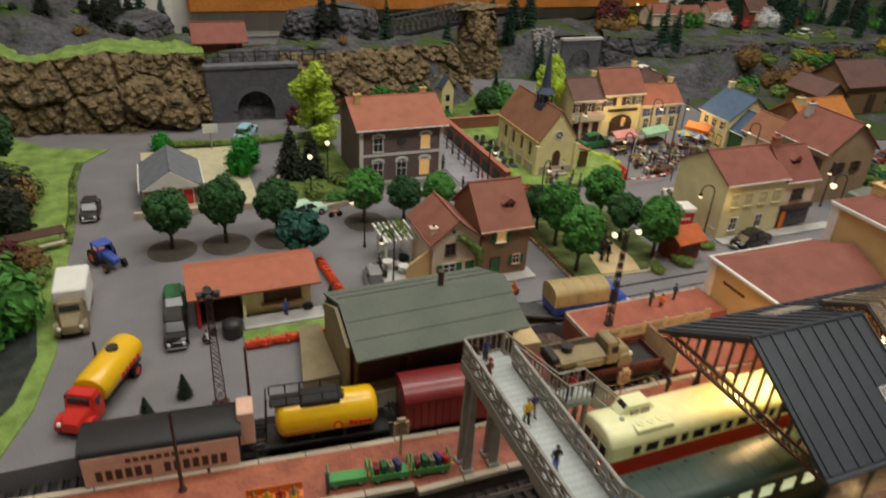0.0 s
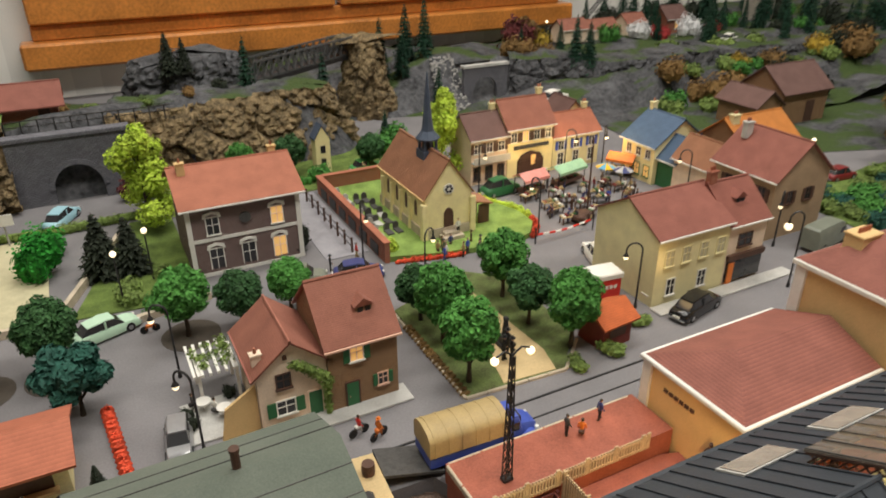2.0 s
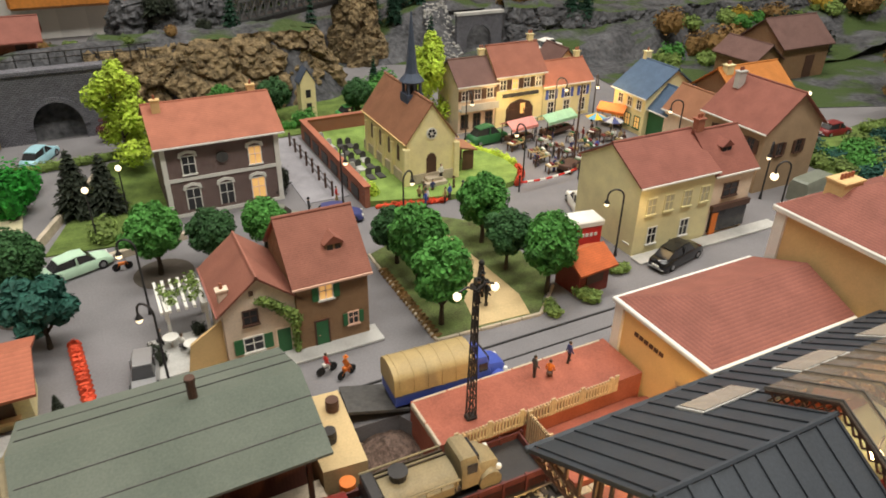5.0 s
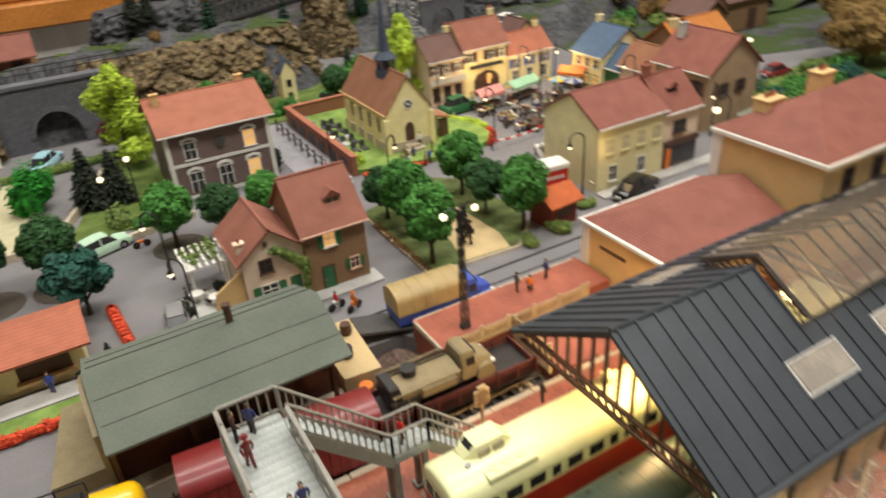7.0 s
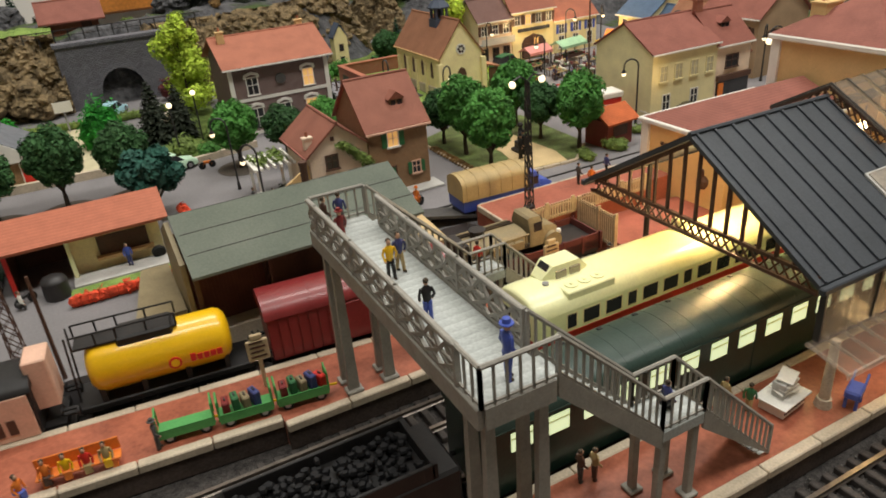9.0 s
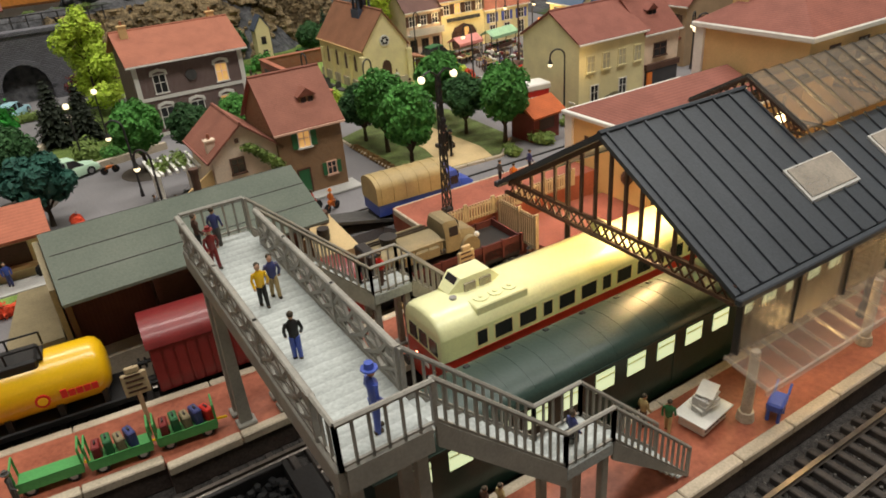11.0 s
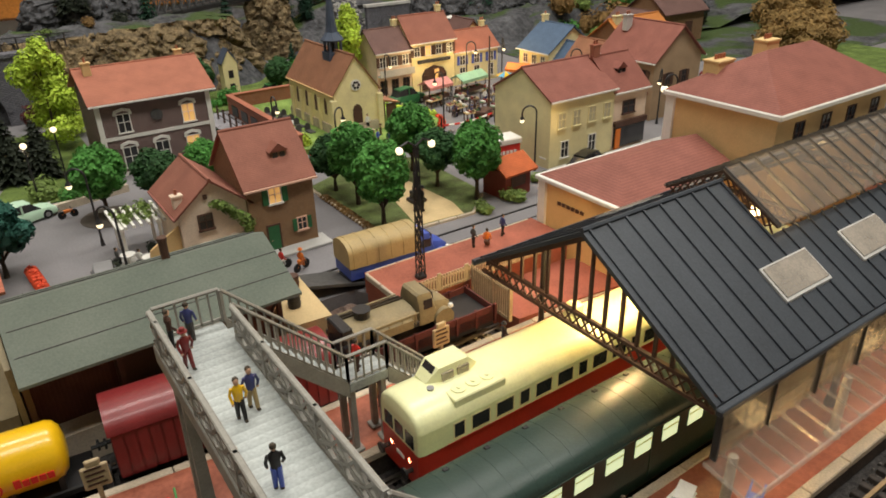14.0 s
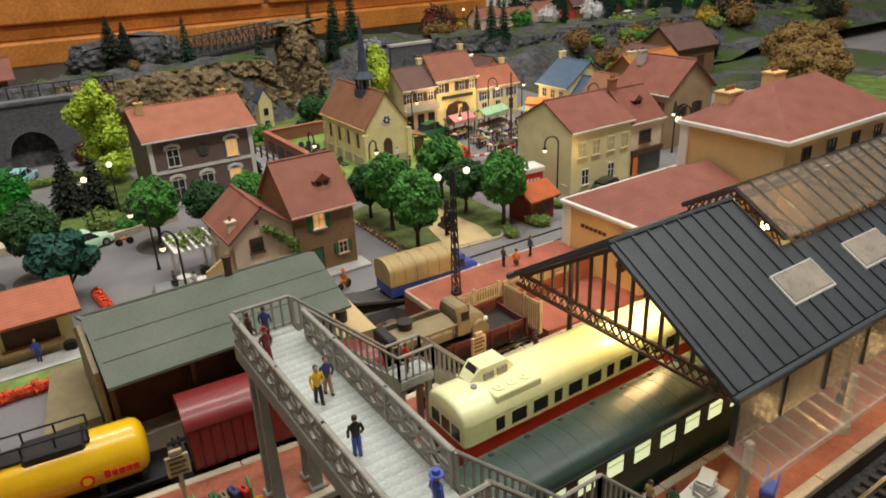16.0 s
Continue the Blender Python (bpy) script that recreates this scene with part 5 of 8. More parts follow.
# row of houses behind the market
row = ((60.9, 65.7, 5.5, 7.7, BEIGE, TERRA[4], "grey-beige row house with first-floor balcony"), (65.8, 72.2, 6.1, 8.8, YELLOWPL, TERRA[1], "yellow town hall house with a broad arched ground floor"), (72.3, 79.2, 4.2, 6.2, PALEYEL, TERRA[0], "low cream row house with blue shutters"))
for i, (xa, xb, ze, zr, wm, rm, lab) in enumerate(row):
    b = thing("row_house", (xa + xb) / 2, 81.5, 0.3, 0, lab, "house", "row houses behind the market", move=(0.3, 1.3))
    gable_house(b, xa, xb, 79.5, 84.6, 0, ze, zr, "x", wm, rm, 0.25)
    n = 3 if i != 1 else 4
    for k in range(n):
        x = xa + (k + 0.5) * (xb - xa) / n
        window_on(b, "S", x, ze - 1.7, 0.75, 1.1, 79.5, LIT if (i == 1 and k == 1) else PANE, WHITE, BLUE if i == 2 else BROWNIRON)
    if i == 1:
        part("arch", Shape().prism([(67.2, 0.2), (70.8, 0.2), (70.8, 2.0), (70.3, 2.7), (69, 3.1), (67.7, 2.7), (67.2, 2.0)], "y", 79.3, 79.52), BROWNIRON, b, "dark arched doorway", True)
        part("lit_pane", Shape().box(69.0, 69.6, 79.2, 79.32, 1.4, 2.6), LIT, b, "", True)
        part("arch_door", Shape().box(67.3, 68.6, 79.2, 79.3, 0.2, 2.0).box(69.4, 70.7, 79.2, 79.3, 0.2, 2.0), BROWNIRON, b, "", True)
        part("sign", Shape().box(66.6, 71.4, 79.25, 79.45, 3.5, 3.9), GREYSLEEPER, b, "", True)
    else:
        for k in range(n):
            x = xa + (k + 0.5) * (xb - xa) / n
            window_on(b, "S", x, 0.6, 0.8, 1.5, 79.5, PANE, WHITE if i else BROWNIRON)
    if i == 0:
        part("balcony", Shape().box(xa, xb, 78.7, 79.45, 2.7, 2.85).box(xa, xb, 78.7, 78.78, 2.85, 3.5), PAVE, b, "", True)
    chimney(b, xb - 0.6, 82.2, zr - 0.5, zr + 1.0, PALEYEL, 0.35, 2)
h9 = thing("house", 78.5, 86, 0.3, 0, "small yellow gabled house behind the row", "house")
gable_house(h9, 76.2, 80.6, 84.8, 89, 0, 4.6, 7.0, "y", YELLOWPL, TERRA[4], 0.3)
# dark barns
b1 = thing("barn", 117, 84, 0, 0, "dark timber barn with worn brown tiled roof", "barn")
gable_house(b1, 112.4, 122, 80.4, 88, 0, 5.0, 8.0, "x", BROWNPL, TERRA[4], 0.5, BROWNIRON)
door_on(b1, "S", 118.4, 0, 1.6, 3.2, 80.4, BROWNIRON, BROWNIRON)
b2 = thing("barn", 110, 84, 0, 0, "low timber barn with worn brown tiled roof", "barn")
gable_house(b2, 107.4, 112.2, 80.6, 87.5, 0, 3.6, 5.4, "y", BROWNPL, TERRA[4], 0.5, BROWNIRON)

# goods building and station
gd = thing("goods_building", 56.8, 37, -0.2, 0, "yellow goods building with low red tiled roof and white cornice", "station building")
X0, X1, Y0, Y1 = 50.7, 62.2, 33.0, 40.8
part("wall", Shape().box(X0 + 0.2, X1, Y0 + 0.2, Y1 - 0.2, -1.0, 4.5), STATIONPL, gd, "", True)
part("corner_pilaster", Shape().box(X0, X0 + 0.7, Y1 - 0.8, Y1 - 0.1, -0.2, 4.5), WHITE, gd, "", True)
part("cornice", Shape().box(X0 - 0.15, X1, Y0 - 0.1, Y1 + 0.15, 4.45, 4.75, 0.06), WHITE, gd, "", True)
ym = (Y0 + Y1) / 2
part("roof", Shape().add([(X0 + 0.1, Y0 + 0.1, 4.76), (X1, Y0 + 0.1, 4.76), (X1, Y1 - 0.1, 4.76), (X0 + 0.1, Y1 - 0.1, 4.76), (X0 + 3.4, ym, 6.3), (X1, ym, 6.3)], [(0, 1, 5, 4), (2, 3, 4, 5), (3, 0, 4), (1, 2, 5), (0, 3, 2, 1)]), TERRA[2], gd, "", True)
for k in range(6):
    part("lettering_bar", Shape().box(X0 + 0.13, X0 + 0.2, 38.6 - k * 0.42, 38.9 - k * 0.42, 3.1, 3.35), BROWNIRON, gd, "", True)
part("wall_lamp", Shape().tube([(50.9, 34.6, 1.6), (50.5, 34.6, 2.0), (50.4, 34.6, 2.6)], 0.12, 6).ball((50.5, 34.6, 1.7), (0.35, 0.45, 0.5), 8), BROWNIRON, gd, "", True)

st = thing("station_building", 85, 35.6, -0.2, 0, "large yellow station building with hipped red roof and white cornice", "station building")
A0, A1, B0, B1, ZC = 62.3, 77.4, 31.0, 40.2, 8.5
part("wall", Shape().box(A0 + 0.3, A1 - 0.3, B0 + 0.3, B1 - 0.3, -1.0, ZC), STATIONPL, st, "", True)
part("cornice", Shape().box(A0 - 0.1, A1 + 0.1, B0 - 0.1, B1 + 0.1, ZC - 0.05, ZC + 0.35, 0.08), WHITE, st, "", True)
bm_ = (B0 + B1) / 2
part("roof", Shape().add([(A0, B0, ZC + 0.36), (A1, B0, ZC + 0.36), (A1, B1, ZC + 0.36), (A0, B1, ZC + 0.36), (A0 + 4.6, bm_, 11.7), (A1 - 4.6, bm_, 11.7)], [(0, 1, 5, 4), (2, 3, 4, 5), (3, 0, 4), (1, 2, 5), (0, 3, 2, 1)]), TERRA[2], st, "", True)
part("corner_pilaster", Shape().box(A0 + 0.1, A0 + 0.9, B1 - 0.9, B1 - 0.15, -0.2, ZC), WHITE, st, "", True)
for k in range(4):
    x = A0 + 3 + k * 3.3
    window_on(st, "N", x, 5.2, 1.1, 2.2, B1 - 0.3, PANE, WHITE)
    window_on(st, "N", x, 0.6, 1.2, 3.0, B1 - 0.3, PANE, WHITE)
    window_on(st, "S", x, 6.2, 1.0, 1.6, B0 + 0.3, PANE, BROWNIRON)
chimney(st, 65.2, 38.0, 9.4, 11.0, STATIONPL, 0.9, 4)
chimney(st, 71.5, 38.4, 9.6, 11.6, STATIONPL, 0.8, 3)

# ---- hills behind the town ----
def fb_noise(x, y, z=0.0, s=0.08):
    p = Vector((x * s, y * s, z * s))
    return noise.fractal(p, 1.0, 2.0, 4)


HX = (-40, -10, 10, 28, 46, 57, 78, 100, 160)
HY = (97, 102, 110, 118, 128, 149)
HZ = ((-0.9, 9, 16, 24, 25, 20), (-0.9, 8.5, 13, 17, 15, 9), (-0.9, 8.3, 8.8, 8, 3, 0), (-0.9, 8.2, 5, 4.5, 1.2, -0.5), (-0.9, 8.6, 8, 6, 2.5, -0.5),
      (-0.9, -0.9, -0.6, 1.5, 3.5, 3.5), (-0.9, -0.9, 0.4, 6.5, 6.5, 3), (-0.9, 3.6, 4.6, 4.6, 4.6, 2.5), (2.5, 5, 6, 7, 6, 6))


def hill_height(x, y):
    """Height of the hills: nothing in the town, rising behind it, falling again towards the room's wall."""
    if y < 97 and x < 100:
        return -0.9
    x, y = max(-39.9, min(159.9, x)), max(HY[0] + 0.01, min(148.9, y + (max(0.0, x - 96) * 0.12 if y > 60 else 0)))
    i = max(k for k in range(len(HX) - 1) if HX[k] <= x)
    j = max(k for k in range(5) if HY[k] <= y)
    u, w = (x - HX[i]) / (HX[i + 1] - HX[i]), (y - HY[j]) / (HY[j + 1] - HY[j])
    u, w = u * u * (3 - 2 * u), w * w * (3 - 2 * w)
    h = (HZ[i][j] * (1 - u) + HZ[i + 1][j] * u) * (1 - w) + (HZ[i][j + 1] * (1 - u) + HZ[i + 1][j + 1] * u) * w
    return h + (fb_noise(x, y) * 1.2 + fb_noise(x, y, 5, 0.25) * 0.7 if h > 0.5 else 0)


def grid_mesh(x0, x1, y0, y1, nx, ny, fz):
    s = Shape()
    v = []
    for j in range(ny + 1):
        for i in range(nx + 1):
            x, y = x0 + (x1 - x0) * i / nx, y0 + (y1 - y0) * j / ny
            v.append((x, y, fz(x, y)))
    f = [(j * (nx + 1) + i, j * (nx + 1) + i + 1, (j + 1) * (nx + 1) + i + 1, (j + 1) * (nx + 1) + i) for j in range(ny) for i in range(nx)]
    return s.add(v, f)


def grass_over(m, name, grass, amount=0.55):
    """Grass flock on the flat parts of a painted rock surface, in ragged patches."""
    g = m.copy()
    g.name = name
    nt = g.node_tree
    b = nt.nodes["Principled BSDF"]
    src = b.inputs["Base Color"].links[0].from_socket
    geo, sep = nt.nodes.new("ShaderNodeNewGeometry"), nt.nodes.new("ShaderNodeSeparateXYZ")
    nt.links.new(geo.outputs["True Normal"], sep.inputs[0])
    n, tc = nt.nodes.new("ShaderNodeTexNoise"), nt.nodes.new("ShaderNodeTexCoord")
    n.inputs["Scale"].default_value = 14
    nt.links.new(tc.outputs["Object"], n.inputs["Vector"])
    mul = nt.nodes.new("ShaderNodeMath")
    mul.operation = "MULTIPLY"
    nt.links.new(sep.outputs["Z"], mul.inputs[0])
    nt.links.new(n.outputs["Fac"], mul.inputs[1])
    ramp = nt.nodes.new("ShaderNodeValToRGB")
    ramp.color_ramp.elements[0].position, ramp.color_ramp.elements[1].position = amount - 0.06, amount + 0.03
    nt.links.new(mul.outputs[0], ramp.inputs["Fac"])
    mx = nt.nodes.new("ShaderNodeMix")
    mx.data_type = "RGBA"
    nt.links.new(ramp.outputs["Color"], mx.inputs["Factor"])
    nt.links.new(src, mx.inputs["A"])
    mx.inputs["B"].default_value = (*grass, 1)
    nt.links.new(mx.outputs["Result"], b.inputs["Base Color"])
    return g


HILL = grass_over(MOUNT, "hill_with_grass", (0.05, 0.08, 0.02), 0.5)
structure("hills", grid_mesh(-100, 260, 84, 149.3, 180, 60, hill_height), HILL, "grey painted plaster hills with patches of green grass", 50)


def cliff(name, pts, h, label, material=ROCK, seed=0, depth=2.4, top=GRASS):
    """A craggy rock face along a line, with a grassy top edge."""
    c = thing(name, pts[0][0], pts[0][1], -0.9, 0, label, "rock", "", "structure")
    s = Shape()
    v = []
    total = sum(math.hypot(b[0] - a[0], b[1] - a[1]) for a, b in zip(pts, pts[1:]))
    nu, nv = int(total / 0.3), 40

    def along(d):
        for a, b in zip(pts, pts[1:]):
            L = math.hypot(b[0] - a[0], b[1] - a[1])
            if d <= L:
                return a[0] + (b[0] - a[0]) * d / L, a[1] + (b[1] - a[1]) * d / L, (b[1] - a[1]) / L, -(b[0] - a[0]) / L
            d -= L
        return (*pts[-1], 0, -1)

    for j in range(nv + 1):
        for i in range(nu + 1):
            x, y, nx, ny = along(total * i / nu * 0.9999)
            hh = h * (1 + 0.12 * fb_noise(x, y, seed, 0.12))
            z = -0.9 + (hh + 0.9) * j / nv
            p = Vector((x * 0.16 + seed, y * 0.16, z * 0.2))
            cell, pts_ = noise.voronoi(Vector((p.x, p.y, p.z * 0.75)) * 1.5)[:2]
            q = Vector((pts_[0].x * 9.1, pts_[0].y * 7.3, pts_[0].z * 8.7))
            fine = noise.voronoi(p * 5.5)[0]
            d = depth * (noise.noise(q) * 0.75 + 0.35) - depth * 0.5 * max(0.0, 0.16 - (cell[1] - cell[0])) * 5 + depth * 0.5 * (fine[1] - fine[0]) + 0.3 * noise.fractal(p * 4, 1, 2, 3)
            back = -depth * 1.5 * (j / nv) ** 2.2
            v.append((x + nx * (d + back), y + ny * (d + back), z))
    f = [(j * (nu + 1) + i, j * (nu + 1) + i + 1, (j + 1) * (nu + 1) + i + 1, (j + 1) * (nu + 1) + i) for j in range(nv) for i in range(nu)]
    part("rock_face", s.add(v, f), material, c, "", True)
    t = Shape()
    tv = []
    for i in range(nu + 1):
        tv.append(v[nv * (nu + 1) + i])
    for k in (1, 2, 3):
        for i in range(nu + 1):
            x, y, nx, ny = along(total * i / nu * 0.9999)
            px, py, pz = tv[i]
            tv.append((px - nx * 2.4 * k, py - ny * 2.4 * k, pz + 0.25 * math.sin(k) + 0.3 * fb_noise(px, py, k, 0.4)))
    part("grassy_top", t.add(tv, [(k * (nu + 1) + i, k * (nu + 1) + i + 1, (k + 1) * (nu + 1) + i + 1, (k + 1) * (nu + 1) + i) for k in range(3) for i in range(nu)]), top, c, "", True)
    return c


cliff("cliff", [(-34, 106), (-20, 100), (-6, 97.5), (6, 96.5), (15.2, 96.5)], 9.0, "brown craggy cliff with grassy top beside the tunnel", seed=1, depth=2.6, top=LAWN)
cliff("cliff", [(24.6, 98.5), (31, 97.5), (38, 98.5), (44, 98.6), (51, 99.6), (54, 102), (55, 106)], 8.4, "brown craggy cliff with grassy top behind the house", seed=7, depth=2.2, top=HILL)
cliff("grey_rock", [(28, 117), (30, 112.5), (36, 111), (42, 112), (45, 116)], 10.8, "dark grey rock standing on the hill", MOUNT, 31, 1.6, MOUNT)
cliff("grey_rock", [(-38, 116), (-20, 110), (-6, 109), (6, 110), (13, 114)], 10.0, "dark grey mountain flank above the cliff", MOUNT, 41, 2.4, MOUNT)
cliff("rock_pillar", [(58.6, 117), (60, 112.5), (62.6, 111.5), (65.4, 113), (66.4, 118)], 10.8, "layered brown rock pillar at the end of the girder bridge", seed=13, depth=1.4, top=ROCK)

# tunnel portal
tp = thing("tunnel_portal", 20.5, 97.3, 0, 0, "grey stone road tunnel portal with dark arch", "tunnel", "", "structure")
arch = [(23.6, 0)] + [(21.1 + 2.5 * math.cos(a * math.pi / 12), 1.6 + 2.7 * math.sin(a * math.pi / 12)) for a in range(13)] + [(18.6, 0)]
part("wall", Shape().prism([(14.9, 0), (14.9, 7.3), (27, 7.3), (27, 0)] + arch, "y", 97.2, 98.4), GREYSTONE, tp, "", True)
ring = [(21.1 + 3.0 * math.cos(a * math.pi / 12), 1.6 + 3.2 * math.sin(a * math.pi / 12)) for a in range(13)] + [(21.1 + 2.46 * math.cos(a * math.pi / 12), 1.6 + 2.66 * math.sin(a * math.pi / 12)) for a in range(12, -1, -1)]
part("arch_ring", Shape().prism(ring, "y", 97.0, 97.25), GREYSTONE, tp, "", True)
part("parapet", Shape().box(14.7, 27.2, 96.9, 98.5, 7.3, 7.8, 0.08), GREYSTONE, tp, "", True)
# black boxes stand in for the darkness inside the tunnel and hide the hill
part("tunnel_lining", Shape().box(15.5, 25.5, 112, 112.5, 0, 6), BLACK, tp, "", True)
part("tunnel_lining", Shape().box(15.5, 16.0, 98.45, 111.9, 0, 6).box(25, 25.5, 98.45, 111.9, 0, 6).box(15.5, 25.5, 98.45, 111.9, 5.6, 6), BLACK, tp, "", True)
# railing above the portal
rl = thing("fence", 20, 99, 7.8, 0, "thin dark railing above the tunnel portal", "fence")
part("rail", Shape().box(-8, 12, -0.05, 0.05, 1.2, 1.3).box(-8, 12, -0.05, 0.05, 0.6, 0.68), DARK, rl)
for i in range(13):
    part("post", Shape().box(-8 + i * 1.6, -7.86 + i * 1.6, -0.07, 0.07, -0.3, 1.3), DARK, rl)

# girder bridge between the cliffs
GIRDERGREY = mat("girder_grey", (0.08, 0.08, 0.08), 0.6, var=0.2)
gb = thing("girder_bridge", 54, 110, 6, 0, "dark grey riveted girder railway bridge", "bridge")
for k in (0, 3.2):
    a, b = Vector((43.5, 106 + k, 8.7)), Vector((61, 117 + k, 8.8))
    g = part("girder", Shape().add([a, b, b + Vector((0, 0, 0.5)), a + Vector((0, 0, 0.5)), a + Vector((0.2, 0.3, 0)), b + Vector((0.2, 0.3, 0)), b + Vector((0.2, 0.3, 0.5)), a + Vector((0.2, 0.3, 0.5))], [(0, 1, 2, 3), (4, 5, 6, 7), (3, 2, 6, 7), (0, 1, 5, 4)]).cyl(a + Vector((0, 0, 2.7)), b + Vector((0, 0, 2.7)), 0.18, n=4), GIRDERGREY, gb, "", True)
    for i in range(14):
        p, q = a + (b - a) * (i / 14), a + (b - a) * ((i + 1) / 14)
        part("brace", Shape().cyl(p + Vector((0, 0, 0.4)), q + Vector((0, 0, 2.7)), 0.09, n=4).cyl(q + Vector((0, 0, 0.4)), p + Vector((0, 0, 2.7)), 0.09, n=4).cyl(p + Vector((0, 0, 0.2)), p + Vector((0, 0, 2.7)), 0.1, n=4), GIRDERGREY, g, "", True)
part("deck", Shape().add([(43.5, 106, 8.9), (61, 117, 9.0), (61, 120.4, 9.0), (43.5, 109.4, 8.9), (43.5, 106, 8.3), (61, 117, 8.4), (61, 120.4, 8.4), (43.5, 109.4, 8.3)], [(0, 1, 2, 3), (4, 5, 6, 7), (0, 1, 5, 4), (2, 3, 7, 6)]), DARK, gb, "", True)

# stone tunnel beyond the pillar, with stone-pitched slope
t2 = thing("tunnel_portal", 82, 113, 0, 0, "small grey stone tunnel mouth in the hillside", "tunnel", "", "structure", move=(-3.4, 0))
arch = [(86.6, 0)] + [(84.4 + 2.2 * math.cos(a * math.pi / 10), 2.4 + 2.2 * math.sin(a * math.pi / 10)) for a in range(11)] + [(82.2, 0)]
part("wall", Shape().prism([(80.5, 0), (80.5, 6.2), (88.5, 6.2), (88.5, 0)] + arch, "y", 111.2, 112), GREYSTONE, t2, "", True)
part("coping", Shape().box(80.3, 88.7, 111, 112.1, 6.2, 6.6), PAVE, t2, "", True)
# black sheet behind the mouth, in place of the tunnel's unlit depth
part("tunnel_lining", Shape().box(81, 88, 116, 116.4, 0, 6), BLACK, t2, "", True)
slope = thing("stone_slope", 75, 113, 0, 0, "slope pitched with grey and white stones", "slope", "", "structure", move=(-2.6, 0))
part("bed", Shape().add([(73.5, 107, 0.2), (80.4, 110, 0.2), (80.4, 117, 7.4), (76.5, 117, 7.4)], [(0, 1, 2, 3)]), MOUNT, slope, "", True)
s = Shape()
rg = random.Random(3)
for _ in range(240):
    u, w = rg.random(), rg.random()
    x, y, z = (73.5 + 6.9 * u) * (1 - w) + (76.5 + 3.9 * u) * w, (107 + 3 * u) * (1 - w) + 117 * w, 0.2 + 7.2 * w
    s.ball((x, y, z + 0.1), (rg.uniform(0.2, 0.35), rg.uniform(0.2, 0.35), rg.uniform(0.12, 0.22)), 5)
st_ob = part("stones", s, mat("pitching_stone", (0.34, 0.33, 0.31), 0.9, var=0.4, scale=90), slope, "", True)
tagged(st_ob, "", "", "", "stuff")

# road embankment and roadside wall
emb = cliff("embankment", [(85.4, 111), (94, 106.5), (106, 103), (120, 101), (142, 99), (175, 97)], 6.4, "grey painted embankment with road behind it", MOUNT, 21, 0.9, HILL)

ground_piece("rough_ground", [(88, 77), (99, 73), (135, 60), (160, 60), (160, 106), (92, 106)], -0.1, 0.1, HILL, "dark rough grass ground beyond the market houses")

# brick hut, far wall house
hut = thing("lineside_hut", 18, 105, 7.1, 0, "small orange brick lineside hut with brown-red roof", "hut")
gable_house(hut, 14.8, 20.6, 103.2, 107.2, 6.6, 10.0, 11.6, "x", REDBR, TERRA[2], 0.8, TERRA[2])
door_on(hut, "S", 19.2, 7.1, 1.0, 2.2, 103.2, BROWNIRON, BROWNIRON)

# ---- plants ----
PLANTS = {}


def plant(kind, x, y, z=0.0, sc=1.0, rz=0.0, label=None):
    """A copy of a plant built once."""
    ob = copy_thing(PLANTS[kind], at(x, y, z, rz))
    ob.scale = (sc, sc, sc * (0.95 + 0.1 * math.sin(x * 3 + y)))
    if label:
        ob["label"] = label
    return ob


def make_tree(kind, leaf, h, r, trunk_h, n, size, label, seed, clumps=24, square=1.0):
    t = thing("tree", 0, 0, 0, 0, label, "tree", kind + " trees")
    rg = random.Random(seed)
    tr = Shape().cyl((0, 0, 0), (0.05, 0.02, trunk_h * 0.6), 0.22, 0.16, 7).cyl((0.05, 0.02, trunk_h * 0.6), (0, 0, trunk_h + r * 0.6), 0.16, 0.1, 6)
    s = Shape()
    cz = trunk_h + (h - trunk_h) / 2
    rz_ = (h - trunk_h) / 2
    for i in range(clumps):
        # clumps spread evenly over the crown, pushed about a little
        zt = 1 - 2 * (i + 0.5) / clumps
        a = i * 2.39996 + rg.uniform(-0.3, 0.3)
        q = math.sqrt(1 - zt * zt)
        k = rg.uniform(0.6, 0.72)
        c = (q * math.cos(a) * r * k, q * math.sin(a) * r * k, cz + zt * rz_ * k)
        tr.cyl((0, 0, trunk_h * 0.8), c, 0.09, 0.04, 5)
        g = rg.uniform(0.32, 0.4)
        s.leaves(c, (r * g, r * g, rz_ * g), 2 * n // clumps, size, rg, 0.6)
        s.ball(c, (r * g * 0.7, r * g * 0.7, rz_ * g * 0.7), 7)
    s.ball((0, 0, cz), (r * 0.62, r * 0.62, rz_ * 0.64), 10)
    part("trunk", tr, TRUNK, t)
    part("crown", s, leaf, t)
    PLANTS[kind] = t
    return t


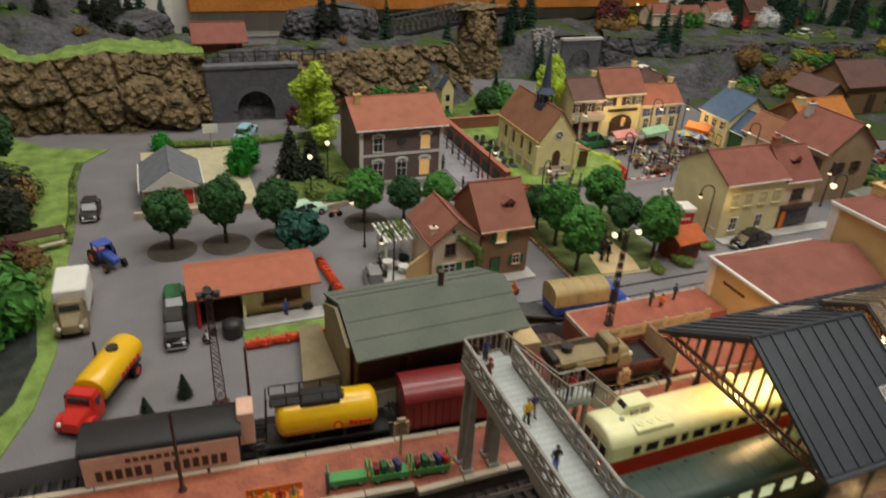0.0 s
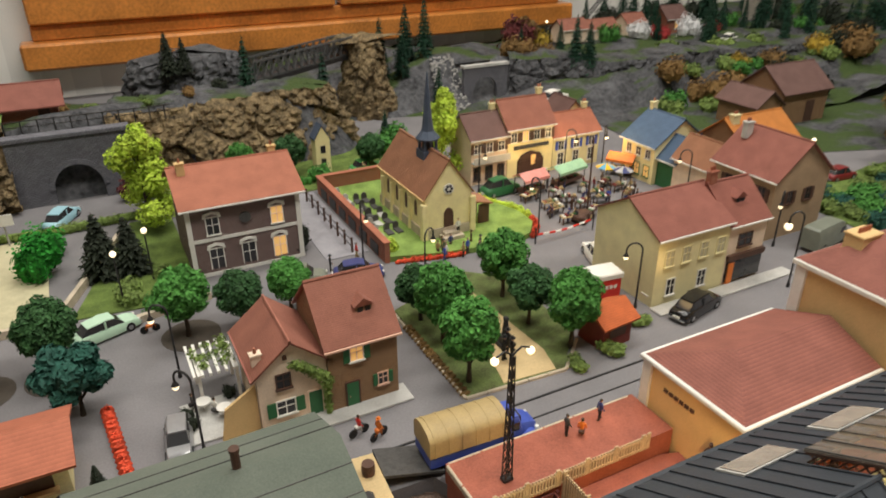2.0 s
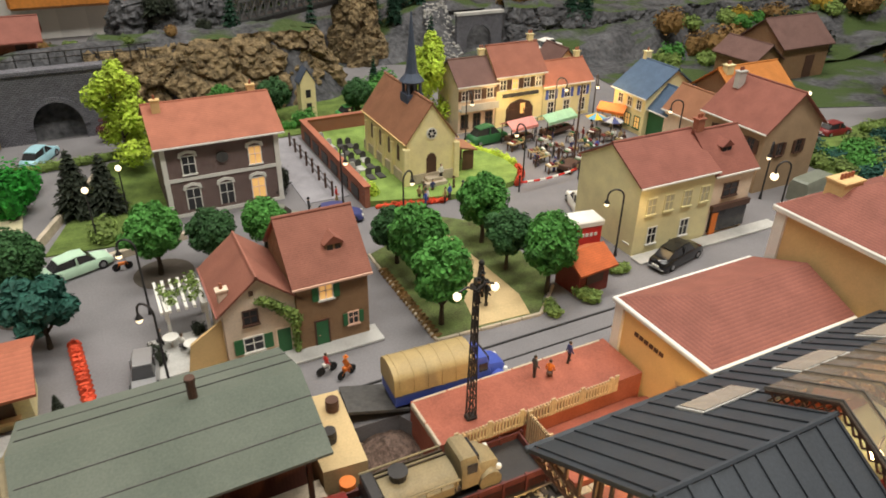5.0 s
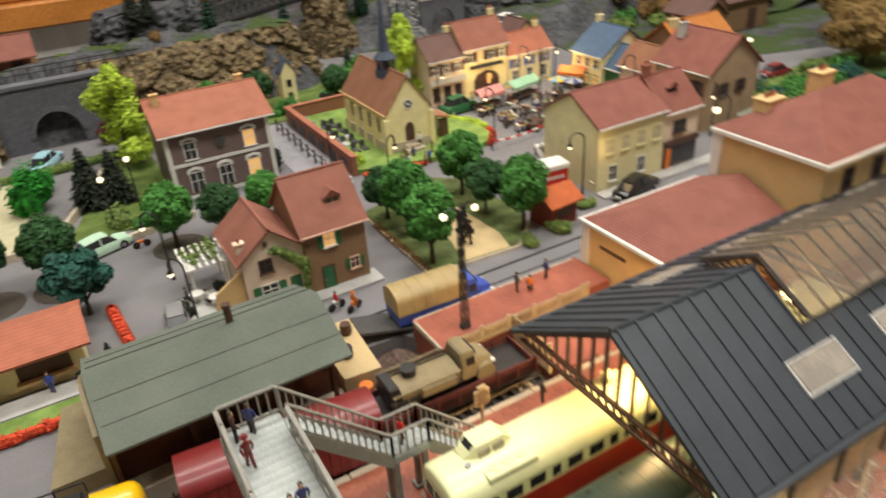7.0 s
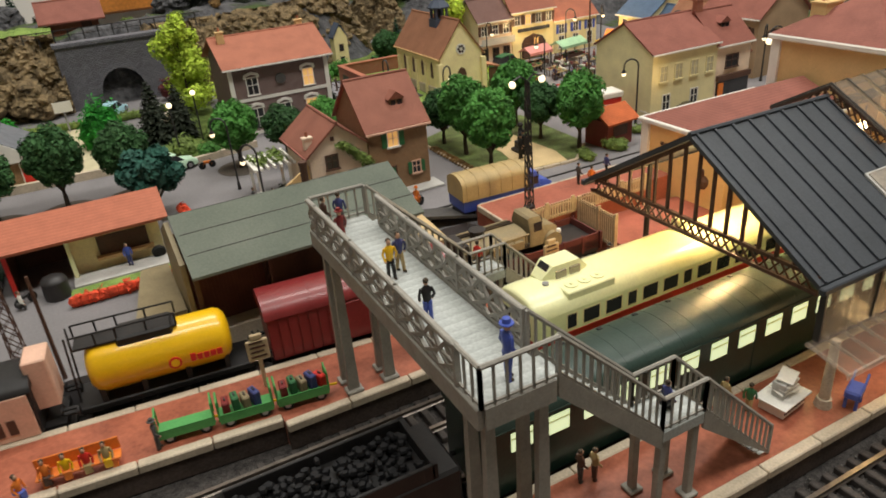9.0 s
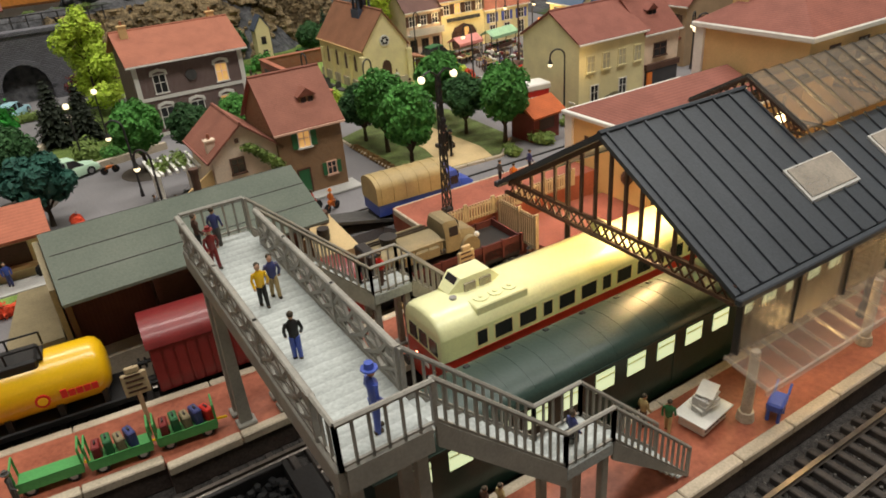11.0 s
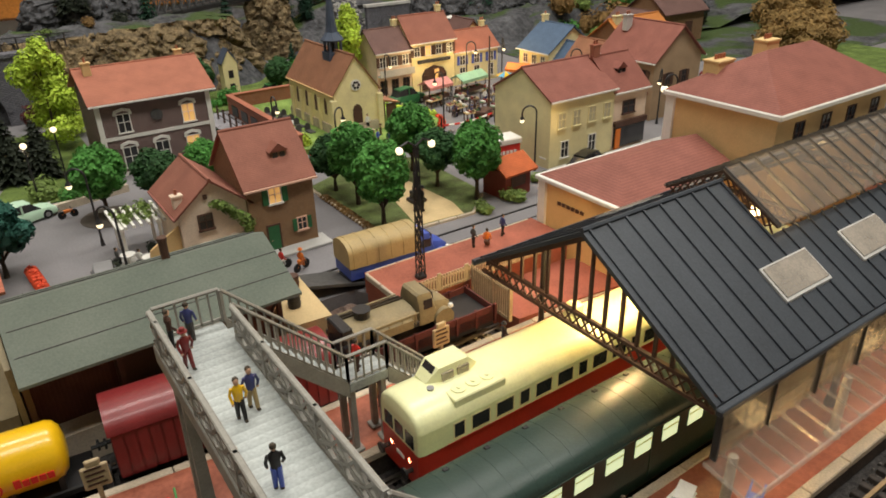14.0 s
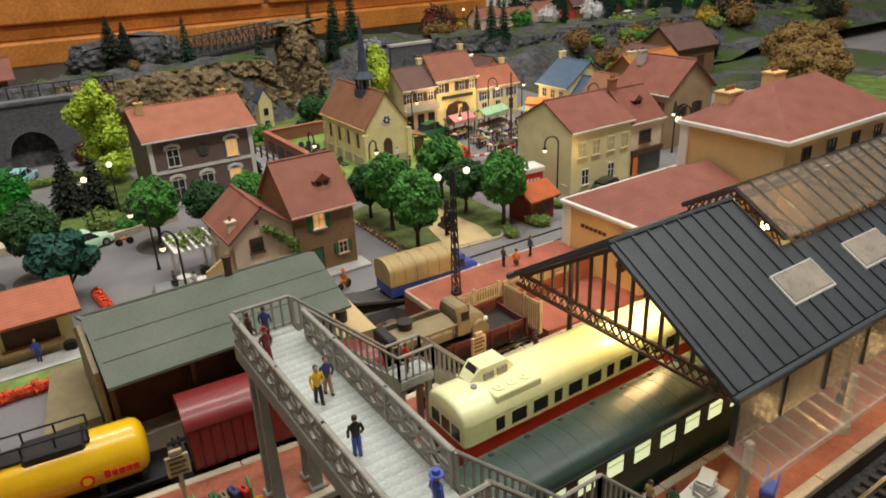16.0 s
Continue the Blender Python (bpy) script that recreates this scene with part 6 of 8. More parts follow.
def make_fir(kind, h, r, seed, leaf, label):
    t = thing("conifer", 0, 0, 0, 0, label, "tree", kind + " trees")
    rg = random.Random(seed)
    part("trunk", Shape().cyl((0, 0, 0), (0, 0, h * 0.95), 0.22, 0.03, 6), TRUNK, t)
    s = Shape()
    tiers = 15
    for k in range(tiers):
        z = h * (0.1 + 0.88 * k / tiers)
        rr = r * (1 - k / tiers) ** 0.85 + 0.08
        for i in range(13):
            a = 2 * math.pi * (i + rg.random()) / 13
            L = rr * rg.uniform(0.75, 1.12)
            d = Vector((math.cos(a), math.sin(a), 0))
            w = Vector((-d.y, d.x, 0)) * (0.16 + 0.1 * rr)
            p = Vector((0, 0, z))
            s.add([p, p + d * L * 0.55 + w - Vector((0, 0, L * 0.18)), p + d * L - Vector((0, 0, L * 0.42)), p + d * L * 0.55 - w - Vector((0, 0, L * 0.18))], [(0, 1, 2, 3)])
    for k in range(7):
        q = k / 7
        s.leaves((0, 0, h * (0.16 + 0.78 * q)), (r * (1 - q) * 0.85 + 0.1, r * (1 - q) * 0.85 + 0.1, h * 0.09), int(190 * (1 - q)) + 30, 0.17, rg, 0.4)
    part("foliage", s, leaf, t)
    PLANTS[kind] = t


def make_bush(kind, leaf, r, h, n, size, label, seed, lumps=5):
    t = thing("bush", 0, 0, 0, 0, label, "bush", kind + " bushes")
    rg = random.Random(seed)
    s = Shape()
    for i in range(lumps):
        c = (rg.uniform(-0.5, 0.5) * r, rg.uniform(-0.5, 0.5) * r, h * rg.uniform(0.35, 0.6))
        s.leaves(c, (r * 0.6, r * 0.6, h * 0.5), n // lumps, size, rg, 0.4)
        s.ball((c[0], c[1], c[2] * 0.85), (r * 0.42, r * 0.42, h * 0.38), 7)
    part("foliage", s, leaf, t)
    PLANTS[kind] = t


def make_wisp(kind, leaf, h, r, n, size, label, seed):
    """A tall loose tree of upright tufts."""
    t = thing("tree", 0, 0, 0, 0, label, "tree", kind + " trees")
    rg = random.Random(seed)
    s, tr = Shape(), Shape().cyl((0, 0, 0), (0.1, 0, h * 0.8), 0.16, 0.05, 6)
    for i in range(15):
        k = (i + 0.5) / 15
        a = rg.uniform(0, 6.28)
        rr = r * (1 - k * 0.75) * rg.uniform(0.3, 0.85)
        c = (rr * math.cos(a), rr * math.sin(a), h * (0.12 + 0.82 * k))
        tr.cyl((0.05, 0, c[2] * 0.75), c, 0.06, 0.03, 4)
        g = 0.5 - 0.28 * k
        s.leaves(c, (r * g, r * g, h * 0.13), n // 15, size, rg, 0.15)
        s.ball(c, (r * g * 0.5, r * g * 0.5, h * 0.06), 6)
    part("trunk", tr, TRUNK, t)
    part("crown", s, leaf, t)
    PLANTS[kind] = t


make_tree("dark chestnut", LEAF["dark"], 6.5, 2.1, 1.9, 2600, 0.21, "round dark green chestnut tree with dense crown", 1)
make_tree("green chestnut", LEAF["mid"], 6.6, 2.1, 1.9, 2600, 0.21, "round fresh green chestnut tree", 2)
make_tree("teal", LEAF["teal"], 5.6, 2.6, 1.4, 1000, 0.36, "spreading blue-green tree with loose crown", 3, 10)
make_tree("autumn", LEAF["brown"], 9, 6.0, 1.5, 3600, 0.28, "wide rust brown autumn tree", 4, 22)
make_tree("rust", LEAF["rust"], 5.5, 2.8, 1.0, 1000, 0.3, "rust coloured bushy autumn tree", 5)
make_fir("fir", 10.5, 2.1, 1, LEAF["fir"], "dark green pointed fir tree")
make_fir("small fir", 6.5, 2.0, 2, LEAF["black"], "small dark pointed fir tree")
make_bush("green", LEAF["mid"], 1.3, 1.8, 420, 0.2, "round green bush of foam flock", 1)
make_bush("bright", LEAF["bright"], 1.8, 2.6, 500, 0.26, "bright emerald green foam bush", 2)
make_bush("emerald", LEAF["bright"], 2.1, 5.6, 1500, 0.24, "tall bright emerald green bush of foam flock", 22, 9)
make_bush("shade", LEAF["teal"], 1.5, 1.9, 500, 0.2, "blue-green leafy garden bush", 23)
make_bush("olive", LEAF["olive"], 1.4, 1.4, 420, 0.2, "olive green bush of foam flock", 3)
make_bush("red", LEAF["red"], 2.2, 3.0, 500, 0.24, "round bush with red flowers", 4)
make_bush("white", LEAF["white"], 2.6, 4.0, 600, 0.22, "round white blossoming bush", 5)
make_bush("bordeaux", LEAF["bordeaux"], 1.8, 3.4, 420, 0.26, "dark wine-red bush of foam flock", 6)
make_bush("gold", LEAF["gold"], 2.0, 3.2, 420, 0.26, "golden yellow bush of foam flock", 7)
make_bush("black", LEAF["black"], 1.7, 3.4, 500, 0.24, "very dark green bushy shrub", 8)
make_bush("lime", LEAF["lime"], 0.9, 2.4, 300, 0.2, "small yellow-green bush on grass", 9)
make_bush("rusty", LEAF["rust"], 2.4, 3.0, 500, 0.26, "rusty brown bush of foam flock", 10)
make_wisp("lime wisp", LEAF["lime"], 11.2, 4.0, 9500, 0.21, "tall loose bright yellow-green tree", 1)

for k, (x, y) in enumerate(((8.3, 62.9), (13.1, 62.8), (17.9, 62.7), (30.8, 62.7), (43.4, 57.3), (50.6, 52.9))):
    plant("dark chestnut", x, y, 0, 1.0 if k < 3 else 0.9, k * 50)
for k, (x, y) in enumerate(((26.8, 63.6), (34.8, 63.4), (43.5, 53.6), (42.9, 48.6), (51.0, 57.4), (51.6, 48.8))):
    plant("green chestnut", x, y, 0, 1.0 if k not in (1,) else 0.85, k * 70)
plant("dark chestnut", 43.6, 93.4, 0, 0.95, 20)
plant("dark chestnut", 53.0, 91.0, 0, 0.85, 80)
plant("green chestnut", 38.0, 93.6, 0, 0.8, 140)
plant("teal", 19.2, 57.2, 0, 0.9)
plant("lime wisp", 26.8, 86.8, 0, 1.05, 0)
plant("lime wisp", 59.0, 83.7, 0, 1.0, 90)
for x, y, sc in ((21.9, 76.8, 1.05), (24.2, 76.4, 0.95)):
    plant("small fir", x, y, 0, sc * 1.1, x * 9)
for x, y, k, sc in ((17.2, 79, "emerald", 1.0), (17.5, 84, "bright", 1.2), (9.0, 88.5, "bright", 0.9), (27, 73.5, "olive", 1.1), (23.5, 71.5, "olive", 1.3), (25.2, 68.5, "green", 0.9), (46.2, 90.6, "green", 1.2), (58, 96, "green", 1.9), (60, 100, "green", 1.7), (26.0, 94.8, "bordeaux", 0.8), (46.0, 68.9, "lime", 0.9), (38.6, 74.0, "black", 0.8), (53.8, 46.9, "olive", 0.8), (58.4, 48.9, "olive", 0.7), (50.6, 46.6, "olive", 0.7)):
    plant(k, x, y, 0, sc, x * 13)
hedge([(8.5, 89.4), (17, 88.2), (27, 89)], 1.1, 0.6, LEAF["olive"], "long green hedge along the road to the tunnel")
hedge([(42.5, 90.5), (45, 90)], 1.2, 0.5, LEAF["mid"], "short green hedge behind the brick wall")
hedge([(42.0, 47.3), (42.0, 57.0)], 0.35, 0.3, LEAF["rust"], "brown-green planted strip in the square")

# the left-hand grass and trees
ground_piece("grass_bank", [(-60, 38), (-3.0, 38.0), (-1.2, 43), (-0.3, 49), (-0.4, 58), (-0.3, 68), (-0.8, 76), (-0.3, 86), (2.5, 90), (-4, 92), (-8, 96), (-60, 100)], -0.2, 0.12, LAWN, "bright grass bank beside the road")
ground_piece("dark_hollow", [(-40, 38.6), (-5.0, 39.5), (-2.4, 44), (-1.5, 49), (-2.0, 54), (-5, 57), (-40, 58)], 0.0, 0.2, mat("dark_earth", (0.035, 0.04, 0.035), 0.95, var=0.4, scale=90, bump=0.6), "dark bare earth beside the grass bank")
for x, y, k, sc in ((-4.4, 52.5, "green", 2.6), (-6.0, 57, "green", 2.6), (-6.4, 48.5, "green", 2.2), (-2.2, 59.5, "olive", 1.0), (-2.6, 62.5, "rusty", 0.8), (-4.6, 63, "bordeaux", 0.8), (-6.4, 64, "bordeaux", 0.7), (-6.5, 73, "rusty", 1.4), (-6.6, 80, "olive", 2.2), (-5.4, 70, "black", 1.5)):
    plant(k, x, y, 0.1, sc, x * 31)
plant("black", -6.2, 75, 0.1, 1.7)
plant("olive", -5.6, 78.5, 0.1, 2.0)
plant("dark chestnut", -8.4, 82, 0.1, 1.4)

hedge([(-0.5, 66), (-0.5, 74), (-0.9, 80), (-0.5, 86)], 0.55, 0.35, LEAF["olive"], "low yellow-green verge along the road")

# trees on the hills
def on_hill(kind, x, y, sc=1.0, dz=-0.2):
    plant(kind, x, y, max(0, hill_height(x, y)) + dz, sc, x * 17)


for x, y, sc in ((8, 121, 0.9), (11, 122.5, 0.8), (45, 121, 0.75), (47, 121.5, 0.65), (53, 107.5, 1.0), (69, 117, 0.8), (72, 122, 1.15), (75, 121, 1.0), (96, 108, 1.0), (98, 107, 1.0), (140, 132, 1.2), (146, 128, 1.3), (152, 134, 1.2), (160, 126, 1.3), (136, 136, 1.0), (126, 138, 0.9), (122, 139, 0.8), (168, 120, 1.2), (150, 112, 1.0), (172, 108, 1.1)):
    on_hill("fir", x, y, sc)
for x, y, k, sc in ((97, 127, "bordeaux", 2.0), (100, 130, "rust", 1.2), (103, 129, "gold", 1.5), (116, 124, "green", 1.9), (122, 123, "white", 1.15), (128, 122.5, "red", 1.2), (134, 121, "white", 1.1), (139, 119.5, "red", 0.9), (108, 99.5, "rusty", 1.4), (113, 96, "rusty", 1.3), (118, 93, "rusty", 1.5), (124, 99, "gold", 1.0), (130, 98, "rusty", 1.3), (95, 115, "rusty", 1.2), (90, 117, "rusty", 1.4), (103, 110, "olive", 1.3), (127, 106, "olive", 1.8), (133, 104, "olive", 1.6), (120, 112, "olive", 2.0), (143, 98, "gold", 1.4), (148, 95, "rusty", 1.7), (154, 100, "olive", 1.7)):
    on_hill(k, x, y, sc)
rgh = random.Random(77)
for i in range(120):
    x, y = rgh.uniform(98, 178), rgh.uniform(84, 140)
    if y < 88 and x < 112 or (98 < x < 146 and 100 < y < 136):
        continue
    k = rgh.choice(("olive", "green", "rusty", "black", "black", "olive", "black", "olive"))
    on_hill(k, x, y, rgh.uniform(0.9, 1.9))
for i in range(26):
    on_hill("fir", rgh.uniform(125, 178), rgh.uniform(100, 142), rgh.uniform(0.6, 1.1))
for i in range(34):
    x, y = rgh.uniform(-34, 50), rgh.uniform(101, 116)
    on_hill(rgh.choice(("olive", "olive", "black", "rusty")), x, y, rgh.uniform(0.35, 0.8))
for x, y, sc in ((66, 118.5, 1.0), (71.5, 109, 0.8), (92, 118, 0.6), (101, 119, 0.6), (58.5, 99.5, 0.6)):
    on_hill("fir", x, y, sc)
plant("small fir", 34.0, 112.6, 9.6, 0.85)
plant("small fir", 36.0, 113.0, 9.6, 0.7)
plant("fir", 42.4, 106.2, 6.6, 0.8)
for i in range(46):
    x, y = rgh.uniform(-36, 8), rgh.uniform(109, 126)
    on_hill("small fir" if i % 3 else "fir", x, y, rgh.uniform(0.6, 0.95))
plant("autumn", 112.5, 58.5, 0, 0.95)
plant("autumn", 123, 66, 0, 1.0, 120)
for x, y, sc in ((92, 54.5, 0.9), (95.5, 56, 1.0), (98.5, 54, 0.9), (94, 59.5, 0.9), (100, 58, 1.1), (103, 55, 0.9), (106, 61, 0.9), (97, 51.5, 0.8), (91.5, 51, 0.8)):
    plant("green" if int(x) % 2 else "olive", x, y, 0, sc * 1.3, x * 7)
for i in range(30):
    plant(rgh.choice(("shade", "shade", "olive", "green")), rgh.uniform(90.5, 108), rgh.uniform(49.5, 61), 0, rgh.uniform(0.7, 1.3), i * 40)
ground_piece("garden_lawn", [(89.5, 49.5), (135, 47), (135, 63), (108, 63.5), (90.5, 61)], -0.1, 0.14, GRASS, "green garden lawn behind the station")

# ---- vehicles ----
def wheels(c, xs, w, r, m=TYRE, hub=SILVER):
    for x in xs:
        for s in (-1, 1):
            wh = part("wheel", Shape().cyl((x, s * w - s * 0.28, r), (x, s * w, r), r, n=12), m, c, smooth=40)
            part("rim", Shape().cyl((x, s * w - s * 0.05, r), (x, s * w + s * 0.02, r), r * 0.55, n=10), hub, wh)


def car(x, y, rz, paint, label, z=0.0, L=4.9, W=1.75, H=1.6, name="car", round_=0.5):
    c = thing(name, x, y, z, rz, label, "car", "parked cars")
    w = W / 2
    prof = [(-0.5, 0.3, 0.75, 0.8), (-0.46, 0.25, 0.95, 0.95), (-0.3, 0.2, 1.02, 1.0), (0.1, 0.2, 1.02, 1.0), (0.36, 0.22, 0.92, 0.95), (0.47, 0.26, 0.78, 0.85), (0.5, 0.32, 0.6, 0.7)]
    rings = []
    for px, zb, zt, k in prof:
        zt = zt * H * 0.58
        rings.append([(px * L, -w * k, zb), (px * L, w * k, zb), (px * L, w * k * 1.02, zt * 0.7), (px * L, w * k * 0.85, zt), (px * L, -w * k * 0.85, zt), (px * L, -w * k * 1.02, zt * 0.7)])
    part("body", Shape().loft(rings), paint, c, smooth=50)
    zc = H * 0.56
    cab = [[(px * L, -w * a, zc), (px * L, w * a, zc), (px * L, w * b, zt), (px * L, -w * b, zt)] for px, a, b, zt in ((-0.4, 0.8, 0.7, zc + 0.05), (-0.27, 0.86, 0.68, H * 0.93), (-0.02, 0.86, 0.7, H), (0.1, 0.85, 0.66, H * 0.95), (0.24, 0.82, 0.75, zc + 0.05))]
    g = part("cabin_glass", Shape().loft(cab), PANE, c, smooth=30)
    roof = [[(px * L, -w * b, zt), (px * L, w * b, zt), (px * L, w * b * 0.9, zt + 0.09), (px * L, -w * b * 0.9, zt + 0.09)] for px, b, zt in ((-0.3, 0.7, H * 0.9), (-0.02, 0.73, H * 0.98), (0.12, 0.69, H * 0.92))]
    part("roof", Shape().loft(roof), paint, c, smooth=50)
    for s in (-1, 1):
        part("headlight", Shape().ball((0.48 * L, s * w * 0.6, 0.62), 0.14, 7), WHITE, c)
        part("pillar", Shape().box(-0.06 * L, -0.03 * L, s * w * 0.86 - 0.04, s * w * 0.86 + 0.02, zc, H * 0.97), paint, g)
    part("bumper", Shape().box(0.5 * L, 0.52 * L, -w * 0.8, w * 0.8, 0.3, 0.42, 0.03), SILVER, c)
    part("bumper", Shape().box(-0.52 * L, -0.5 * L, -w * 0.85, w * 0.85, 0.3, 0.42, 0.03), SILVER, c)
    part("licence_plate", Shape().box(-0.525 * L, -0.51 * L, -0.3, 0.3, 0.5, 0.65), WHITE, c)
    wheels(c, (-0.31 * L, 0.31 * L), w, 0.36)
    return c


CARBLACK = mat("gloss_black", (0.012, 0.012, 0.013), 0.2, var=0.1, coat=0.5)
GREYVAN = mat("grey_van_paint", (0.2, 0.215, 0.17), 0.4, var=0.1)
car(24.3, 51.4, -97, SILVER, "silver saloon car parked beside the terrace", L=4.3, W=1.6, H=1.5)
car(63.6, 48.3, 12, CARBLACK, "black rounded vintage car on the street", L=5.4, H=1.75)
car(8.0, 52.6, -92, GREENP, "dark green car parked beside the snack bar")
car(7.9, 49.2, -92, CARBLACK, "black car parked behind the green car")
car(41.7, 66.3, -15, DARKBLUE, "dark blue rounded car on the street", L=4.4)
car(37.0, 67.8, -20, GREYVAN, "grey-blue car beside the brick house", L=4.4)
car(62.3, 59.2, 70, WHITE, "white car beside the yellow house")
car(18.9, 91.6, 62, mat("pale_blue_paint", (0.36, 0.6, 0.68), 0.4, var=0.06), "pale blue estate car leaving the tunnel", L=5.2)
car(21.3, 66.6, 20, PALEGREEN, "pale green car under the trees")
car(63.0, 77.2, 5, GREENP, "dark green van beside the market", L=4.8, H=2.0)
car(80.6, 92.2, 15, WHITE, "white car on the road above the town", z=5.0)
car(131, 108, 20, WHITE, "white car on the hill road", z=hill_height(131, 108))
car(1.2, 72.2, -92, DARK, "dark small car on the road beside the court", L=4.2)
car(52.5, 91.3, 5, GRASSGREEN, "bright green car behind the brick wall", L=4.2)
car(101, 62.5, -5, MAROON, "dark red car beside the barns", L=4.2)

van = thing("delivery_van", 83.5, 51.6, 0, 8, "grey-green ribbed delivery van on the street", "van")
rings = [[(x, -1.0 * k, 0.4), (x, 1.0 * k, 0.4), (x, 1.0 * k, zt * 0.8), (x, 0.75 * k, zt), (x, -0.75 * k, zt), (x, -1.0 * k, zt * 0.8)] for x, k, zt in ((-2.9, 0.95, 2.35), (-2.7, 1, 2.5), (1.0, 1, 2.5), (1.7, 0.97, 2.3), (2.1, 0.9, 1.5), (2.9, 0.8, 1.2), (3.0, 0.7, 0.9))]
part("body", Shape().loft(rings), courses(GREYVAN, 160, 0.25, "Z"), van, smooth=30)
part("windscreen", Shape().prism([(-0.75, 1.5), (0.75, 1.5), (0.65, 2.15), (-0.65, 2.15)], "x", 1.75, 2.02), PANE, van)
for s in (-1, 1):
    part("side_window", Shape().box(0.7, 1.5, s * 1.0 - 0.02, s * 1.0 + 0.02, 1.45, 2.0), PANE, van)
    part("headlight", Shape().ball((2.95, s * 0.6, 0.85), 0.15, 7), WHITE, van)
wheels(van, (-1.8, 2.0), 1.0, 0.45)


def lorry(x, y, rz, cab_m, label, L=7.2, kind="canvas", body_m=BLUE, load_m=TAN, z=0.0, hubs=RED, fat=1.0):
    c = thing("lorry", x, y, z, rz, label, "lorry", "lorries")
    h = L / 2
    part("chassis", Shape().box(-h, h - 0.4, -0.7, 0.7, 0.45, 0.7), DARK, c)
    if kind == "canvas":
        part("loading_bed", Shape().box(-h, h - 2.5, -1.15, 1.15, 0.75, 1.55, 0.03), body_m, c)
        arc = [(-1.2, 1.55)] + [(-1.2 * math.cos(a * math.pi / 10), 2.5 + 0.65 * math.sin(a * math.pi / 10)) for a in range(11)] + [(1.2, 1.55)]
        cv = part("canvas_cover", Shape().prism(arc, "x", -h - 0.05, h - 2.45), load_m, c, smooth=35)
        for i in range(6):
            xx = -h + 0.3 + i * (L - 3.1) / 5
            rib = [(-1.23, 1.55)] + [(-1.23 * math.cos(a * math.pi / 10), 2.5 + 0.68 * math.sin(a * math.pi / 10)) for a in range(11)] + [(1.23, 1.55)]
            part("cover_hoop", Shape().prism(rib, "x", xx - 0.05, xx + 0.05), load_m, cv, smooth=35)
    elif kind == "tank":
        rings = []
        for xx, r in ((-h, 0.6), (-h + 0.15, 0.95), (-h + 0.5, 1.05), (h - 2.9, 1.05), (h - 2.6, 0.95), (h - 2.5, 0.6)):
            rings.append([(xx, 1.15 * r * math.cos(2 * math.pi * i / 18), 0.85 + 0.9 * fat + fat * r * math.sin(2 * math.pi * i / 18)) for i in range(18)])
        t = part("tank", Shape().loft(rings), load_m, c, smooth=40)
        for k in range(5):
            part("lettering_bar", Shape().box(-h + 1.0 + k * 0.5, -h + 1.35 + k * 0.5, 0.0, 1.2, 1.5, 1.85), RED if fat == 1 else load_m, t).scale = (1, 1.02, 1)
        part("hatch", Shape().cyl((-h + 2, 0, 0.8 + 1.9 * fat), (-h + 2, 0, 1.05 + 1.9 * fat), 0.4, n=12), DARK, t)
    elif kind == "bowser":
        part("loading_bed", Shape().box(-h, h - 2.5, -1.15, 1.15, 0.7, 1.0, 0.04), DARK, c)
        arc = [(-1.05 * math.cos(a * math.pi / 10), 1.2 + 0.5 * math.sin(a * math.pi / 10) ** 0.6) for a in range(11)] + [(1.05, 1.0), (-1.05, 1.0)]
        t = part("tank", Shape().prism(arc, "x", -h + 0.7, h - 2.6), load_m, c, smooth=35)
        part("hatch", Shape().cyl((-h + 1.7, 0.1, 1.65), (-h + 1.7, 0.1, 2.1), 0.42, n=12).cyl((-h + 1.7, 0.1, 2.1), (-h + 1.7, 0.1, 2.17), 0.5, n=12), DARK, t)
        for s in (-1, 1):
            part("side_rail", Shape().tube([(-h + 0.1, s * 1.2, 1.55), (h - 2.6, s * 1.2, 1.6)], 0.06), load_m, c)
            part("side_locker", Shape().box(-h + 1.9, h - 2.9, s * 1.12 - 0.12, s * 1.12 + 0.12, 0.75, 1.3, 0.04), load_m, c)
            for k in range(6):
                part("rail_post", Shape().cyl((-h + 0.2 + k * 0.8, s * 1.2, 0.9), (-h + 0.2 + k * 0.8, s * 1.2, 1.6), 0.04, n=5), load_m, c)
        part("pump_box", Shape().box(-h, -h + 0.65, -0.9, 0.9, 0.95, 1.9, 0.08), DARK, c)
        part("ladder", Shape().box(-h + 0.6, h - 2.6, 0.45, 0.52, 1.68, 1.78).box(-h + 0.6, h - 2.6, 0.8, 0.87, 1.58, 1.72), TRUNK, c)
    else:
        part("box_body", Shape().box(-h, h - 2.5, -1.2, 1.2, 0.75, 2.9, 0.12), load_m, c)
    cx = h - 2.4
    rings = [[(cx + a, -1.05 * k, 0.6), (cx + a, 1.05 * k, 0.6), (cx + a, 1.05 * k, zt * 0.75), (cx + a, 0.8 * k, zt), (cx + a, -0.8 * k, zt), (cx + a, -1.05 * k, zt * 0.75)] for a, k, zt in ((0, 0.95, 2.3), (0.15, 1, 2.4), (0.85, 0.98, 2.35), (1.1, 0.9, 1.65), (1.9, 0.75, 1.45), (2.25, 0.6, 1.2), (2.35, 0.45, 0.9))]
    cab = part("cab", Shape().loft(rings), cab_m, c, smooth=35)
    part("windscreen", Shape().prism([(-0.75, 1.6), (0.75, 1.6), (0.65, 2.2), (-0.65, 2.2)], "x", cx + 0.9, cx + 1.07), PANE, cab)
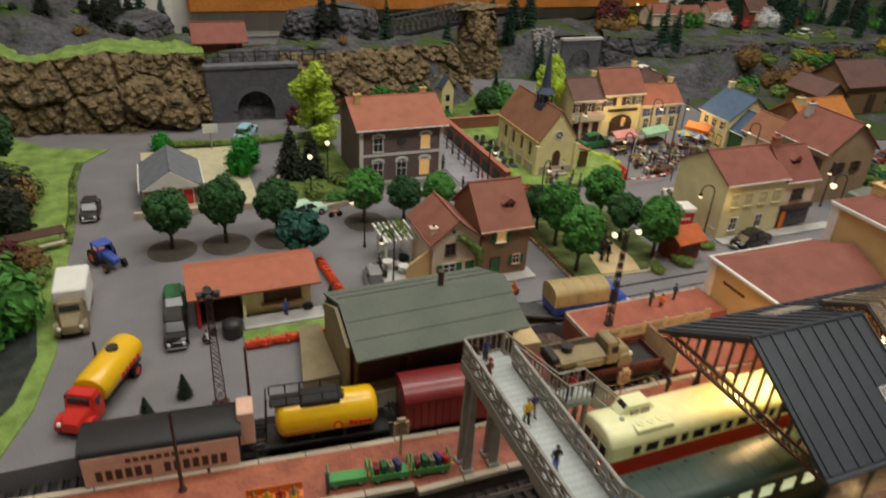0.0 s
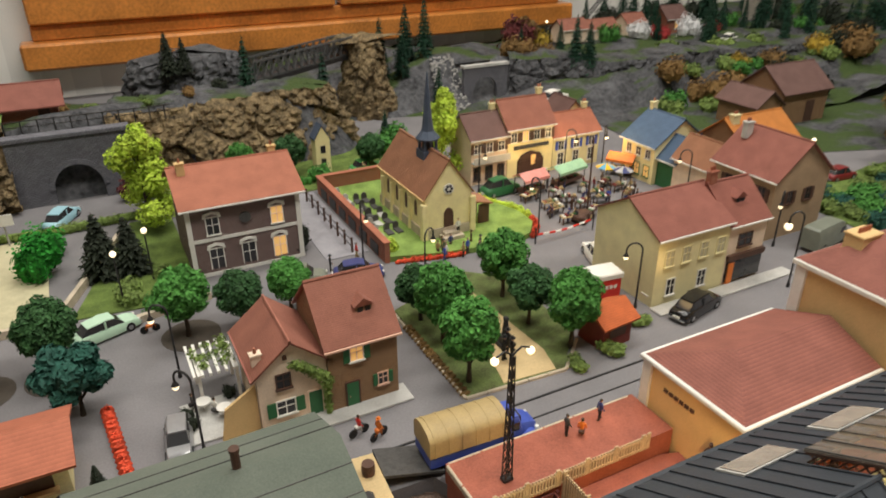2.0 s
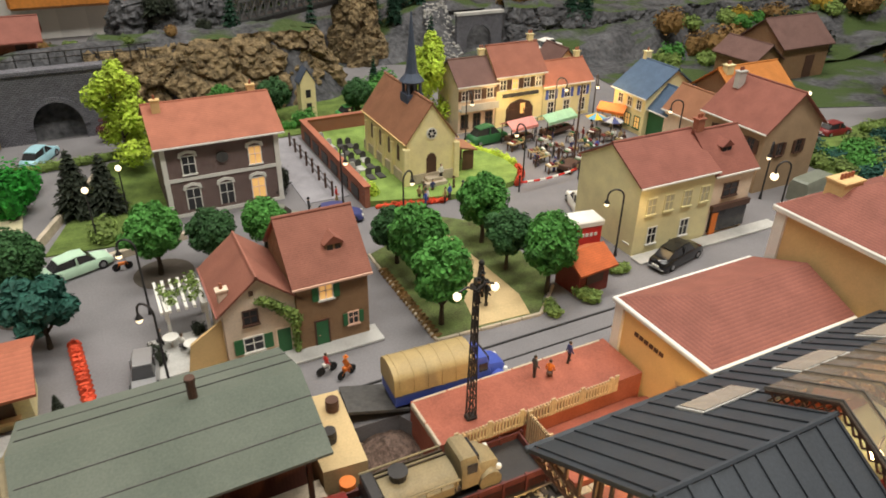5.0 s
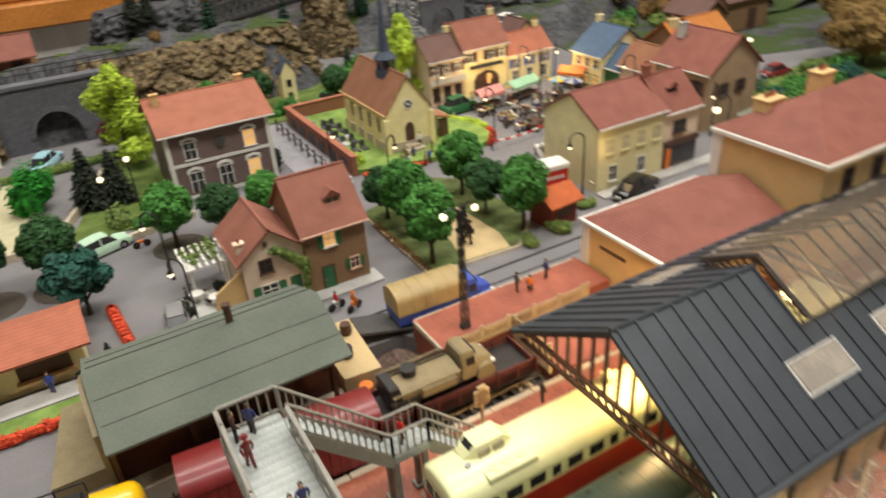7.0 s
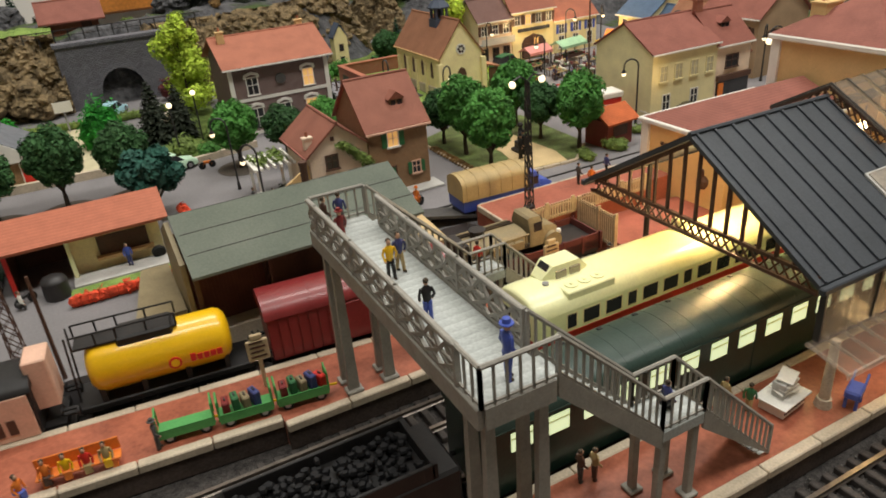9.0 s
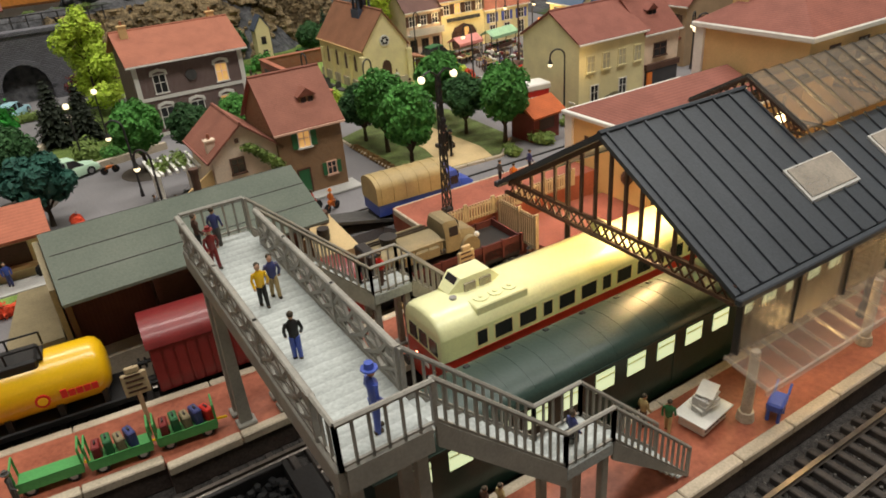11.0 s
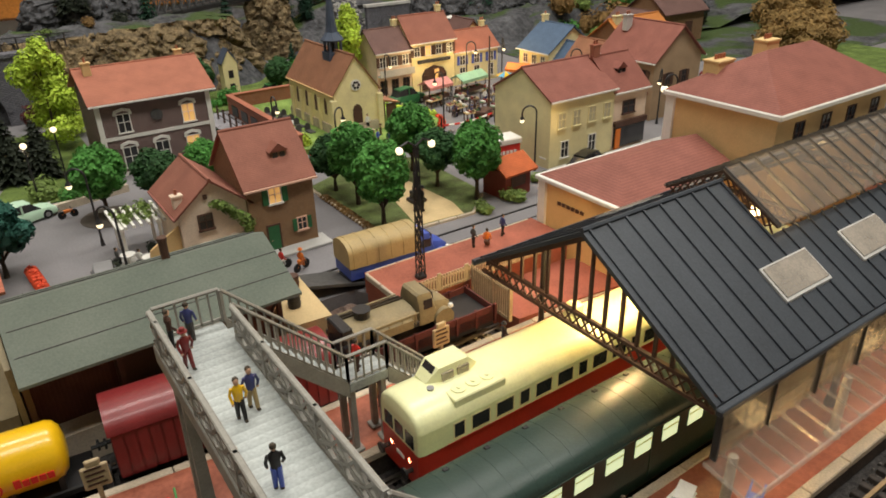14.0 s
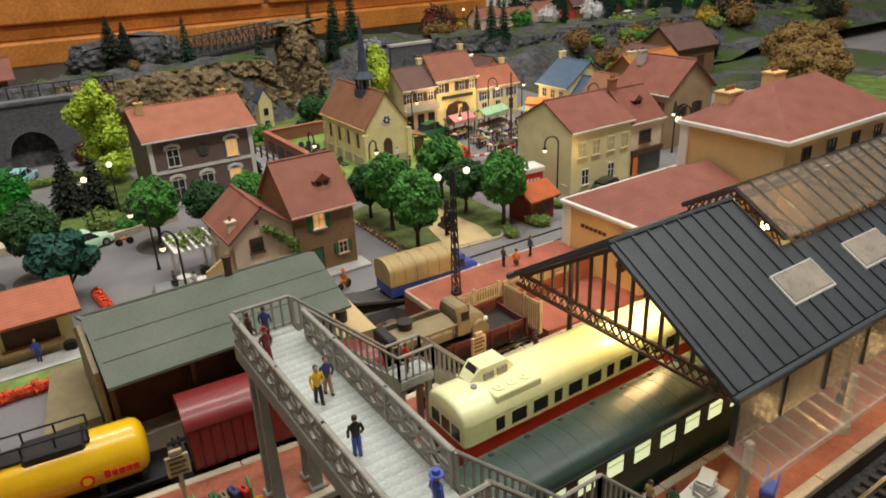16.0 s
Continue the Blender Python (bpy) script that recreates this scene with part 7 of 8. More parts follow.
    for s in (-1, 1):
        part("side_window", Shape().box(cx + 0.25, cx + 0.8, s * 1.03 - 0.03, s * 1.03 + 0.01, 1.55, 2.1), PANE, cab)
        part("mudguard", Shape().cyl((cx + 1.55, s * 0.75, 0.6), (cx + 1.55, s * 1.15, 0.6), 0.62, n=12), cab_m, cab, smooth=40)
        part("headlight", Shape().ball((cx + 2.2, s * 0.75, 1.0), 0.17, 7), WHITE, cab)
    wheels(c, (-h + 1.3, cx + 1.55), 1.12, 0.5, hub=hubs)
    return c


lorry(40.3, 42.7, -3, BLUE, "blue lorry with tan canvas cover on the street", 7.4)
lorry(3.0, 42.9, -117, RED, "red lorry with a long yellow tank on the yard", 7.8, "tank", load_m=TANKYELLOW)
lorry(0.75, 53.6, -91, SAND, "tan lorry with white box body on the yard", 6.4, "box", load_m=WHITE)
lorry(36.0, 35.9, -1, SAND, "sand-coloured military tanker lorry loaded in a low wagon", 7.0, "bowser", load_m=SAND, z=0.3, hubs=SAND)

tr = thing("tractor", 2.9, 61.5, 0, -60, "blue farm tractor with red implement", "tractor")
part("bonnet", Shape().box(-0.2, 1.7, -0.4, 0.4, 0.6, 1.3, 0.12), BLUE, tr)
part("seat_deck", Shape().box(-1.2, -0.2, -0.7, 0.7, 0.6, 1.0, 0.06), BLUE, tr)
part("cab_roof", Shape().box(-1.2, 0.1, -0.7, 0.7, 1.9, 2.05, 0.05), BLUE, tr)
for x in (-1.1, 0.0):
    for y in (-0.62, 0.62):
        part("cab_post", Shape().box(x - 0.06, x + 0.06, y - 0.06, y + 0.06, 1.0, 1.9), BLUE, tr)
for x, r in ((-0.8, 0.75), (1.3, 0.4)):
    wheels(tr, (x,), 0.95, r, hub=ORANGE)
part("implement", Shape().box(-2.2, -1.3, -0.7, 0.7, 0.3, 0.6, 0.05), RED, tr)


def cycle(x, y, rz, m, label, z=0.0):
    c = thing("motorcycle", x, y, z, rz, label, "motorcycle", "motorcycles")
    c.scale = (0.8, 0.8, 0.8)
    for px in (-0.55, 0.55):
        part("wheel", Shape().cyl((px, -0.06, 0.38), (px, 0.06, 0.38), 0.38, n=12), TYRE, c, smooth=40)
    part("frame", Shape().tube([(-0.55, 0, 0.4), (-0.1, 0, 0.75), (0.4, 0, 0.8), (0.55, 0, 0.38)], 0.07, 5).box(-0.35, 0.25, -0.14, 0.14, 0.55, 0.85, 0.05), m, c)
    part("handlebar", Shape().cyl((0.35, -0.3, 1.0), (0.35, 0.3, 1.0), 0.04, n=5), DARK, c)


cycle(34.3, 47.2, 15, DARK, "dark motorcycle before the house")
cycle(35.3, 46.4, 25, ORANGE, "orange motorcycle before the house")
cycle(24.3, 65.5, 5, ORANGE, "orange bicycle leaning near the low wall")
cycle(10.2, 47.8, 40, DARK, "dark motorcycle beside the snack bar")
cycle(11.6, 48.4, 100, SILVER, "silver motorcycle beside the snack bar")

# ---- small painted figurines ----
SKIN = mat("figurine_flesh", (0.55, 0.33, 0.22), 0.6, bump=0)
CLOTH = {"red": RED, "blue": BLUE, "yellow": TANKYELLOW, "grey": GREYSLEEPER, "white": WHITE, "black": BLACK, "orange": ORANGE, "green": GREENP, "brown": BROWNIRON, "tan": TAN, "maroon": MAROON, "navy": DARKBLUE}
FIG = {}


def figurine(x, y, z, rz, top, legs, pose_kind=0, sc=0.88):
    key = (top, legs, pose_kind)
    if key not in FIG:
        s = Shape()
        if pose_kind == 2:
            s.box(-0.3, 0.1, -0.18, 0.18, 0.3, 0.55, 0.05, 1).box(0.05, 0.2, -0.18, 0.18, 0.0, 0.5, 0.04, 1)
            base = 0.45
        else:
            st_ = 0.16 if pose_kind == 1 else 0.05
            s.cyl((st_, 0.09, 0), (0, 0.08, 0.85), 0.07, 0.105, 7, 1).cyl((-st_, -0.09, 0), (0, -0.08, 0.85), 0.07, 0.105, 7, 1)
            s.box(st_ - 0.08, st_ + 0.14, 0.03, 0.15, 0, 0.08, 0.02, 3).box(-st_ - 0.08, -st_ + 0.14, -0.15, -0.03, 0, 0.08, 0.02, 3)
            base = 0.8
        s.loft([[(0.12 * k * math.cos(a * math.pi / 4), 0.19 * k * math.sin(a * math.pi / 4), base + h) for a in range(8)] for k, h in ((0.8, 0), (0.88, 0.25), (1.12, 0.55), (0.4, 0.68))], 0)
        for sd, sw in ((-1, 0.16), (1, -0.06 if pose_kind == 1 else 0.1)):
            s.tube([(0, sd * 0.2, base + 0.57), (0.02 - sw * 0.3, sd * 0.28, base + 0.3), (sw, sd * 0.25, base + 0.06)], 0.058, 5, 0)
            s.ball((sw + 0.02, sd * 0.25, base + 0.03), 0.06, 5, 2)
        s.ball((0.02, 0, base + 0.82), (0.115, 0.105, 0.15), 8, 2)
        if top == legs:
            s.cyl((0, 0, base + 0.88), (0, 0, base + 0.91), 0.2, 0.19, 9, 0).cyl((0, 0, base + 0.9), (0, 0, base + 1.04), 0.12, 0.1, 8, 0)
        else:
            s.ball((-0.015, 0, base + 0.88), (0.12, 0.115, 0.11), 8, 3)
        FIG[key] = s.mesh("figurine", [CLOTH[top], CLOTH[legs], SKIN, TRUNK], smooth=45)
    ob = new("figurine", FIG[key])
    ob.matrix_basis = at(x, y, z, rz)
    ob.scale = (sc, sc, sc)
    verb = ("standing", "walking", "seated")[pose_kind]
    return tagged(ob, "small %s painted figurine with %s top and %s legs" % (verb, top, legs), "figurine", "figurines")


D = DZ
for f in ((23.8, 30.2, D, 10, "brown", "black", 0), (24.5, 30.3, D, 60, "navy", "grey", 0), (23.9, 28.6, D, -80, "maroon", "maroon", 1), (24.4, 25.0, D, -95, "yellow", "black", 1), (24.9, 25.3, D, -90, "navy", "tan", 1), (24.2, 21.7, D, 80, "black", "blue", 0), (24.65, 17.75, D, 0, "blue", "blue", 0, 1.1), (30.9, 30.2, 3.5, 20, "red", "brown", 1), (31.0, 17.9, 3.5, 0, "navy", "black", 2),
          (40.6, 32.0, -0.3, 0, "grey", "grey", 0), (32.6, 31.7, -0.3, 0, "tan", "brown", 0), (36.5, 19.9, -0.3, 0, "tan", "brown", 0), (37.0, 19.1, -0.3, 30, "green", "tan", 1), (28.9, 19.8, -0.3, 0, "brown", "grey", 0), (29.4, 19.6, -0.3, 0, "tan", "brown", 0), (15.2, 30.7, -0.3, 0, "grey", "grey", 0),
          (35.0, 50.0, 0.2, -90, "green", "brown", 0), (35.9, 50.1, 0.2, -90, "blue", "navy", 0), (34.3, 47.2, 0.3, 15, "red", "white", 2), (35.3, 46.4, 0.3, 25, "orange", "orange", 2), (31.6, 42.7, 1.2, 0, "orange", "orange", 0), (45.4, 39.6, 1.4, 40, "orange", "brown", 2), (47.2, 40.2, 1.4, 0, "navy", "black", 1), (44.6, 40.0, 1.4, 0, "grey", "black", 0),
          (16.2, 49.0, 0.2, -90, "blue", "navy", 0), (39.9, 68.6, 0, 0, "black", "black", 0), (42.9, 69.9, 0, 0, "red", "tan", 1), (52.9, 68.6, 0.9, -90, "white", "black", 0), (70.0, 78.3, 0, 0, "white", "white", 0), (10.0, 47.2, 0, 0, "white", "grey", 2), (59.3, 55.2, 0, 0, "red", "black", 2)):
    figurine(*f)
rng = random.Random(21)
tops = ("tan", "blue", "grey", "white", "tan", "brown", "navy", "green", "maroon", "brown", "grey", "tan")
for i in range(14):
    figurine(51.2 + rng.uniform(-1.6, 2.6), 65.6 + rng.uniform(-1.2, 1.8), 0.1, rng.uniform(0, 360), rng.choice(tops), rng.choice(("black", "grey", "navy", "brown")), i % 2)
for i in range(34):
    figurine(rng.uniform(63.5, 77.5), rng.uniform(66.5, 76), 0.05, rng.uniform(0, 360), rng.choice(tops), rng.choice(("black", "grey", "navy", "brown")), i % 3)
for x, y in ((46.3, 49.6), (47.0, 50.3), (46.7, 49.2)):
    figurine(x, y, 0.2, x * 100, "black", "black", 0, 1.15)

# ---- market on the square ----
def stall(x, y, rz, roof_m, label, w=2.0):
    c = thing("market_stall", x, y, 0, rz, label, "market stall", "market stalls")
    for px in (-w, w):
        for py in (-0.8, 0.8):
            part("post", Shape().cyl((px, py, 0), (px, py, 2.2), 0.06, n=5), DARK, c)
    part("awning", Shape().prism([(-1.1, 2.1), (0, 2.7), (1.1, 2.1), (1.1, 2.18), (0, 2.8), (-1.1, 2.18)], "x", -w - 0.15, w + 0.15), roof_m, c)
    part("valance", Shape().box(-w - 0.15, w + 0.15, -1.12, -1.08, 1.85, 2.15), roof_m, c)
    part("counter", Shape().box(-w + 0.1, w - 0.1, -0.7, 0.5, 0.5, 0.95, 0.04), BROWNIRON, c)
    for i in range(7):
        part("parcel", Shape().ball((-w + 0.5 + i * (2 * w - 1) / 6, -0.3, 1.0), (0.2, 0.25, 0.14), 6), (MAROON, GREENP, TAN, BROWNIRON)[i % 4], c)


PINK = mat("pink_awning", (0.75, 0.3, 0.26), 0.7)
MINT = mat("mint_awning", (0.35, 0.58, 0.36), 0.7)
stall(66.0, 75.6, 8, PINK, "market stall with pink awning", 1.7)
stall(71.2, 76.0, 12, MINT, "market stall with mint green awning", 2.2)
stall(79.0, 75.6, -60, ORANGE, "market stall with orange awning", 1.5)


def parasol(x, y, a, b, label):
    c = thing("parasol", x, y, 0, 0, label, "parasol", "parasols")
    part("pole", Shape().cyl((0, 0, 0), (0, 0, 2.4), 0.06, n=6), WHITE, c)
    for i in range(8):
        t0, t1 = i * math.pi / 4, (i + 1) * math.pi / 4
        part("canopy_panel", Shape().add([(0, 0, 2.5), (1.2 * math.cos(t0), 1.2 * math.sin(t0), 2.0), (1.2 * math.cos(t1), 1.2 * math.sin(t1), 2.0), (0, 0, 2.44)], [(0, 1, 2), (3, 2, 1)]), (a, b)[i % 2], c)


SKYBLUE = mat("sky_blue_cloth", (0.12, 0.4, 0.6), 0.6)
parasol(75.6, 74.4, SKYBLUE, TANKYELLOW, "blue and yellow striped parasol")
parasol(76.6, 72.6, PAVE, DARKBLUE, "white and dark blue striped parasol")


def market_table(x, y, rz, m, label):
    c = thing("market_table", x, y, 0, rz, label, "table", "market tables")
    part("tabletop", Shape().box(-0.9, 0.9, -0.45, 0.45, 0.75, 0.85, 0.02), m, c)
    for px in (-0.8, 0.8):
        for py in (-0.35, 0.35):
            part("leg", Shape().box(px - 0.05, px + 0.05, py - 0.05, py + 0.05, 0, 0.75), BROWNIRON, c)
    for i in range(5):
        part("parcel", Shape().box(-0.75 + i * 0.33, -0.5 + i * 0.33, -0.3, 0.3, 0.85, 0.95 + 0.1 * (i % 3), 0.03), (MAROON, SAND, TAN, GREENP, WHITE)[(i + int(x)) % 5], c)


for i in range(16):
    x, y = 65 + (i % 4) * 3.3 + rng.uniform(-0.5, 0.5), 67.3 + (i // 4) * 2.1 + rng.uniform(-0.4, 0.4)
    market_table(x, y, rng.uniform(-30, 30), (TAN, BROWNIRON, GREYSLEEPER, BROWNIRON)[i % 4], "small market table loaded with goods")
cartx = thing("hay_cart", 66.4, 66.8, 0, 30, "brown wooden cart on the market square", "cart")
part("bed", Shape().box(-1.2, 1.2, -0.6, 0.6, 0.5, 0.95, 0.05), BROWNIRON, cartx)
wheels(cartx, (-0.6, 0.7), 0.75, 0.45, BROWNIRON, TAN)

# rope barrier
rb = thing("rope_barrier", 62, 64.6, 0, 0, "red and white rope barrier across the street", "barrier")
for i in range(9):
    part("band", Shape().cyl((59.3 + i * 0.75, 64.5 + i * 0.05, 1.0 - 0.25 * math.sin(i / 9 * math.pi)), (60.0 + i * 0.75, 64.55 + i * 0.05, 1.0 - 0.25 * math.sin((i + 0.9) / 9 * math.pi)), 0.11, n=5), (RED, WHITE)[i % 2], rb, "", True)
for x in (59.2, 66.1):
    part("post", Shape().cyl((x, 64.6, 0), (x, 64.6, 1.7), 0.08, n=6), DARK, rb, "", True)

# ---- square with trees, kiosk and statue ----
ground_piece("square_garden", [(41.9, 47.2), (49.6, 46.8), (53, 50.5), (53.3, 60), (50, 63), (42.1, 59.5)], -0.1, 0.12, mat("garden_earth", (0.12, 0.09, 0.05), 0.95, var=0.4, scale=80, col2=(0.12, 0.17, 0.05), bump=0.6), "earth and grass beds of the small square")
ground_piece("sandy_path", [(44.9, 47.3), (49.0, 47.0), (49.6, 49.4), (49.0, 60.8), (46.2, 60.6), (46.0, 52)], 0.0, 0.16, SANDY, "sandy path through the square")
kb = thing("square_kerb", 45, 52, 0, 0, "pale stone kerb round the square", "kerb", "", "structure")
for a, b in (((41.8, 47.1), (41.9, 59.5)), ((41.8, 47.1), (49.7, 46.7)), ((49.7, 46.7), (52.6, 49.4))):
    edge_stones(kb, a, b, 0.22, 0.22, 1.6)
ks = thing("kiosk", 54.6, 48.7, 0, 5, "dark red wooden kiosk with orange tiled roof", "kiosk")
part("wall", Shape().box(-1.4, 1.4, -1.3, 1.3, 0, 2.2), courses(mat("kiosk_wood", (0.2, 0.04, 0.03), 0.6), 150, 0.4, "X", 0.2), ks)
part("roof", Shape().prism([(-1.75, 2.0), (0, 3.0), (1.75, 2.0), (1.75, 2.15), (0, 3.2), (-1.75, 2.15)], "x", -1.8, 1.8), courses(mat("kiosk_tiles", (0.6, 0.14, 0.04), 0.7), 330, 0.5, "Z", 0.2), ks)
part("hatch", Shape().box(-0.8, 0.8, -1.36, -1.3, 0.9, 1.8), BROWNIRON, ks)
vs = thing("sales_trailer", 57.6, 53.2, 0, -8, "red sales trailer with white roof and sign", "trailer")
part("body", Shape().box(-1.5, 1.5, -0.9, 0.9, 0.4, 2.4, 0.06), RED, vs)
part("roof", Shape().box(-1.65, 1.65, -1.0, 1.0, 2.4, 2.95, 0.1), WHITE, vs)
for i in range(6):
    part("lettering_bar", Shape().box(-1.1 + i * 0.38, -0.85 + i * 0.38, -0.95, -0.9, 1.6, 1.9), WHITE, vs)
statue = Shape().box(-0.6, 0.6, -0.6, 0.6, 0, 0.3, 0.04).box(-0.4, 0.4, -0.4, 0.4, 0.3, 0.9, 0.05).cyl((0, 0, 0.9), (0, 0, 2.0), 0.3, 0.2, 8).ball((0, 0, 2.25), 0.24, 8)
solo("monument", statue, DARK, "dark small monument on the sandy path", "statue", x=47.4, y=51.2, z=0.15)
archm = Shape().tube([(0.9 * math.cos(a * math.pi / 10), 0, 1.2 + 1.0 * math.sin(a * math.pi / 10)) for a in range(11)], 0.08, 6).cyl((-0.9, 0, 0), (-0.9, 0, 1.2), 0.08, n=6).cyl((0.9, 0, 0), (0.9, 0, 1.2), 0.08, n=6)
solo("garden_arch", archm, DARK, "dark metal arch at the square's entrance", "arch", x=47.6, y=59.8, z=0.15)

# ---- lamps and masts ----
def gooseneck(x, y, rz, z=0.0, h=5.2, label="black gooseneck street lamp with small globe", big=False):
    c = thing("street_lamp", x, y, z, rz, label, "street lamp", "street lamps")
    part("pole", Shape().cyl((0, 0, 0), (0, 0, 0.6), 0.16, 0.1, 8).cyl((0, 0, 0.6), (0, 0, h), 0.085, 0.07, 7), DARK, c)
    pts = [(0.62 - 0.62 * math.cos(a * math.pi / 8), 0, h + 0.62 * math.sin(a * math.pi / 8)) for a in range(9)]
    part("arm", Shape().tube(pts + [(1.24, 0, h - 0.3)], 0.075, 6), DARK, c)
    part("shade", Shape().cyl((1.24, 0, h - 0.55), (1.24, 0, h - 0.25), 0.24, 0.08, 10), DARK, c)
    part("globe", Shape().ball((1.24, 0, h - 0.66), 0.2 if not big else 0.34, 9), BULB, c, smooth=60)


for a in ((59.7, 51.0, 150), (79.0, 53.6, -150), (60.6, 66.2, 100), (25.5, 50.0, 130), (45.6, 60.9, 30), (72.8, 78.6, -60), (78.0, 78.0, -120), (61.0, 78.6, -90), (25.4, 58.5, 150), (43.2, 69.0, -90), (80.0, 66.0, 150)):
    gooseneck(*a)
gooseneck(73.6, 47.6, 160, 0, 6.4, "tall black street lamp with white globe", True)
for x, y in ((22.9, 70.6), (25.6, 74.2), (97.5, 64.4), (103.5, 127)):
    c = thing("street_lamp", x, y, max(0, hill_height(x, y)) if y > 100 else 0, 0, "thin street lamp with small warm globe", "street lamp", "street lamps")
    part("pole", Shape().cyl((0, 0, 0), (0, 0, 4.6), 0.08, 0.06, 6), DARK, c)
    part("globe", Shape().ball((0, 0, 4.75), 0.26, 9), BULB, c, smooth=60)


def lattice_mast(x, y, z, h, label, w=0.42, lamps=False, rz=0.0, m=BROWNIRON):
    c = thing("lattice_mast", x, y, z, rz, label, "mast", "lattice masts")
    part("footing", Shape().box(-w * 1.6, w * 1.6, -w * 1.2, w * 1.2, 0, 0.25, 0.05), m, c)
    t = 0.45
    for sx in (-1, 1):
        for sy in (-1, 1):
            part("leg", Shape().cyl((sx * w, sy * w, 0.2), (sx * w * t, sy * w * t, h), 0.04, n=4), m, c)
    n = int(h / 0.75)
    s = Shape()
    for i in range(n):
        a, b = w * (1 - (1 - t) * i / n), w * (1 - (1 - t) * (i + 1) / n)
        za, zb = 0.2 + (h - 0.2) * i / n, 0.2 + (h - 0.2) * (i + 1) / n
        for sd in (-1, 1):
            s.cyl((-a * sd, -a, za), (b * sd, -b, zb), 0.026, n=4).cyl((-a * sd, a, za), (b * sd, b, zb), 0.026, n=4).cyl((-a, -a * sd, za), (-b, b * sd, zb), 0.026, n=4).cyl((a, -a * sd, za), (b, b * sd, zb), 0.026, n=4)
    tagged(part("bracing", s, m, c), "", "", "", "stuff")
    if lamps:
        for sx in (-1, 1):
            part("lamp_arm", Shape().tube([(0, 0, h), (sx * 0.5, 0, h + 0.35), (sx * 1.0, 0, h + 0.15)], 0.06, 5), m, c)
            part("globe", Shape().ball((sx * 1.05, 0, h - 0.05), 0.22, 8), BULB, c, smooth=60)
    return c


lattice_mast(39.6, 38.6, 1.4, 8.2, "tall dark lattice mast with two lamps on the loading dock", w=0.2, lamps=True, m=DARK)
lattice_mast(10.2, 39.9, 0, 8.6, "tall brown lattice mast with floodlights beside the goods track", 0.35)
fl = thing("floodlight", 10.2, 39.9, 8.55, 0, "dark cluster of floodlights on the mast", "lamp")
for a in range(4):
    part("lamp_head", Shape().cyl((0.3 * math.cos(a * 1.57), 0.3 * math.sin(a * 1.57), 0.3), (0.65 * math.cos(a * 1.57), 0.65 * math.sin(a * 1.57), 0.2), 0.2, 0.28, 9), DARK, fl)
part("bracket", Shape().cyl((0, 0, 0), (0, 0, 0.5), 0.3, n=8), DARK, fl)
for x, y, z, h in ((11.9, 38.2, -1.7, 7.4), (7.3, 33.6, -0.3, 6.0), (67.7, 67.6, 0, 8.5), (2.4, 47.5, 0, 1.6)):
    c = thing("pole", x, y, z, 0, "plain dark post standing upright", "pole", "poles")
    part("shaft", Shape().cyl((0, 0, 0), (0, 0, h), 0.13, 0.08, 6), BROWNIRON, c)
    part("foot", Shape().cyl((0, 0, 0), (0, 0, 0.3), 0.28, 0.16, 8), BROWNIRON, c)

# ---- goods shed ----
gs = thing("goods_shed", 24.8, 39.5, 0, 1.2, "wooden goods shed with grey-green felt roof", "goods shed")
part("wall", Shape().box(18.6, 30.6, 39.2, 43.6, -0.2, 3.8), courses(mat("shed_boards", (0.14, 0.05, 0.035), 0.75), 160, 0.4, "X", 0.2), gs, "dark red boarded wall", True)
for s, ye, ze in ((0, 36.9, 3.85), (1, 45.6, 3.9)):
    rp = part("roof", Shape().prism([(ye, ze), (41.2, 5.65), (41.2, 5.8), (ye, ze + 0.15)], "x", 18.6, 31.4), FELT, gs, "", True)
    for k in (0.33, 0.66):
        y, z = ye + (41.2 - ye) * k, ze + 0.15 + 1.8 * k
        part("felt_seam", Shape().box(18.8, 31.4, y - 0.025, y + 0.025, z - 0.06, z + 0.025), GREYSLEEPER, rp, "", True)
for x in (18.8, 22.6, 26.6, 30.4):
    part("roof_post", Shape().box(x - 0.12, x + 0.12, 37.6, 37.84, -1.6, 4.1), BROWNIRON, gs, "", True)
    part("roof_strut", Shape().cyl((x, 39.2, 1.8), (x, 37.5, 4.0), 0.09, n=5), BROWNIRON, gs, "", True)
part("sliding_door", Shape().box(22.5, 26.5, 39.05, 39.18, -0.2, 2.8), BROWNIRON, gs, "", True)
part("loading_sill", Shape().box(17.8, 31.2, 37.95, 39.15, -1.7, 0.1), CREAMSTONE, gs, "", True)
part("chimney_pipe", Shape().cyl((26.3, 41.5, 5.4), (26.3, 41.5, 6.8), 0.22, n=10).cyl((26.3, 41.5, 6.7), (26.3, 41.5, 6.9), 0.26, n=10), BROWNIRON, gs, "", True)
part("end_wall", Shape().prism([(38.3, -0.2), (44.2, -0.2), (44.2, 4.0), (41.2, 5.5), (38.3, 4.2)], "x", 18.3, 18.55), SAND, gs, "", True)
structure("yard_slab", Shape().prism([(15.6, 39.4), (18.2, 39.4), (18.2, 45.8), (16.6, 45.8)], "z", 0, 1.1), SAND, "pale tan loading slab beside the goods shed")
ls = thing("loading_stage", 32.4, 42.5, 0, 0, "yellow-tan loading stage with drums on it", "stage")
part("slab", Shape().prism([(31.3, 38.7), (33.6, 38.5), (34.0, 44.2), (31.4, 44.4)], "z", -1.7, 1.1), SANDY, ls, "", True)
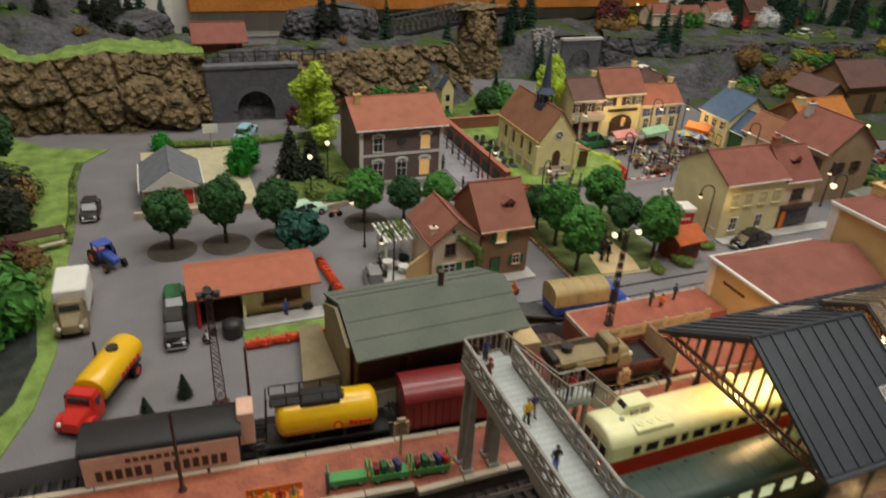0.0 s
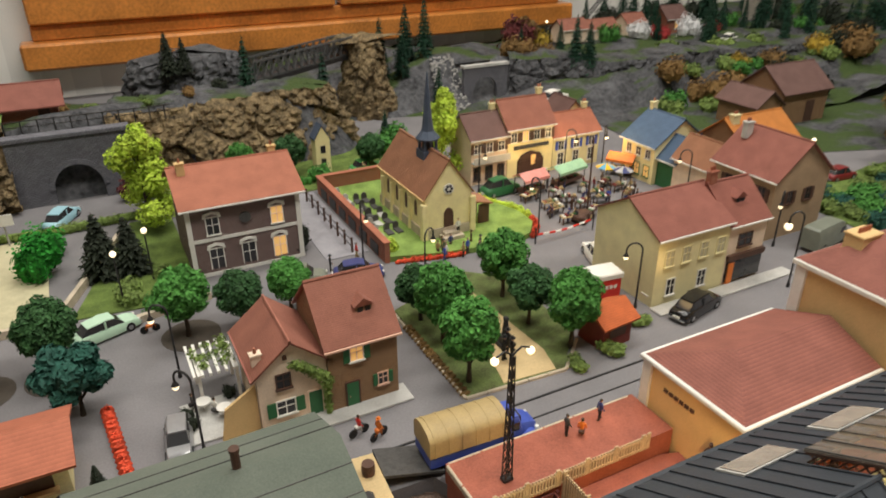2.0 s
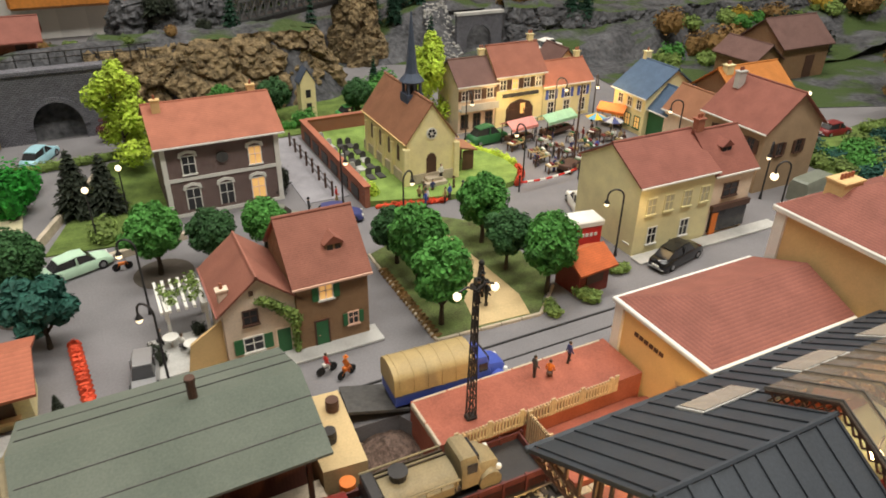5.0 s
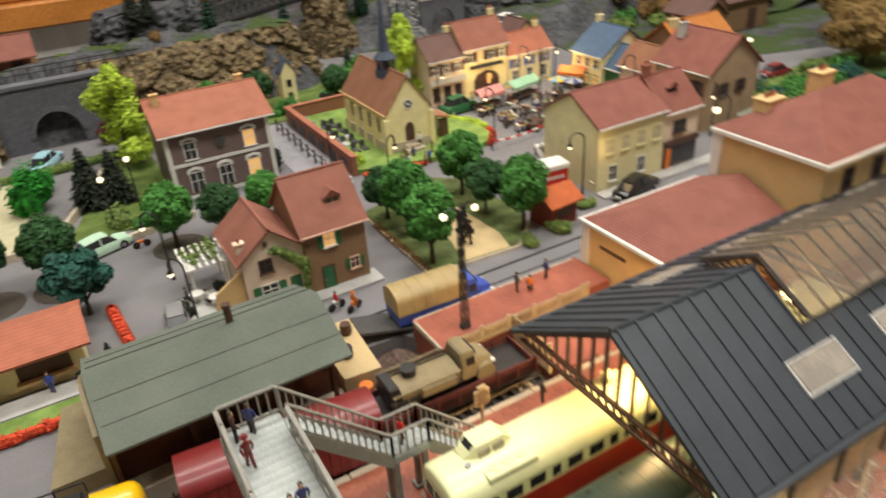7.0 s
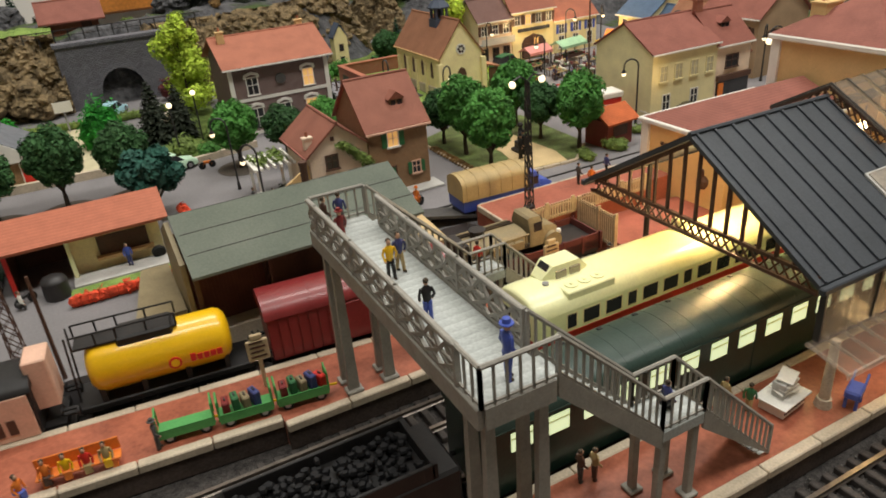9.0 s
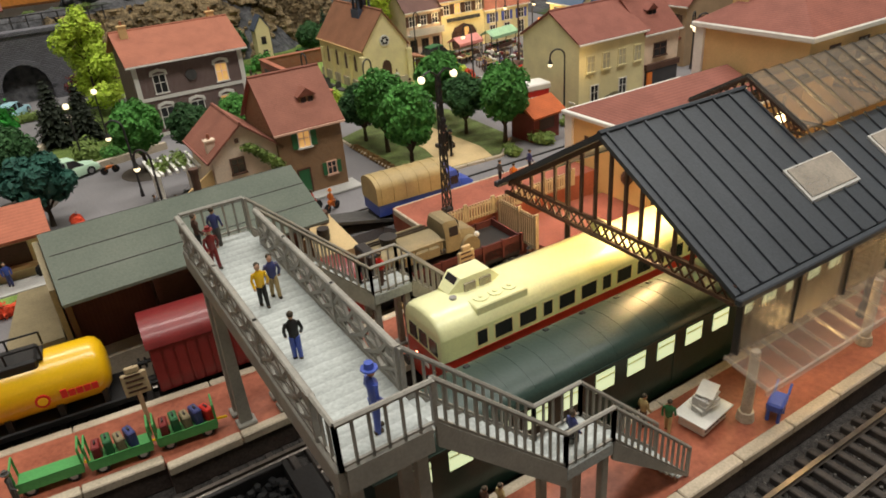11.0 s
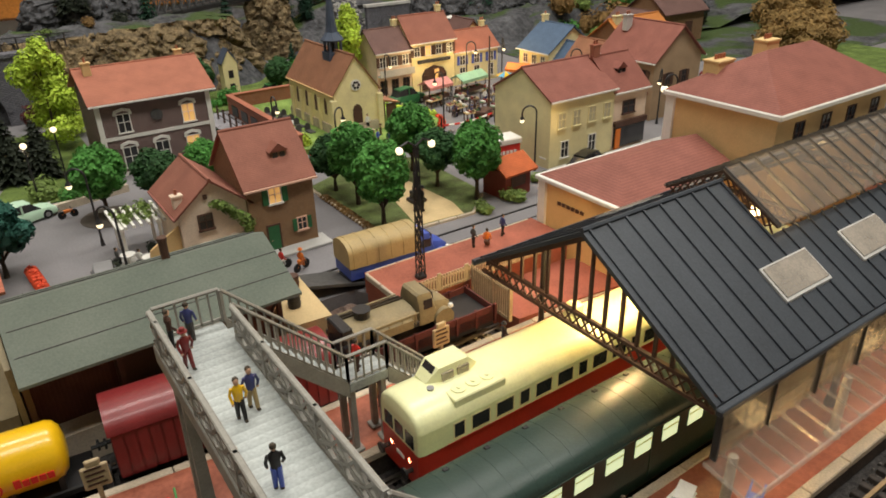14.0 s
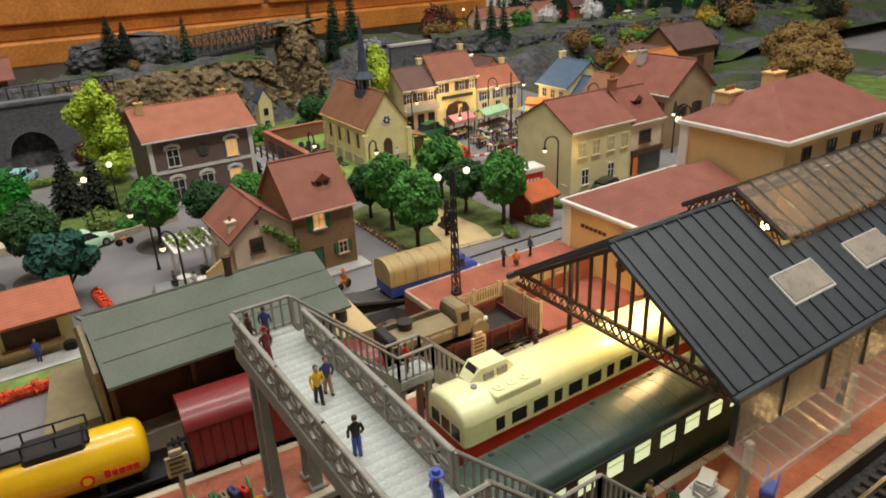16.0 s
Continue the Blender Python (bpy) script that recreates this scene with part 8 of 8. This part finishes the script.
for x, y, m in ((32.3, 40.6, DARK), (33.2, 42.8, BROWNIRON)):
    d = thing("oil_drum", x, y, 1.1, 0, "dark round drum on the loading stage", "drum", "drums")
    part("barrel", Shape().cyl((0, 0, 0), (0, 0, 0.75), 0.36, n=14).cyl((0, 0, 0.22), (0, 0, 0.28), 0.39, n=14).cyl((0, 0, 0.5), (0, 0, 0.56), 0.39, n=14), m, d, smooth=40)
d = thing("oil_drum", 32.3, 38.0, -0.2, 0, "orange open drum beside the goods track", "drum", "drums")
part("barrel", Shape().cyl((0, 0, 0), (0, 0, 0.9), 0.42, n=14), ORANGE, d, smooth=40)
rampm = Shape().add([(33.9, 42.2, 1.1), (37.4, 41.6, 0.5), (38.2, 44.2, 0.1), (34.4, 45.3, 0.35), (33.9, 42.2, 0.9), (37.4, 41.6, 0.3), (38.2, 44.2, 0.0), (34.4, 45.3, 0.15)], [(0, 1, 2, 3), (4, 7, 6, 5), (0, 4, 5, 1), (1, 5, 6, 2), (2, 6, 7, 3), (3, 7, 4, 0)])
solo("loading_ramp", rampm, GREYSLEEPER, "dark grey tilted loading ramp beside the lorry", "ramp")
structure("gravel_heap", grid_mesh(33.9, 37.2, 38.4, 41.9, 14, 14, lambda x, y: -1.7 + 1.3 * math.exp(-((x - 35.6) ** 2 + (y - 40.4) ** 2) / 2.2) + 0.15 * fb_noise(x, y, 0, 2.0) + 0.35), BALLAST2, "reddish gravel below the loading ramp")


def slat_fence(pts, z, h, label):
    c = thing("fence", pts[0][0], pts[0][1], z, 0, label, "fence", "yard fences")
    for (xa, ya), (xb, yb) in zip(pts, pts[1:]):
        a, b = Vector((xa - pts[0][0], ya - pts[0][1], 0)), Vector((xb - pts[0][0], yb - pts[0][1], 0))
        for zz in (0.15, h - 0.2):
            part("rail", Shape().cyl(a + Vector((0, 0, zz)), b + Vector((0, 0, zz)), 0.07, n=4), GREYTAN, c)
        n = round((b - a).length / 0.2)
        for i in range(n + 1):
            p = a + (b - a) * (i / n)
            big = i in (0, n) or i % 10 == 0
            part("post" if big else "slat", Shape().box(p.x - (0.12 if big else 0.05), p.x + (0.12 if big else 0.05), p.y - 0.05, p.y + 0.05, 0, h + (0.15 if big else 0)), GREYTAN, c)


slat_fence([(38.0, 37.25), (48.4, 37.25)], 1.0, 1.0, "tan wooden fence along the loading dock")
rubble = Shape()
rgr = random.Random(8)
for i in range(150):
    k = rgr.uniform(0.06, 0.16)
    rubble.ball((rgr.uniform(40.9, 42.2), rgr.uniform(33.4, 37.0), -1.62 + k * 0.5), (k, k * rgr.uniform(0.6, 1), k * 0.7), 5)
tagged(solo("rubble", rubble, CREAMSTONE, "loose pale rubble at the end of the goods track", "rubble"), "loose pale rubble at the end of the goods track", "rubble", "", "stuff")
slat_fence([(42.4, 37.1), (42.4, 33.6)], -0.2, 2.1, "tan wooden fence at the end of the goods track")

# ---- snack bar, yard and court ----
sb = thing("snack_bar", 13.5, 52, 0, 0, "yellow snack bar with salmon tiled roof and open counter", "shop", move=(0.45, -0.5))
part("wall", Shape().box(12.6, 18.0, 50.6, 54.0, 0, 3.0), YELLOWPL, sb, "", True)
part("wall", Shape().box(9.0, 12.5, 53.7, 54.0, 0, 3.0).box(9.0, 9.3, 50.0, 53.6, 0, 2.9), BROWNIRON, sb, "", True)
part("roof", Shape().prism([(49.3, 2.75), (52.4, 3.75), (54.8, 2.9), (54.8, 3.05), (52.4, 3.95), (49.3, 2.92)], "x", 8.5, 18.6), courses(mat("salmon_tiles", (0.5, 0.16, 0.09), 0.75, var=0.1), 330, 0.5, "Z", 0.2), sb, "", True)
part("counter_opening", Shape().box(14.2, 17.2, 50.5, 50.62, 0.9, 2.2), BROWNIRON, sb, "", True)
part("counter", Shape().box(14.0, 17.4, 50.1, 50.55, 0.75, 0.95), STATIONPL, sb, "", True)
for x in (9.2, 12.6):
    part("post", Shape().box(x - 0.12, x + 0.12, 49.7, 49.94, 0, 2.8), RED if x < 10 else CREAM, sb, "", True)
part("terrace", Shape().box(12.4, 18.8, 48.4, 50.0, 0, 0.2), PAVE, sb, "", True)
ty = thing("tyre", 18.0, 49.1, 0.5, 0, "black tyre leaning on the snack bar terrace", "tyre")
part("ring", Shape().cyl((0, 0, 0.0), (0, 0.25, 0.1), 0.42, n=14), TYRE, ty)
structure("bar_lawn", Shape().prism([(12.6, 45.8), (20.6, 45.8), (20.2, 50.0), (19.3, 50.0), (19.3, 47.8), (12.6, 47.8)], "z", -0.05, 0.14), LAWN, "small green lawn before the snack bar")
hedge([(12.6, 45.6), (20.6, 45.6)], 0.9, 0.35, LEAF["rose"], "orange-red flower border along the snack bar lawn")
hedge([(20.6, 56.6), (21.3, 48.8)], 0.95, 0.24, LEAF["rose"], "dense red flowers in a long trough", 0.13, 90)
fw = solo("flower_trough", Shape().prism([(20.35, 56.8), (20.85, 56.8), (21.55, 48.6), (21.05, 48.6)], "z", 0, 0.45), BROWNIRON, "long brown flower trough beside the street", "planter")
for x, y, sc in ((8.0, 41.6, 0.32), (5.6, 40.0, 0.32), (19.8, 48.8, 0.4)):
    plant("small fir", x, y, 0, sc)
solo("bin", Shape().cyl((0, 0, 0), (0, 0, 1.1), 0.75, n=14).ball((0, 0, 1.1), (0.75, 0.75, 0.35), 10), DARK, "dark round tank beside the snack bar", "tank", x=11.9, y=47.7, smooth=40)
crt = thing("sports_court", 11.7, 79, 0, 0, "cream sports court with basketball stand", "court", "", "structure")
part("surface", Shape().box(6, 17.4, 70.3, 88, -0.05, 0.12), COURT, crt, "", True)
bk = thing("basketball_stand", 14.2, 87.6, 0.12, 0, "white basketball stand at the court's end", "basketball stand")
part("pole", Shape().cyl((0, 0, 0), (0, 0, 2.6), 0.1, n=6), SILVER, bk)
part("backboard", Shape().box(-0.9, 0.9, -0.5, -0.4, 2.2, 3.3), WHITE, bk)
cb = thing("club_house", 9.2, 76.5, 0, 0, "low club house with grey roof and white gable", "house", move=(-0.3, -1.0))
gable_house(cb, 6.6, 12.0, 73.2, 80.0, 0, 2.2, 3.9, "y", BROWNPL, mat("grey_roof", (0.16, 0.17, 0.19), 0.75), 0.4)
part("white_gable", Shape().prism([(6.4, 2.1), (9.3, 4.0), (12.2, 2.1)], "y", 72.7, 72.85), WHITE, cb, "", True)
door_on(cb, "S", 10.8, 0, 0.9, 1.8, 73.2, RED)
structure("low_wall", Shape().prism([(5.2, 69.8), (18, 69.4), (18, 69.8), (5.2, 70.2)], "z", 0, 0.7), CREAMSTONE, "low pale wall along the court")
structure("low_wall", Shape().prism([(17.8, 70), (18.2, 70), (24.6, 86), (24.2, 86)], "z", 0, 0.8), CREAMSTONE, "low pale wall along the garden")
structure("low_wall", Shape().prism([(22.4, 66.9), (29.5, 68.4), (29.4, 68.8), (22.3, 67.3)], "z", 0, 0.6), CREAMSTONE, "low pale wall before the garden")
ground_piece("garden", [(19, 70), (29, 69), (29, 88), (25, 88)], -0.05, 0.1, GRASS, "green garden beside the brick house")
ground_piece("rear_garden", [(40.5, 88), (60, 88), (62, 104), (46, 101), (40, 96)], -0.05, 0.12, GRASS, "green ground behind the brick wall")
# flat dark brown discs, about as wide as the crowns above them
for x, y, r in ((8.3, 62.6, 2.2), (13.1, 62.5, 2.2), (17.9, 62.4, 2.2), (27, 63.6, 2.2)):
    structure("tree_pit", Shape().cyl((x, y, -0.02), (x, y, 0.03), r, n=22), mat("patch_brown", (0.09, 0.075, 0.06), 0.95), "round dark brown patch under the tree")
wt = thing("clock_tower", 47.6, 93.6, 0, 0, "small yellow gabled tower with slit windows", "tower")
part("wall", Shape().prism([(-0.9, 0), (0.9, 0), (0.9, 4.4), (0, 5.8), (-0.9, 4.4)], "y", -0.8, 0.8), YELLOWPL, wt)
for z in (1.0, 2.6):
    part("slit_window", Shape().box(-0.3, 0.3, -0.85, -0.78, z, z + 0.9), PANE, wt)
part("roof", Shape().prism([(-1.05, 4.2), (0, 5.9), (1.05, 4.2), (1.05, 4.4), (0, 6.1), (-1.05, 4.4)], "y", -0.9, 0.9), SLATE, wt)
hutl = thing("rest_shelter", -2.9, 66.0, 0.1, 15, "low brown shelter with pale bench", "shelter")
part("roof", Shape().box(-2.4, 2.4, -0.8, 0.8, 1.3, 1.5, 0.05), BROWNIRON, hutl)
part("bench", Shape().box(-2.2, 2.2, -1.2, -0.8, 0.5, 0.7, 0.04), CREAMSTONE, hutl)
for x in (-2, 2):
    part("post", Shape().box(x - 0.12, x + 0.12, -0.5, 0.5, 0, 1.3), CREAM, hutl)

# ---- platform things ----
def luggage_cart(x, y, rz, load, label):
    c = thing("luggage_cart", x, y, -0.3, rz, label, "luggage cart", "luggage carts")
    part("bed", Shape().box(-1.15, 1.15, -0.45, 0.45, 0.42, 0.55, 0.03), GRASSGREEN, c)
    part("side", Shape().box(-1.15, 1.15, -0.48, -0.43, 0.3, 0.75), GRASSGREEN, c)
    for px in (-1.15, 1.15):
        part("end_frame", Shape().cyl((px, -0.4, 0.4), (px, -0.4, 1.4), 0.05, n=5).cyl((px, 0.4, 0.4), (px, 0.4, 1.4), 0.05, n=5).cyl((px, -0.4, 1.4), (px, 0.4, 1.4), 0.05, n=5), GRASSGREEN, c)
    part("drawbar", Shape().cyl((1.15, 0, 0.4), (1.6, 0, 0.35), 0.06, n=5), TANKYELLOW, c)
    wheels(c, (-0.75, 0.75), 0.45, 0.26)
    for i in range(load):
        s = thing("suitcase", x + math.cos(radians(rz)) * (-0.8 + i * 0.42), y + math.sin(radians(rz)) * (-0.8 + i * 0.42), 0.26, rz + i * 7, "small painted suitcase on the luggage cart", "suitcase", "suitcases")
        part("case", Shape().box(-0.16, 0.16, -0.33, 0.33, 0, 0.62 + 0.12 * (i % 2), 0.05), (MAROON, GREENP, SAND, DARKBLUE, RED)[i % 5], s)
        part("handle", Shape().box(-0.03, 0.03, -0.1, 0.1, 0.62 + 0.12 * (i % 2), 0.7 + 0.12 * (i % 2)), DARK, s)


luggage_cart(16.5, 31.1, -7, 0, "empty green luggage cart on the platform")
luggage_cart(19.0, 30.7, -7, 4, "green luggage cart loaded with suitcases on the platform")
luggage_cart(21.5, 30.4, -7, 5, "green luggage cart piled with suitcases on the platform")


def name_board(x, y, rz):
    c = thing("station_sign", x, y, -0.3, rz, "cream station name board on a post", "sign", "station signs")
    part("post", Shape().cyl((0, 0, 0), (0, 0, 1.9), 0.1, n=6), GREYTAN, c)
    b = part("board", Shape().box(-0.5, 0.5, -0.08, 0.08, 1.5, 2.6, 0.05).box(-0.28, 0.28, -0.08, 0.08, 2.6, 2.9, 0.05), GREYTAN, c)
    for i in range(4):
        part("lettering_bar", Shape().box(-0.36, 0.36 - 0.1 * (i % 2), -0.1, -0.07, 1.7 + i * 0.25, 1.8 + i * 0.25), BROWNIRON, b)


name_board(20.3, 32.4, -5)
name_board(36.7, 32.3, 0)
ben = thing("bench", 12.2, 30.9, -0.3, -6, "orange bench with seated painted figurines", "bench")
part("seat", Shape().box(-1.6, 1.6, -0.3, 0.3, 0.4, 0.5, 0.03), ORANGE, ben)
part("backrest", Shape().box(-1.6, 1.6, 0.28, 0.36, 0.5, 1.1, 0.03), ORANGE, ben)
for x in (-1.3, 1.3):
    part("leg", Shape().box(x - 0.1, x + 0.1, -0.25, 0.25, 0, 0.4), ORANGE, ben)
for i in range(4):
    figurine(11.0 + i * 0.75, 30.9 - i * 0.08, -0.2, -95, ("orange", "yellow", "red", "tan")[i], ("brown", "orange", "tan", "yellow")[i], 2)
figurine(10.0, 30.7, -0.3, -40, "orange", "blue", 2)
nk = thing("newspaper_stand", 38.5, 18.7, -0.3, 8, "white newspaper stand with stacked display boards", "newspaper stand")
part("base", Shape().box(-0.8, 0.8, -0.55, 0.55, 0, 0.55, 0.04), WHITE, nk)
part("counter", Shape().box(-1.0, 1.0, -0.7, 0.7, 0.55, 0.63, 0.02), WHITE, nk)
dsp = part("display", Shape().box(-0.45, 0.45, -0.28, 0.28, 0.63, 1.35, 0.03), PAVE, nk)
for k in range(4):
    b = part("board", Shape().box(-0.5, 0.5, -0.34, 0.34, 0, 0.07, 0.02), WHITE, dsp)
    b.matrix_basis = pose(0.0005 * k, 0, 0.0085 + 0.0019 * k, 6, 4 - 2 * k, 9 * k - 12)
for k in range(6):
    part("print_bar", Shape().box(-0.75 + k * 0.26, -0.58 + k * 0.26, -0.58, -0.54, 0.22, 0.42), DARK, nk)
hb = thing("baby_carriage", 40.9, 17.2, -0.3, 20, "blue metal luggage trolley on the platform", "trolley")
part("frame", Shape().box(-0.5, 0.5, -0.3, 0.3, 0.5, 0.9, 0.08).cyl((0.5, -0.25, 0.8), (0.9, -0.25, 1.1), 0.05, n=5).cyl((0.5, 0.25, 0.8), (0.9, 0.25, 1.1), 0.05, n=5), BLUE, hb)
for x in (-0.35, 0.35):
    part("leg", Shape().cyl((x, -0.2, 0), (x, -0.2, 0.5), 0.07, n=5).cyl((x, 0.2, 0), (x, 0.2, 0.5), 0.07, n=5), BLUE, hb)

# climbing plant on the house front
s = Shape()
rg = random.Random(8)
for i in range(26):
    k = i / 25
    x, z = 31.2 + 2.2 * k, 4.6 - 2.0 * k ** 1.3
    s.leaves((x, 50.55, z), (0.35, 0.25, 0.3 + 0.35 * k), 26, 0.16, rg, 0.1)
for i in range(10):
    s.leaves((33.2, 50.5, 2.6 - i * 0.25), (0.4 - 0.02 * i, 0.25, 0.3), 22, 0.16, rg, 0.1)
solo("climbing_plant", s, LEAF["olive"], "green climbing plant on the beige house front", "plant", x=0.1, y=-0.7)
s = Shape()
for i in range(18):
    s.leaves((25.6 + rg.random() * 2.5, 55.4 + rg.random() * 3, 2.85), (0.5, 0.5, 0.25), 26, 0.15, rg, 0.1)
solo("pergola_plant", s, LEAF["olive"], "pale green leaves growing over the pergola", "plant", x=0.7, y=-0.6)
# terrace furniture
for x, y in ((26.2, 53.8), (27.3, 52.6)):
    c = thing("garden_table", x, y, 0.18, 0, "white round garden table on the terrace", "table", "garden tables")
    part("tabletop", Shape().cyl((0, 0, 0.7), (0, 0, 0.78), 0.5, n=14), WHITE, c)
    part("leg", Shape().cyl((0, 0, 0), (0, 0, 0.7), 0.06, n=6), WHITE, c)
figurine(26.8, 53.2, 0.18, 40, "white", "grey", 2)
figurine(25.6, 54.3, 0.18, 10, "grey", "black", 2)
for x, y in ((25.3, 52.4), (28.0, 54.6), (25.1, 53.4)):
    plant("black", x, y, 0.1, 0.32)

# far village on the hill
for i, (x, y, w) in enumerate(((112, 131, 6), (120, 132, 7), (128, 131.5, 5))):
    z = hill_height(x, y) - 0.3
    b = thing("house", x, y, z, 0, "low far village house with dull red roof", "house", "far village houses")
    gable_house(b, x - w / 2, x + w / 2, y - 2, y + 2, z, z + 2.6, z + 4.2, "x", BEIGE, TERRA[1], 0.3)
    door_on(b, "S", x, z, 0.9, 1.9, y - 2, BROWNIRON)
z = hill_height(136, 128)
b = thing("house", 136, 129, z, 0, "small orange lit timber house on the hill", "house")
gable_house(b, 133.4, 138.6, 126.5, 131, z - 0.3, z + 3.4, z + 5.4, "x", REDBR, TERRA[4], 0.5)
window_on(b, "S", 136, z + 1.2, 0.9, 1.2, 126.5, LIT, BROWNIRON)
z = hill_height(158, 125)
tw = thing("stone_tower", 158, 125, z - 0.3, 0, "tall pale stone tower on the hill", "tower")
part("shaft", Shape().prism([(-2.2, -2.2), (2.2, -2.2), (2.2, 2.2), (-2.2, 2.2)], "z", 0, 9.5), brickwork("tower_stone", (0.4, 0.37, 0.3), (0.2, 0.18, 0.15), 140), tw)
part("parapet", Shape().box(-2.6, 2.6, -2.6, 2.6, 9.5, 10.5, 0.15), CREAMSTONE, tw)
part("cap", Shape().loft([[(-2, -2, 10.5), (2, -2, 10.5), (2, 2, 10.5), (-2, 2, 10.5)], [(-0.2, -0.2, 12.6), (0.2, -0.2, 12.6), (0.2, 0.2, 12.6), (-0.2, 0.2, 12.6)]]), TERRA[4], tw)
crn = thing("crane", 122, 140, hill_height(122, 140), 0, "dark lattice crane jib behind the far village", "crane")
part("cabin", Shape().box(-1.5, 1.5, -1, 1, 0, 2.2, 0.1), DARK, crn)
part("jib", Shape().cyl((0, 0.3, 2), (6.2, 0.3, 8.5), 0.12, n=5).cyl((0, -0.3, 2), (6.2, -0.3, 8.5), 0.12, n=5).cyl((-0.6, 0, 2.6), (6.2, 0, 9.0), 0.12, n=5), DARK, crn)

# remove the plant patterns that the copies were made from
for ob in list(PLANTS.values()):
    for o in list(ob.children_recursive) + [ob]:
        bpy.data.objects.remove(o)
